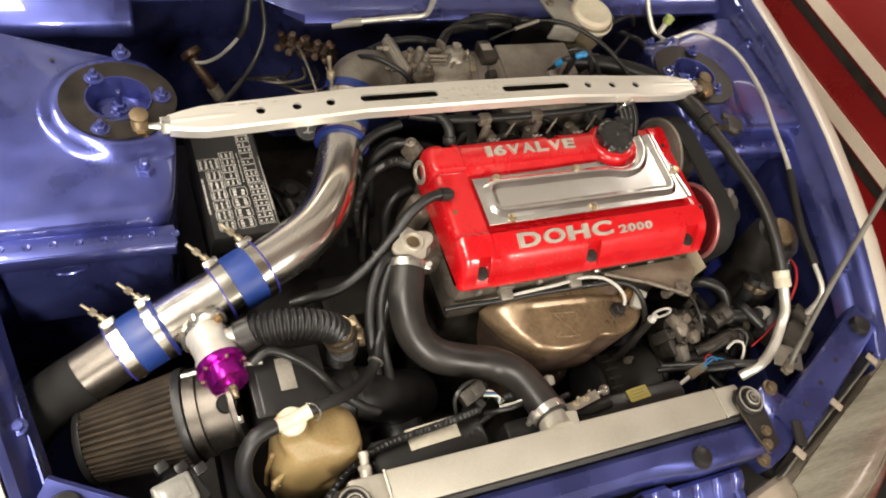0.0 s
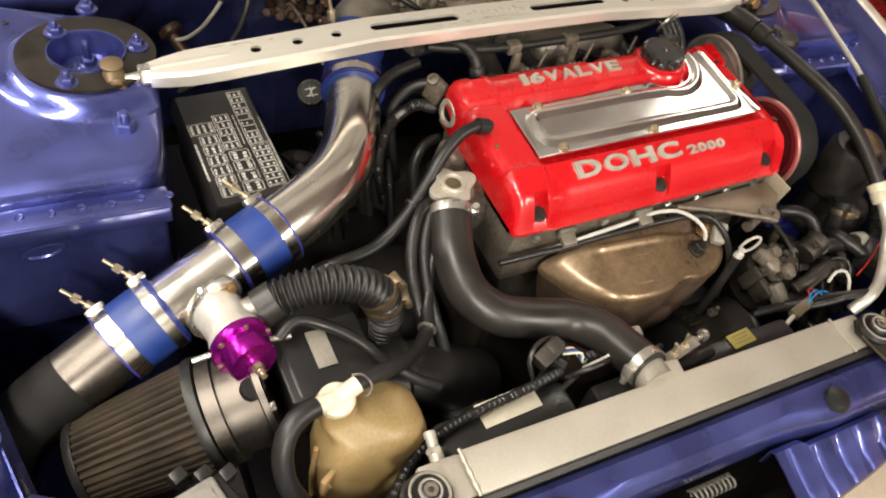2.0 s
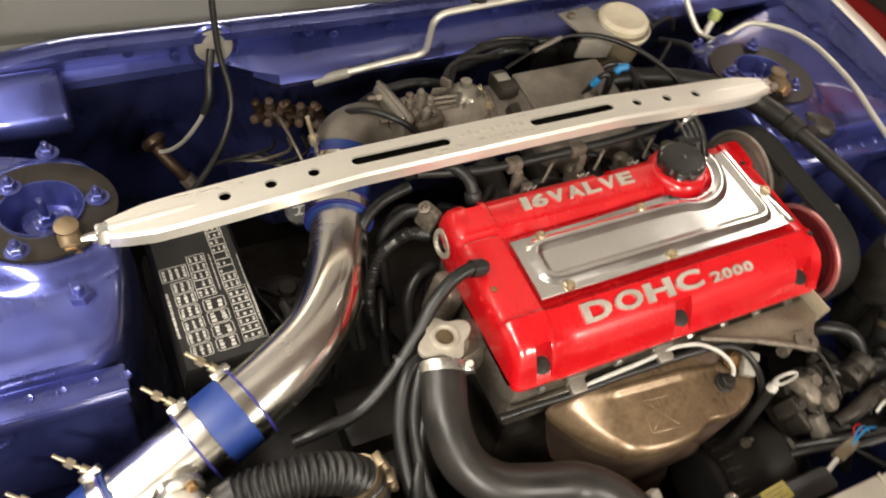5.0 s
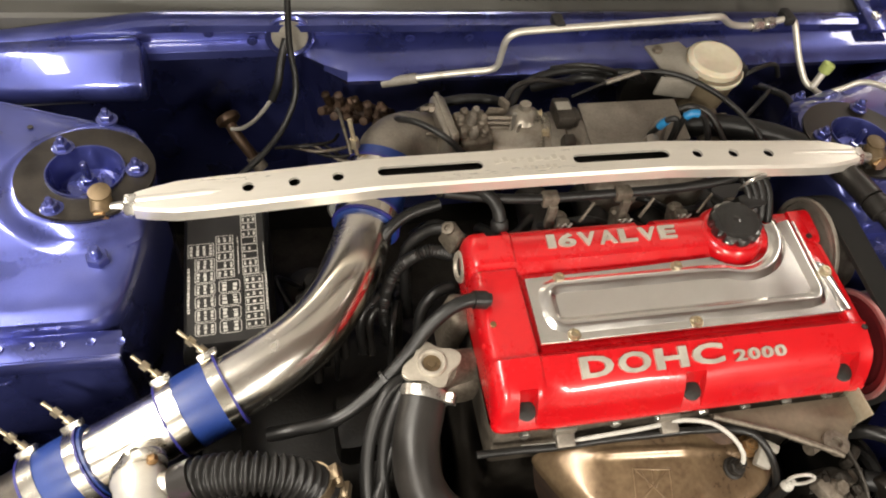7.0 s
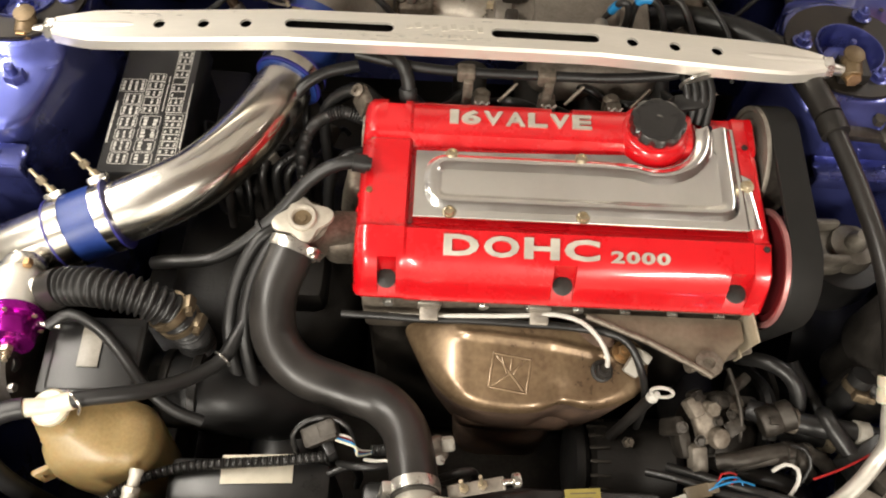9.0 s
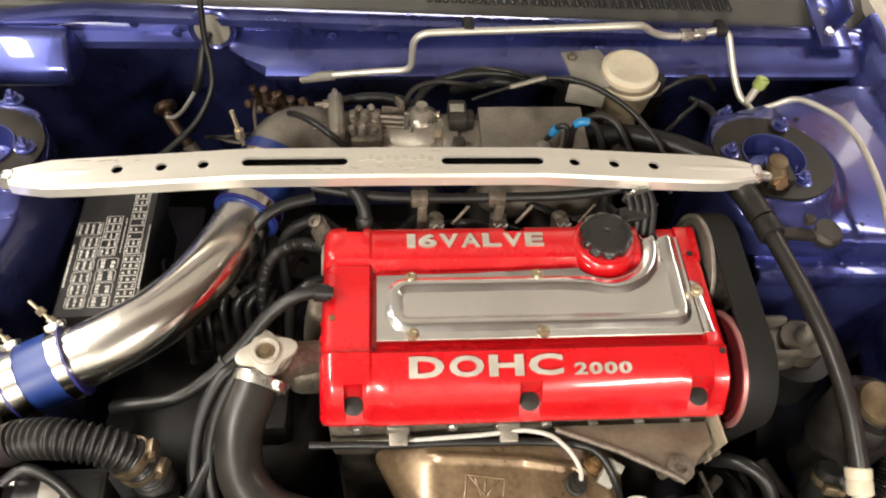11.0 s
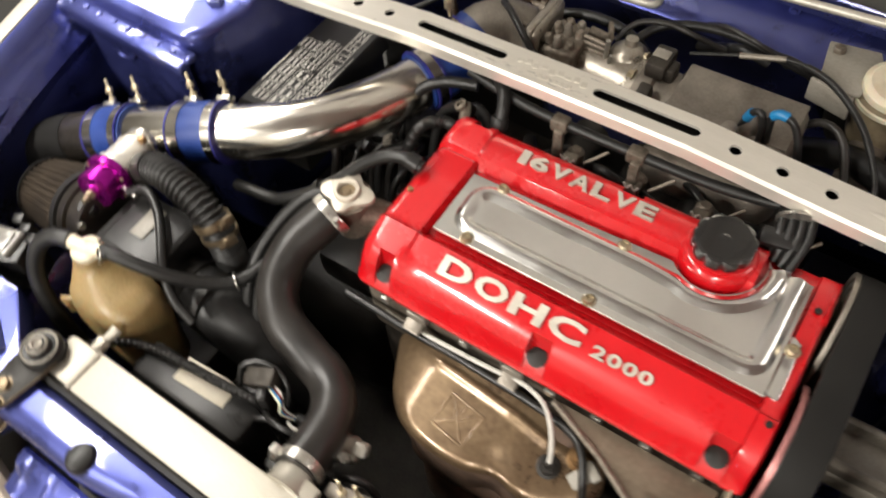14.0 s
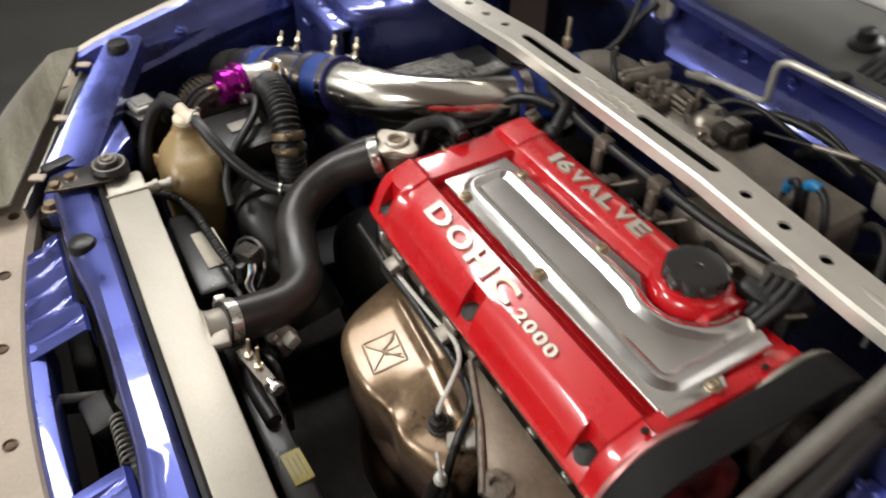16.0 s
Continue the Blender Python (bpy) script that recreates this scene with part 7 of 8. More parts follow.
for p, way in (((0.350, -0.330, 0.760), (0, -0.3, 1)), ((0.372, -0.352, 0.752), (0.3, -0.5, 1)), ((0.352, -0.372, 0.748), (0, -0.6, 1)), ((0.388, -0.344, 0.750), (0.4, 0, 1)), ((0.336, -0.358, 0.746), (-0.4, -0.3, 1))):
    part("screw", cat(nut(p, way, 0.0045, 0.0045), lathe([(0.0062, 0), (0.0062, 0.0010), (0.005, 0.0013)], p, way, 14)), DARK_CAST, pump)
part("bracket_strap", sweep(curve([(0.384, -0.300, 0.772), (0.392, -0.322, 0.764), (0.398, -0.345, 0.752), (0.400, -0.368, 0.735)], 0.006), 0.0024, 8), DARK_CAST, pump, "thin bent strap")
part("elbow", cat(pipe([(0.392, -0.392, 0.728), (0.412, -0.388, 0.740), (0.436, -0.384, 0.742), (0.458, -0.386, 0.738), (0.474, -0.396, 0.722)], 0.0078, 14), lathe([(0.0090, 0), (0.0108, 0.001), (0.0108, 0.006), (0.0090, 0.007)], (0.450, -0.385, 0.744), (1, -0.1, -0.2), 18)), DARK_CAST, pump, "dull bent metal pipe")
part("barrel", cat(lathe([(0.0150, 0), (0.0165, 0.002), (0.0165, 0.018), (0.0150, 0.020), (0.0165, 0.022), (0.0165, 0.034), (0.011, 0.037)], (0.420, -0.350, 0.744), (0.85, 0.25, 0.25), 24), box((0.428, -0.352, 0.762), (0.010, 0.008, 0.006), bevel=0.001)), DARK_CAST, pump, "grimy banded hose end")


# ---- intake side, behind the bar ----
plenum = thing("intake_plenum", "dusty grey cast intake plenum with throttle body", "intake plenum", (0.2, 0.10, 0.78))
part("chamber", cat(box((0.2395, 0.108, 0.845), (0.145, 0.085, 0.085), pose(0, 0, 0, 6, 0, 0), bevel=0.014, seg=4), box((0.2395, 0.110, 0.8865), (0.135, 0.070, 0.006), pose(0, 0, 0, 6, 0, 0), bevel=0.003)), GREY_CAST, plenum, "grey cast plenum chamber")
part("chamber_foot", box((0.245, 0.045, 0.83), (0.155, 0.05, 0.05), pose(0, 0, 0, -15, 0, 0), bevel=0.015, seg=3), GREY_CAST, plenum)
part("throttle_body", sweep([(-0.008, 0.130, 0.847), (0.062, 0.124, 0.847)], 0.033, 32), CAST, plenum, "grimy throttle body")
part("throttle_cone", lathe([(0.0330, -0.010), (0.0335, 0.012), (0.0365, 0.030), (0.0385, 0.048), (0.0390, 0.056), (0.0425, 0.058), (0.0425, 0.066), (0.036, 0.068)], (0.062, 0.124, 0.847), (1, -0.1, 0), 40, cap=False), THROTTLE, plenum, "bright bare throttle outlet")
part("throttle_dome", lathe([(0.026, -0.02), (0.025, -0.006), (0.021, 0.004), (0.013, 0.010), (0.008, 0.012), (0.0075, 0.020), (0.0, 0.021)], (0.100, 0.136, 0.882), (0, 0.1, 1), 28), THROTTLE, plenum, "domed bright casting")
part("throttle_flange", cat(box((-0.007, 0.120, 0.866), (0.020, 0.086, 0.080), pose(0, 0, 0, -6, 0, 4), bevel=0.008, seg=3), box((-0.007, 0.120, 0.866), (0.008, 0.090, 0.084), pose(0, 0, 0, -6, 0, 4), bevel=0.004)), THROTTLE, plenum, "rounded throttle flange")
for y, z in ((0.088, 0.862), (0.098, 0.898), (0.142, 0.898)):
    part("flange_nut", cat(nut((-0.016, y, z), (-1, 0, 0), 0.0062, 0.008), rod((-0.020, y, z), (-0.034, y, z), 0.0032, 10)), CAST, plenum)
part("valve_block", cat(box((0.029, 0.116, 0.876), (0.042, 0.056, 0.030), pose(0, 0, 0, 4, 0, 3), bevel=0.005, seg=3), box((0.024, 0.098, 0.866), (0.050, 0.020, 0.026), bevel=0.005, seg=3)), CAST, plenum, "grimy throttle valve block")
for k, (x, y, h) in enumerate(((0.014, 0.100, 0.014), (0.026, 0.098, 0.018), (0.039, 0.101, 0.012), (0.015, 0.122, 0.016), (0.028, 0.120, 0.020), (0.041, 0.122, 0.015), (0.022, 0.138, 0.012), (0.036, 0.138, 0.014))):
    part("valve_knob", lathe([(0.0056, -0.004), (0.0060, h * 0.4), (0.0048, h * 0.5), (0.0052, h * 0.8), (0.0034, h), (0, h)], (x, y, 0.887), (0.12 * (k % 3 - 1), -0.15, 1), 16), GREY_CAST if k % 3 == 1 else CAST, plenum)
part("idle_valve", cat(rod((-0.004, 0.083, 0.864), (0.050, 0.081, 0.862), 0.0135, 20), lathe([(0.0142, 0), (0.0150, 0.002), (0.0150, 0.008), (0.0142, 0.010)], (0.010, 0.0825, 0.8635), (1, -0.03, -0.03), 22)), CAST, plenum, "grimy cast idle valve")
part("idle_port", lathe([(0.0105, -0.010), (0.0108, 0.008), (0.0098, 0.010), (0.0078, 0.010), (0.0074, 0.002)], (0.037, 0.074, 0.866), (0.1, -1, 0.65), 24, cap=False), THROTTLE, plenum, "open bright port")
part("port_bore", lathe([(0.0076, 0.0), (0.0, 0.0)], (0.037, 0.0725, 0.867), (0.1, -1, 0.65), 20), DARK, plenum)
for z in (0.880, 0.888, 0.896):
    part("linkage_rod", rod((0.048, 0.122, z), (0.082, 0.118, z + 0.001), 0.0026), CAST, plenum)
part("linkage_post", cat(rod((0.079, 0.116, 0.872), (0.080, 0.116, 0.906), 0.0028, 10), rod((0.084, 0.112, 0.868), (0.088, 0.110, 0.892), 0.0022, 10)), STEEL, plenum)
part("linkage_lever", cat(box((0.062, 0.136, 0.890), (0.030, 0.004, 0.020), pose(0, 0, 0, 10, 15, 12), bevel=0.0015), box((0.072, 0.140, 0.902), (0.006, 0.016, 0.012), pose(0, 0, 0, 0, 0, 30), bevel=0.0015)), CAST, plenum)
for a in (20, 65, 115, 160):
    part("flange_bolt", cat(nut((0.122, 0.119 - 0.040 * math.cos(radians(a)), 0.847 + 0.040 * math.sin(radians(a))), (-1, 0.1, 0), 0.0056, 0.007), lathe([(0.0075, 0), (0.0075, 0.0014)], (0.123, 0.119 - 0.040 * math.cos(radians(a)), 0.847 + 0.040 * math.sin(radians(a))), (-1, 0.1, 0), 14)), BRASS, plenum)
part("chamber_neck", lathe([(0.043, 0.0), (0.044, 0.004), (0.044, 0.018), (0.040, 0.022), (0.040, 0.052)], (0.128, 0.117, 0.847), (1, -0.1, 0), 36, cap=False), GREY_CAST, plenum)
part("strap", cat(box((0.144, 0.090, 0.866), (0.015, 0.016, 0.060), pose(0, 0, 0, 22, 0, 0), bevel=0.003), box((0.144, 0.120, 0.899), (0.024, 0.040, 0.020), bevel=0.004), box((0.158, 0.118, 0.892), (0.014, 0.022, 0.022), bevel=0.004)), DARK_CAST, plenum, "dark sensor and strap on the throttle")
part("sensor_label", box((0.143, 0.122, 0.9100), (0.018, 0.014, 0.0014), bevel=0.0003), DUST, plenum, "pale blank label")
part("inlet_elbow", sweep(curve([(-0.093, 0.075, 0.850), (-0.080, 0.104, 0.864), (-0.055, 0.126, 0.862), (-0.022, 0.132, 0.853), (0.012, 0.129, 0.848)]), 0.0355, 30), GREY_CAST, plenum, "grey cast inlet elbow")
part("cast_lug", lathe([(0.009, 0), (0.010, 0.004), (0.008, 0.012), (0.004, 0.014)], (0.246, 0.068, 0.888), (0, -0.3, 1), 18), PALE_CAST, plenum)
for k in range(4):
    x = 0.10 + 0.075 * k
    part("runner", pipe([(x, 0.06, 0.82), (x, 0.02, 0.81), (x, -0.02, 0.80), (x, -0.05, 0.79)], 0.021, 16), DARK, plenum, "dark cast intake runner")
    rail_inj = part("injector", cat(lathe([(0.009, 0), (0.010, 0.006), (0.010, 0.02), (0.006, 0.024)], (x + 0.012, -0.016, 0.838), (0, 0.25, 1), 18), box((x + 0.012, -0.026, 0.857), (0.018, 0.014, 0.014), bevel=0.003)), CAST, plenum)
    part("clip_wire", pipe([(x + 0.004, -0.033, 0.868), (x + 0.008, -0.033, 0.862), (x + 0.012, -0.033, 0.868), (x + 0.016, -0.033, 0.862), (x + 0.020, -0.033, 0.868)], 0.0013, 6, 0.002), PRINT, rail_inj)
    part("stay", rod((x + 0.030, -0.030, 0.866), (x + 0.050, -0.014, 0.880), 0.0020), CAST, rail_inj)
rail = thing("fuel_hose", "black rubber hose held in metal clips behind the valve cover", "hose", (0.18, -0.013, 0.86))
part("tube", pipe([(-0.03, -0.005, 0.905), (0.01, -0.010, 0.900), (0.05, -0.013, 0.896), (0.10, -0.014, 0.894), (0.18, -0.014, 0.894), (0.26, -0.013, 0.895), (0.32, -0.008, 0.899), (0.36, 0.004, 0.902)], 0.0058, 12), RUBBER, rail)
for x in (0.092, 0.181):
    part("clip", cat(box((x, -0.015, 0.894), (0.020, 0.016, 0.016), bevel=0.003), box((x + 0.003, -0.024, 0.874), (0.011, 0.008, 0.036), bevel=0.002)), CAST, rail, "brown metal hose clip")
single("pcv_hose", cat(pipe([(0.030, -0.040, 0.880), (0.028, -0.028, 0.897), (0.018, -0.012, 0.905), (-0.004, 0.004, 0.900), (-0.03, 0.02, 0.88)], 0.0075, 14), lathe([(0.0085, 0), (0.010, 0.002), (0.010, 0.012), (0.0085, 0.014)], (0.030, -0.042, 0.876), (-0.1, 0.5, 1), 20)), RUBBER, "short black breather hose with a clamp", "hose")
leads = thing("plug_leads", "bundle of thick black ignition leads tied together", "leads", (0.36, -0.04, 0.85))
for k in range(4):
    part("lead", pipe([(0.335 + 0.008 * k, -0.045 - 0.004 * k, 0.870), (0.336 + 0.009 * k, -0.030, 0.892), (0.330 + 0.009 * k, -0.008, 0.903), (0.322 + 0.009 * k, 0.016, 0.895), (0.31, 0.04, 0.87)], 0.0045, 10), RUBBER if k % 2 else PLASTIC, leads)
part("tie", lathe([(0.017, 0), (0.019, 0), (0.019, 0.003), (0.017, 0.003)], (0.346, -0.018, 0.899), (-0.3, 1, 0.3), 20), STEEL, leads)
part("boot", box((0.343, -0.033, 0.882), (0.045, 0.02, 0.02), pose(0, 0, 0, 20, 0, 10), bevel=0.005), PLASTIC, leads)
taped = thing("vacuum_loop", "small black hose loop with light blue tape bands", "hose", (0.262, 0.055, 0.89))
long_run = curve([(0.284, 0.080, 0.880), (0.281, 0.074, 0.915), (0.283, 0.071, 0.930), (0.293, 0.070, 0.934), (0.306, 0.068, 0.926), (0.318, 0.062, 0.900), (0.325, 0.055, 0.860)], 0.003)
short_run = curve([(0.252, 0.088, 0.880), (0.258, 0.079, 0.908), (0.263, 0.075, 0.921), (0.271, 0.072, 0.924), (0.276, 0.073, 0.905), (0.277, 0.076, 0.870)], 0.003)
for line, a, b in ((long_run, 15, 21), (short_run, 9, 14)):
    part("tube", sweep(line, 0.0040, 12), RUBBER, taped)
    part("tape", sweep(line[a:b], 0.0052, 12), SKY_BLUE, taped, "light blue tape")
part("cone", lathe([(0.012, 0.0), (0.008, 0.02), (0.003, 0.03)], (0.262, 0.086, 0.882), (0, 0, 1), 18), PALE_CAST, taped)
random.seed(21)
for k in range(9):
    x = -0.06 + 0.045 * k
    single("engine_hose", pipe([(x, 0.02 + random.uniform(-0.02, 0.02), 0.80 + random.uniform(-0.02, 0.03)), (x + 0.03, random.uniform(-0.02, 0.03), 0.83 + random.uniform(-0.02, 0.02)), (x + 0.07, random.uniform(-0.03, 0.02), 0.82), (x + 0.10, random.uniform(-0.03, 0.0), 0.78)], random.uniform(0.004, 0.009), 10), RUBBER if k % 2 else PLASTIC, "black rubber hose behind the cylinder head", "hose", group="rear hoses")
for k, pts in enumerate(([(-0.02, -0.02, 0.86), (-0.045, -0.012, 0.85), (-0.07, -0.015, 0.82), (-0.072, -0.03, 0.78), (-0.068, -0.05, 0.73)], [(-0.02, -0.035, 0.83), (-0.05, -0.035, 0.84), (-0.085, -0.04, 0.815), (-0.10, -0.055, 0.77), (-0.095, -0.08, 0.72)],
                         [(-0.02, -0.06, 0.80), (-0.04, -0.065, 0.80), (-0.06, -0.08, 0.78), (-0.065, -0.11, 0.74)], [(-0.03, 0.01, 0.87), (-0.07, 0.00, 0.865), (-0.10, -0.02, 0.85), (-0.12, -0.05, 0.80)])):
    single("engine_hose", pipe(pts, (lambda s, d: 0.0075 + 0.0008 * math.sin(d * 1900)) if k == 1 else 0.007, 12, 0.0015 if k == 1 else 0.008), PLASTIC if k == 1 else RUBBER, "black hose beside the cylinder head", "hose", group="rear hoses")
single("red_thread", pipe([(-0.104, -0.02, 0.76), (-0.105, -0.04, 0.75), (-0.098, -0.052, 0.745), (-0.085, -0.058, 0.744)], 0.0012, 6, 0.004), WIRE_RED, "thin loose red wire", "wire", group="loose wires")
gauge = thing("round_cap", "round cap with a pale ring lying low beside the pipe", "cap", (-0.135, 0.109, 0.735))
part("body", lathe([(0.0185, -0.012), (0.0195, 0.0), (0.018, 0.003), (0.0, 0.003)], (-0.135, 0.109, 0.761), (-0.25, -0.5, 1), 28), PLASTIC, gauge)
part("ring", lathe([(0.0175, 0.002), (0.0190, 0.0035), (0.0180, 0.0048), (0.0168, 0.0035)], (-0.135, 0.109, 0.761), (-0.25, -0.5, 1), 28, cap=False), STEEL, gauge)
part("mark", cat(*[moved(box((0, s * 0.005, 0.0036), (0.016, 0.0012, 0.0006), bevel=0), place((-0.135, 0.109, 0.761), (-0.25, -0.5, 1), a)) for s, a in ((-1, 20), (1, 20), (0, 75), (0, 120))]), PRINT, gauge)
single("vacuum_pump", cat(box((-0.185, -0.02, 0.690), (0.07, 0.11, 0.07), bevel=0.015, seg=3), lathe([(0.030, 0), (0.032, 0.02), (0.026, 0.025), (0.012, 0.027), (0.010, 0.036), (0.0, 0.036)], (-0.185, 0.01, 0.705), (0.1, 0, 1), 24), lathe([(0.014, 0), (0.015, 0.012), (0.008, 0.016), (0.007, 0.03)], (-0.175, -0.055, 0.715), (0, -0.3, 1), 18), rod((-0.215, -0.03, 0.725), (-0.15, -0.02, 0.73), 0.006, 12)), DARK, "dark grimy casting low in the bay", "casting")

for k, pts in enumerate(([(0.020, 0.070, 0.872), (-0.010, 0.078, 0.905), (-0.040, 0.098, 0.914), (-0.062, 0.120, 0.903), (-0.072, 0.150, 0.87)], [(0.075, 0.150, 0.880), (0.090, 0.172, 0.896), (0.120, 0.186, 0.898), (0.155, 0.192, 0.890), (0.19, 0.21, 0.87)],
                         [(0.085, 0.155, 0.868), (0.110, 0.190, 0.885), (0.150, 0.205, 0.893), (0.200, 0.212, 0.892), (0.25, 0.215, 0.88), (0.29, 0.23, 0.86)], [(0.16, 0.225, 0.885), (0.185, 0.205, 0.905), (0.215, 0.198, 0.906), (0.245, 0.205, 0.890), (0.26, 0.23, 0.86)],
                         [(-0.06, 0.165, 0.84), (-0.02, 0.180, 0.862), (0.03, 0.186, 0.872), (0.08, 0.182, 0.868), (0.12, 0.17, 0.85)], [(0.30, 0.14, 0.86), (0.325, 0.135, 0.885), (0.35, 0.12, 0.885), (0.37, 0.09, 0.86)])):
    single("bulkhead_hose", pipe(pts, (0.0042, 0.0035, 0.0055, 0.003, 0.0065, 0.0045)[k], 10), HOSE if k % 2 else RUBBER, "thin dark hose near the firewall", "hose", group="bulkhead hoses")

random.seed(71)
for k in range(12):
    a = Vector((-0.205 + 0.011 * k, -0.10 + random.uniform(0, 0.13), 0.742 + random.uniform(0, 0.030)))
    b = a + Vector((random.uniform(-0.02, 0.03), random.uniform(0.01, 0.05), random.uniform(0.0, 0.018)))
    c = b + Vector((random.uniform(-0.03, 0.03), random.uniform(0.0, 0.05), random.uniform(-0.05, -0.01)))
    single("engine_hose", pipe([tuple(a - Vector((0, 0.02, 0.05))), tuple(a), tuple(b), tuple(c)], random.uniform(0.0028, 0.0075), 10), (RUBBER, PLASTIC, HOSE)[k % 3], "black hose low beside the fuse box", "hose", group="rear hoses")
for k in range(6):
    x, y = -0.19 + 0.024 * k, -0.085 + random.uniform(0, 0.10)
    tilt = pose(0, 0, 0, random.uniform(-25, 25), random.uniform(-25, 25), random.uniform(-80, 80))
    clip = thing("wire_connector", "small grimy wiring connector low in the bay", "connector", (x, y, 0.745), group="low connectors")
    part("shell", cat(box((x, y, 0.756), (0.022, 0.014, 0.014), tilt, bevel=0.003), box((x, y, 0.763), (0.010, 0.008, 0.006), tilt, bevel=0.0015)), (DARK, PLASTIC, GREY_CAST)[k % 3], clip)
    part("tail", pipe([(x, y, 0.755), (x + 0.012, y + 0.014, 0.750), (x + 0.016, y + 0.03, 0.720)], 0.0034, 8), PLASTIC, clip)

# ---- brakes and pipes on the firewall ----
brake = thing("brake_reservoir", "brake master cylinder with a white-capped reservoir", "brake reservoir", (0.375, 0.20, 0.82))
part("body", lathe([(0.032, -0.02), (0.036, 0.0), (0.0385, 0.02), (0.0385, 0.034), (0.042, 0.037), (0.042, 0.043), (0.036, 0.046)], (0.377, 0.196, 0.862), (0, -0.06, 1), 36), GRIME, brake, "brown grimy reservoir body")
part("cap", lathe([(0.0365, 0.0), (0.0375, 0.002), (0.0375, 0.009), (0.0345, 0.012), (0.031, 0.0132), (0.029, 0.0125), (0.0, 0.0125)], (0.377, 0.193, 0.906), (0, -0.06, 1), 40), IVORY, brake, "off-white screw cap")
part("bracket", cat(prism([(0.292, 0.235), (0.345, 0.242), (0.352, 0.225), (0.345, 0.165), (0.322, 0.160), (0.300, 0.175)], 0.905, 0.909, bevel=0.001), box((0.318, 0.168, 0.89), (0.05, 0.005, 0.035), pose(0, 0, 0, 12, 0, -14), bevel=0.002)), DUST, brake, "grey bent bracket")
part("bracket_bolt", nut((0.305, 0.222, 0.909), (0, 0, 1), 0.007, 0.006), CAST, brake)
part("cylinder", cat(sweep([(0.377, 0.12, 0.835), (0.377, 0.26, 0.840)], 0.020, 24), nut((0.40, 0.16, 0.835), (1, 0, 0), 0.009, 0.012)), CAST, brake)
part("booster", lathe([(0.03, 0.0), (0.075, 0.02), (0.085, 0.03), (0.085, 0.045)], (0.40, 0.262, 0.775), (0, 1, 0), 44), DARK, brake, "black brake servo drum")
part("cap_collar", lathe([(0.0392, 0.0), (0.0432, 0.001), (0.0436, 0.006), (0.0400, 0.0075)], (0.377, 0.1935, 0.898), (0, -0.06, 1), 40), IVORY, brake, "off-white collar below the cap")
part("sensor_clip", box((0.420, 0.188, 0.892), (0.012, 0.018, 0.03), bevel=0.003), PLASTIC, brake)
cable = single("throttle_cable", pipe([(0.165, 0.150, 0.899), (0.21, 0.166, 0.904), (0.262, 0.176, 0.913), (0.31, 0.160, 0.918), (0.355, 0.125, 0.912), (0.385, 0.085, 0.90), (0.40, 0.055, 0.885), (0.41, 0.03, 0.85)], lambda s, d: 0.0020 if s < 0.36 else 0.0038 if s < 0.72 else 0.0030, 12), RUBBER, "black sheathed throttle cable", "cable")
single("cable_ferrule", rod((0.215, 0.167, 0.905), (0.262, 0.176, 0.913), 0.0034), PALE_CAST, "yellowed metal cable ferrule", "ferrule")
valve = thing("brake_valve", "brown brass brake proportioning valve block with unions", "valve block", (-0.09, 0.29, 0.73))
VT = Matrix.Translation((-0.093, 0.284, 0.776)) @ Matrix.Rotation(radians(-24), 4, "Z")
part("block", moved(box((0, 0.008, -0.010), (0.100, 0.026, 0.020), bevel=0.007, seg=3), VT), BURNT, valve)
for k in range(7):
    for row in (0, 1):
        x, lift = -0.044 + 0.0146 * k, 0.004 * ((k + row) % 2)
        way = (0.22 * (k % 3 - 1), -0.85 if row else -0.25, 0.5 if row else 0.9)
        part("union", moved(cat(nut((x, -0.004 - 0.006 * row, lift - 0.010 * row), way, 0.0072, 0.012), lathe([(0.0052, 0.010), (0.0052, 0.017), (0.0062, 0.0175), (0.0062, 0.023), (0.003, 0.025)], (x, -0.004 - 0.006 * row, lift - 0.010 * row), way, 14)), VT), (BROWN, BURNT, BURNT)[(k + row) % 3], valve)
for k in range(5):
    single("brake_line", pipe([(-0.128 + 0.02 * k, 0.255, 0.755), (-0.14 + 0.025 * k, 0.225, 0.77 - 0.01 * k), (-0.18 + 0.02 * k, 0.215, 0.775 - 0.012 * k), (-0.21 + 0.015 * k, 0.24, 0.75), (-0.22 + 0.01 * k, 0.29, 0.70)], 0.0024, 8), CAST if k % 2 else DARK, "thin bent metal brake line", "brake line", group="brake lines")
PIPE = [(-0.060, 0.266, 0.838), (-0.02, 0.256, 0.852), (0.050, 0.247, 0.866), (0.078, 0.243, 0.871), (0.089, 0.241, 0.880), (0.091, 0.238, 0.905), (0.094, 0.236, 0.926), (0.106, 0.236, 0.936), (0.130, 0.237, 0.938), (0.22, 0.240, 0.940), (0.32, 0.244, 0.942), (0.385, 0.246, 0.944), (0.402, 0.250, 0.940), (0.420, 0.256, 0.926), (0.440, 0.260, 0.918), (0.475, 0.264, 0.915), (0.515, 0.268, 0.921), (0.530, 0.266, 0.918), (0.536, 0.258, 0.905), (0.545, 0.235, 0.875), (0.556, 0.212, 0.851), (0.568, 0.200, 0.846)]
ac = thing("air_conditioning_pipe", "bare alloy air conditioning pipe along the firewall", "pipe", (0.24, 0.25, 0.83))
part("tube", pipe(PIPE, 0.0048, 12, 0.005), PALE_PIPE, ac)
part("end_sleeve", sweep([(-0.064, 0.268, 0.836), (-0.018, 0.256, 0.852)], 0.0072, 16), DUST, ac, "grey end sleeve")
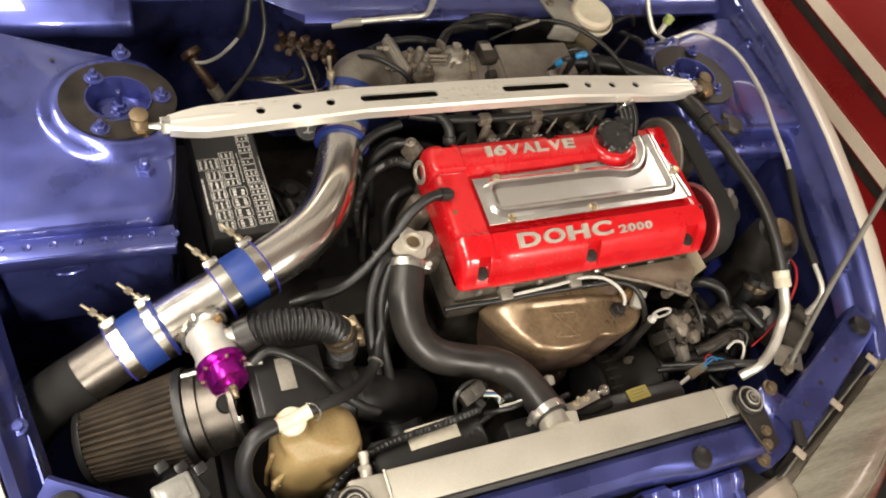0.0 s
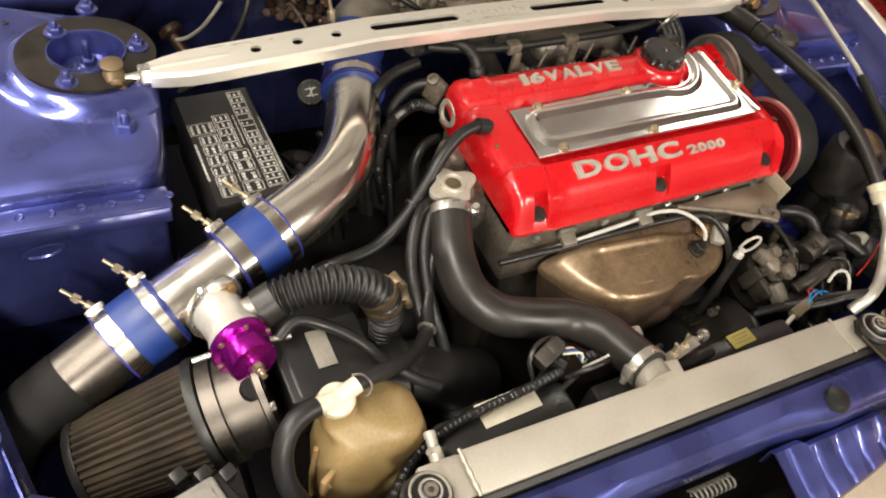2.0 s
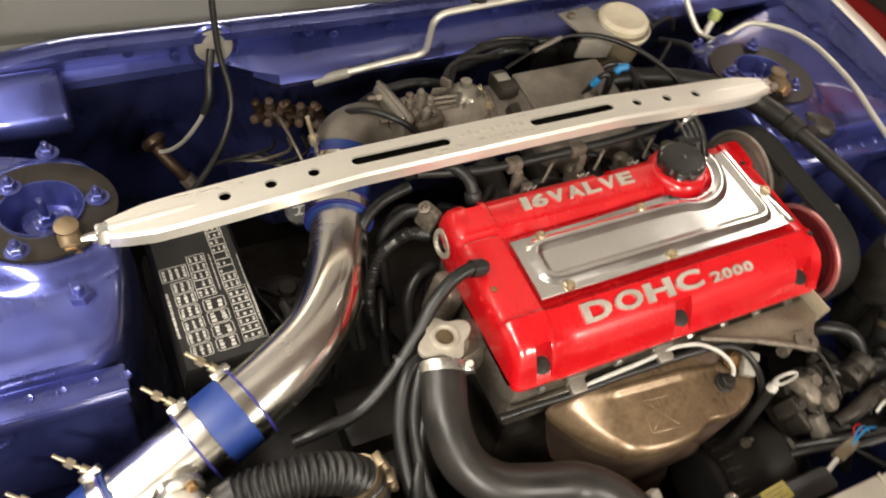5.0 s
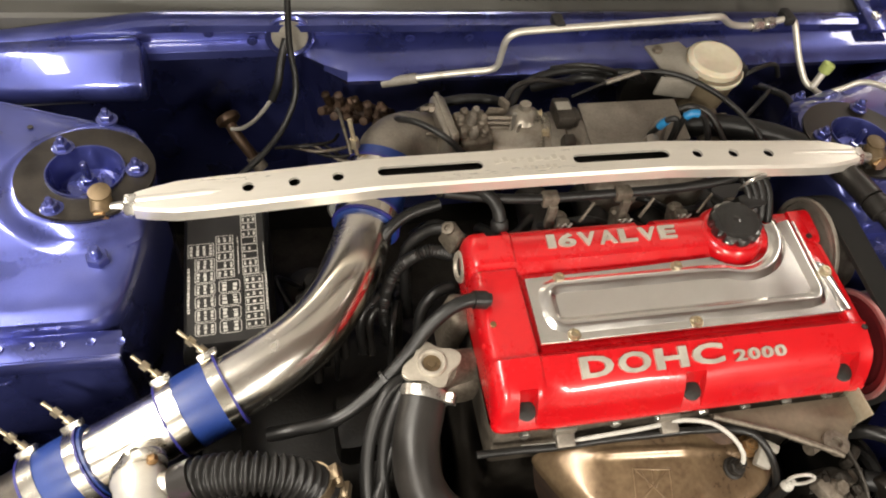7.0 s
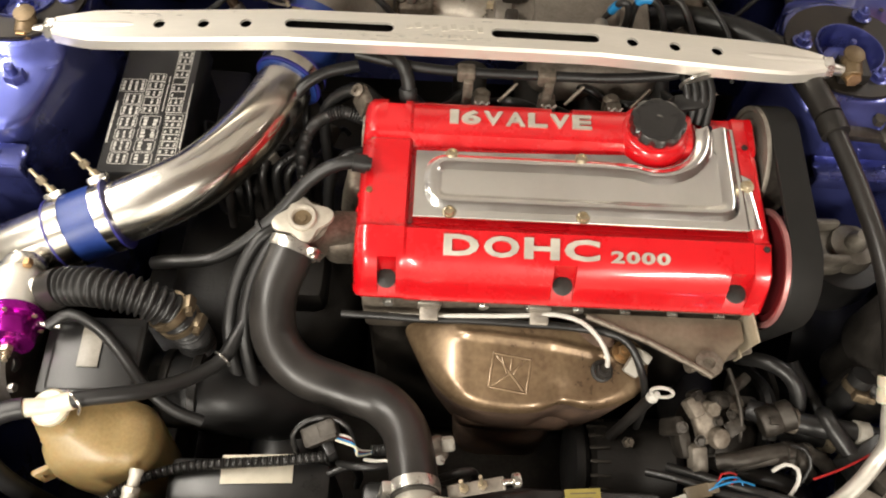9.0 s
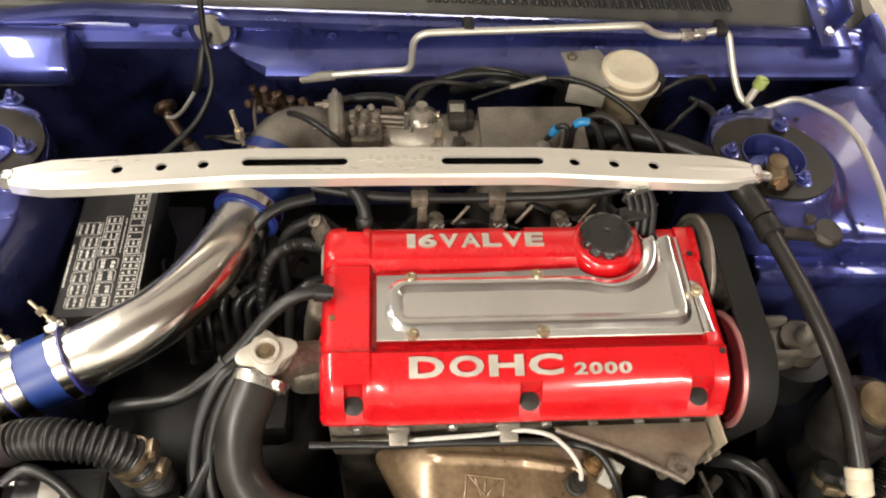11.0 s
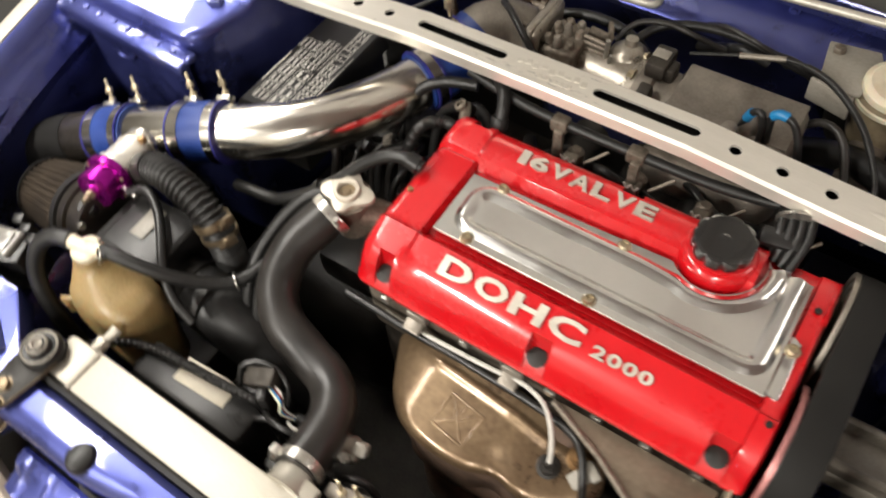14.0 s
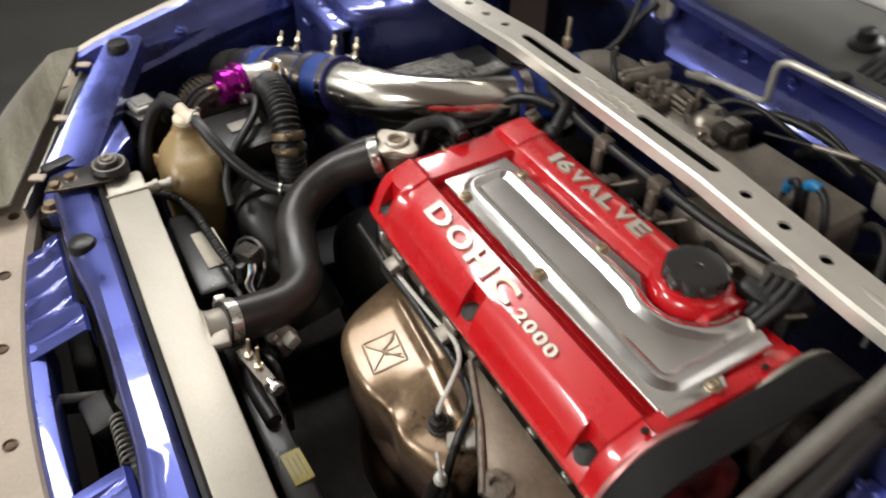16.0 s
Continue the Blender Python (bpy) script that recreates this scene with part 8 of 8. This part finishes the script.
part("joint", cat(nut((0.462, 0.2625, 0.916), (1, 0.1, 0), 0.0095, 0.016), lathe([(0.008, 0), (0.0085, 0.002), (0.0085, 0.014), (0.007, 0.016)], (0.482, 0.2648, 0.916), (1, 0.1, 0.1), 20)), STEEL, ac, "hexagonal alloy joint")
for p in ((0.165, 0.250, 0.939), (0.520, 0.272, 0.922)):
    part("clip", box(p, (0.015, 0.028, 0.013), bevel=0.003), PLASTIC, ac)
part("port_stem", rod((0.564, 0.203, 0.847), (0.573, 0.208, 0.872), 0.0055, 14), PALE_PIPE, ac)
part("service_port", cat(lathe([(0.0075, 0), (0.009, 0.002), (0.0095, 0.014), (0.008, 0.016), (0.006, 0.012), (0, 0.012)], (0.5725, 0.208, 0.870), (0.3, 0.15, 1), 20)), GREEN, ac, "green capped service port")
RIGHT = [(0.566, 0.200, 0.846), (0.568, 0.182, 0.852), (0.585, 0.174, 0.868), (0.610, 0.165, 0.886), (0.638, 0.122, 0.897), (0.648, 0.078, 0.901), (0.648, 0.030, 0.900), (0.644, -0.020, 0.896), (0.634, -0.075, 0.888), (0.628, -0.120, 0.880), (0.620, -0.165, 0.872), (0.592, -0.260, 0.852), (0.580, -0.330, 0.842), (0.574, -0.366, 0.836), (0.574, -0.380, 0.815), (0.576, -0.386, 0.76)]
part("side_tube", pipe(RIGHT, 0.0041, 12, 0.005), PALE_PIPE, ac, "bare alloy tube beside the wing")
part("side_sleeve", sweep(curve(RIGHT[10:13], 0.006), 0.0072, 14), RUBBER, ac, "black rubber sleeve")
for k, pts in enumerate(([(0.42, 0.20, 0.86), (0.46, 0.21, 0.88), (0.50, 0.225, 0.875), (0.53, 0.24, 0.84)], [(0.20, 0.24, 0.86), (0.23, 0.215, 0.88), (0.27, 0.21, 0.885), (0.30, 0.22, 0.86)], [(0.15, 0.25, 0.83), (0.18, 0.23, 0.855), (0.21, 0.215, 0.875), (0.24, 0.22, 0.865)], [(0.44, 0.16, 0.83), (0.47, 0.18, 0.85), (0.49, 0.20, 0.85), (0.50, 0.24, 0.82)], [(0.46, 0.10, 0.84), (0.49, 0.13, 0.855), (0.50, 0.17, 0.86), (0.49, 0.22, 0.84)])):
    single("bulkhead_hose", pipe(pts, 0.0035 + 0.0015 * (k % 3), 10), RUBBER, "thin dark hose near the firewall", "hose", group="bulkhead hoses")
single("heater_pipe", pipe([(0.30, 0.17, 0.80), (0.36, 0.14, 0.845), (0.42, 0.10, 0.866), (0.47, 0.055, 0.874), (0.50, 0.02, 0.872)], 0.016, 16), RUBBER, "wide dark rubber pipe under the reservoir", "pipe")

# cable and metal rod hanging at the left of the firewall
single("washer_tube", pipe([(-0.178, 0.300, 1.02), (-0.184, 0.285, 0.96), (-0.186, 0.268, 0.905), (-0.182, 0.25, 0.866), (-0.186, 0.235, 0.840), (-0.205, 0.21, 0.812), (-0.235, 0.18, 0.795), (-0.27, 0.15, 0.785), (-0.31, 0.13, 0.775)], 0.0042, 12), RUBBER, "black rubber tube hanging over the firewall", "tube")
cable = thing("bonnet_cable", "bare metal cable in a black sleeve through the firewall grommet", "cable", (-0.25, 0.29, 0.74))
part("sleeve", pipe([(-0.190, 0.306, 0.886), (-0.200, 0.285, 0.862), (-0.206, 0.272, 0.838), (-0.216, 0.268, 0.815)], 0.0058, 12), RUBBER, cable)
part("wire", pipe([(-0.212, 0.269, 0.822), (-0.228, 0.270, 0.796), (-0.246, 0.277, 0.768), (-0.266, 0.290, 0.744), (-0.280, 0.300, 0.735)], 0.0030, 10), PALE_PIPE, cable, "bare pale metal cable")
elbow = thing("cable_elbow", "brown metal elbow low on the firewall", "elbow", (-0.27, 0.29, 0.68))
part("bend", pipe([(-0.285, 0.318, 0.738), (-0.276, 0.304, 0.722), (-0.262, 0.292, 0.702), (-0.246, 0.280, 0.678)], 0.0085, 14), BROWN, elbow)
part("collar", lathe([(0.016, 0), (0.018, 0.003), (0.018, 0.010), (0.012, 0.014)], (-0.287, 0.322, 0.742), (0.35, -0.6, -0.4), 22), BROWN, elbow)
part("sleeve_end", rod((-0.254, 0.286, 0.690), (-0.243, 0.277, 0.672), 0.0115, 16), CAST, elbow)
single("coolant_pipe", pipe([(-0.13, 0.255, 0.80), (-0.128, 0.235, 0.82), (-0.125, 0.20, 0.825), (-0.118, 0.16, 0.81), (-0.112, 0.13, 0.79)], 0.0024, 8), CAST, "thin bent metal line", "brake line", group="brake lines")

# ---- the wing side hose, its bracket and the bonnet stay ----
hot = thing("pressure_hose", "long grey pressure hose with a pale crimped end", "hose", (0.52, -0.2, 0.75))
part("tube", pipe([(0.486, -0.068, 0.897), (0.491, -0.100, 0.896), (0.499, -0.150, 0.893), (0.507, -0.211, 0.886), (0.515, -0.262, 0.868), (0.5205, -0.305, 0.843), (0.5225, -0.325, 0.830)], 0.0098, 18), HOSE, hot)
part("upper_tube", pipe([(0.466, 0.045, 0.882), (0.470, 0.020, 0.890), (0.477, -0.020, 0.897), (0.484, -0.055, 0.898)], 0.0145, 20), HOSE, hot, "wide grey rubber sleeve")
part("crimp", lathe([(0.0110, 0), (0.0128, 0.001), (0.0128, 0.010), (0.0118, 0.012), (0.0128, 0.014), (0.0128, 0.026), (0.0105, 0.028)], (0.5225, -0.323, 0.829), (-0.05, -0.9, -0.45), 24), IVORY, hot, "pale crimped ferrule")
part("alloy_pipe", pipe([(0.5215, -0.345, 0.818), (0.522, -0.362, 0.806), (0.527, -0.376, 0.789), (0.521, -0.391, 0.773), (0.500, -0.415, 0.761), (0.474, -0.434, 0.752), (0.450, -0.442, 0.745), (0.432, -0.444, 0.730)], 0.0080, 16), PALE_PIPE, hot, "bare alloy pipe")
part("hose_bracket", cat(box((0.530, -0.058, 0.874), (0.082, 0.018, 0.010), pose(0, 0, 0, 0, 22, 16), bevel=0.004), lathe([(0.017, 0), (0.020, 0.004), (0.020, 0.012), (0.016, 0.017), (0, 0.018)], (0.578, -0.046, 0.852), (0.1, -0.1, 1), 26), nut((0.556, -0.038, 0.872), (0, 0, 1), 0.0075, 0.008)), DARK_CAST, hot, "grimy brown hose bracket")
part("clamp", lathe([(0.0105, 0), (0.0145, 0.001), (0.0150, 0.012), (0.0145, 0.023), (0.0105, 0.024)], (0.4845, -0.056, 0.8975), (0.14, -0.98, -0.03), 22), DARK, hot)
stay = thing("bonnet_stay", "thin grey metal bonnet prop rod", "prop rod", (0.49, -0.45, 0.77))
part("rod", pipe([(0.482, -0.462, 0.776), (0.490, -0.456, 0.780), (0.497, -0.444, 0.795), (0.514, -0.394, 0.90), (0.529, -0.352, 1.0), (0.574, -0.227, 1.30), (0.604, -0.144, 1.50), (0.626, -0.083, 1.640)], 0.0042, 12), STAY, stay)
part("pivot", cat(lathe([(0.008, 0), (0.008, 0.006), (0.005, 0.008)], (0.478, -0.464, 0.776), (0, 0, 1), 16), box((0.482, -0.46, 0.776), (0.03, 0.014, 0.005), pose(0, 0, 0, 0, 0, 30), bevel=0.002)), CAST, stay)
tower_box = thing("side_relay", "grimy relay cluster on the inner wing", "relay", (0.53, -0.40, 0.70))
part("case", cat(box((0.548, -0.412, 0.745), (0.05, 0.045, 0.05), pose(0, 0, 0, 0, 0, 35), bevel=0.005), box((0.568, -0.380, 0.772), (0.02, 0.03, 0.02), pose(0, 0, 0, 10, 0, 35), bevel=0.004)), DARK_CAST, tower_box)
part("lid", box((0.530, -0.385, 0.738), (0.05, 0.04, 0.03), pose(0, 0, 0, 8, 0, 35), bevel=0.004), PLASTIC, tower_box)
part("plug", cat(box((0.572, -0.398, 0.778), (0.016, 0.011, 0.010), pose(0, 0, 0, 0, 15, 50), bevel=0.002), box((0.580, -0.384, 0.782), (0.010, 0.010, 0.014), pose(0, 0, 0, 20, 0, 50), bevel=0.002)), DUST, tower_box, "pale plastic plugs")
part("plate", box((0.512, -0.440, 0.757), (0.050, 0.040, 0.004), pose(0, 0, 0, 0, 0, -28), bevel=0.0015), GREY_CAST, tower_box, "grimy flat bracket")
part("bolt", nut((0.516, -0.446, 0.759), (0, 0, 1), 0.008, 0.006), DARK_CAST, tower_box)
single("dryer_bottle", lathe([(0.0, 0.0), (0.028, 0.0), (0.030, 0.01), (0.030, 0.10), (0.022, 0.115), (0.012, 0.12)], (0.560, -0.30, 0.645), (0, 0, 1), 30), DARK, "small dark cylinder on the inner wing", "cylinder")
can = thing("canister", "black canister with a brown cap beside the inner wing", "canister", (0.570, -0.255, 0.68))
part("stem", lathe([(0.030, 0.0), (0.030, 0.08)], (0.570, -0.255, 0.67), (0, 0, 1), 28), DARK, can)
part("body", lathe([(0.0, 0.0), (0.040, 0.0), (0.042, 0.008), (0.042, 0.070), (0.036, 0.080), (0.018, 0.083)], (0.570, -0.255, 0.745), (0, 0, 1), 32), DARK, can)
part("cap", lathe([(0.024, -0.004), (0.0245, 0.003), (0.022, 0.009), (0.010, 0.012), (0.0, 0.012)], (0.568, -0.257, 0.832), (0.05, -0.2, 1), 24), RUSTCAP, can, "brown zinc cap")
part("cap_rim", lathe([(0.024, -0.002), (0.0262, 0.0), (0.0262, 0.003), (0.024, 0.004)], (0.568, -0.257, 0.831), (0.05, -0.2, 1), 24), DARK, can)
side_hose = thing("coolant_pipe_hose", "upright black rubber coolant hose with a zinc clamp", "hose", (0.53, -0.30, 0.60), group="side hoses")
part("tube", pipe([(0.520, -0.330, 0.62), (0.522, -0.322, 0.68), (0.526, -0.312, 0.735), (0.532, -0.300, 0.768)], 0.0125, 16), RUBBER, side_hose)
clamp("clamp", ((0.5285, -0.308, 0.750), (0.532, -0.300, 0.768)), 0.0128, side_hose, CLIP, 0.008, away=(-0.2, -1, 0.2))
single("corrugated_loom", pipe([(0.560, -0.372, 0.715), (0.578, -0.340, 0.745), (0.594, -0.305, 0.768), (0.604, -0.275, 0.780), (0.606, -0.245, 0.772), (0.604, -0.225, 0.740)], lambda s, d: 0.0095 + 0.0012 * math.sin(d * 1500), 14, 0.0014), PLASTIC, "black corrugated wiring conduit beside the wing", "conduit", sharp=60)
single("looped_hose", pipe([(0.412, -0.272, 0.735), (0.428, -0.286, 0.762), (0.448, -0.300, 0.767), (0.462, -0.318, 0.756), (0.466, -0.338, 0.730), (0.466, -0.352, 0.70)], 0.0085, 14), RUBBER, "short bent rubber hose at the pump", "hose", group="side hoses")
single("loose_wire", pipe([(0.462, -0.408, 0.752), (0.490, -0.398, 0.756), (0.520, -0.384, 0.760), (0.548, -0.368, 0.765), (0.572, -0.350, 0.770)], 0.0012, 6), WIRE_RED, "thin red wire beside the wing", "wire", group="loose wires")
single("loose_wire", pipe([(0.572, -0.352, 0.768), (0.590, -0.330, 0.782), (0.602, -0.305, 0.788), (0.606, -0.285, 0.784)], 0.0024, 8), WIRE_RED, "short red battery wire beside the wing", "wire", group="loose wires")
random.seed(33)
for k in range(7):
    a = Vector((0.44 + random.uniform(0, 0.13), -0.24 - random.uniform(0, 0.15), 0.60 + random.uniform(0, 0.14)))
    b = a + Vector((random.uniform(-0.06, 0.06), random.uniform(-0.10, 0.04), random.uniform(-0.05, 0.05)))
    c = b + Vector((random.uniform(-0.05, 0.05), random.uniform(-0.08, 0.02), random.uniform(-0.08, 0.02)))
    single("side_hose", pipe([tuple(a), tuple(b), tuple(c)], random.uniform(0.006, 0.011), 10), RUBBER if k % 2 else PLASTIC, "dark rubber hose beside the pump", "hose", group="side hoses")
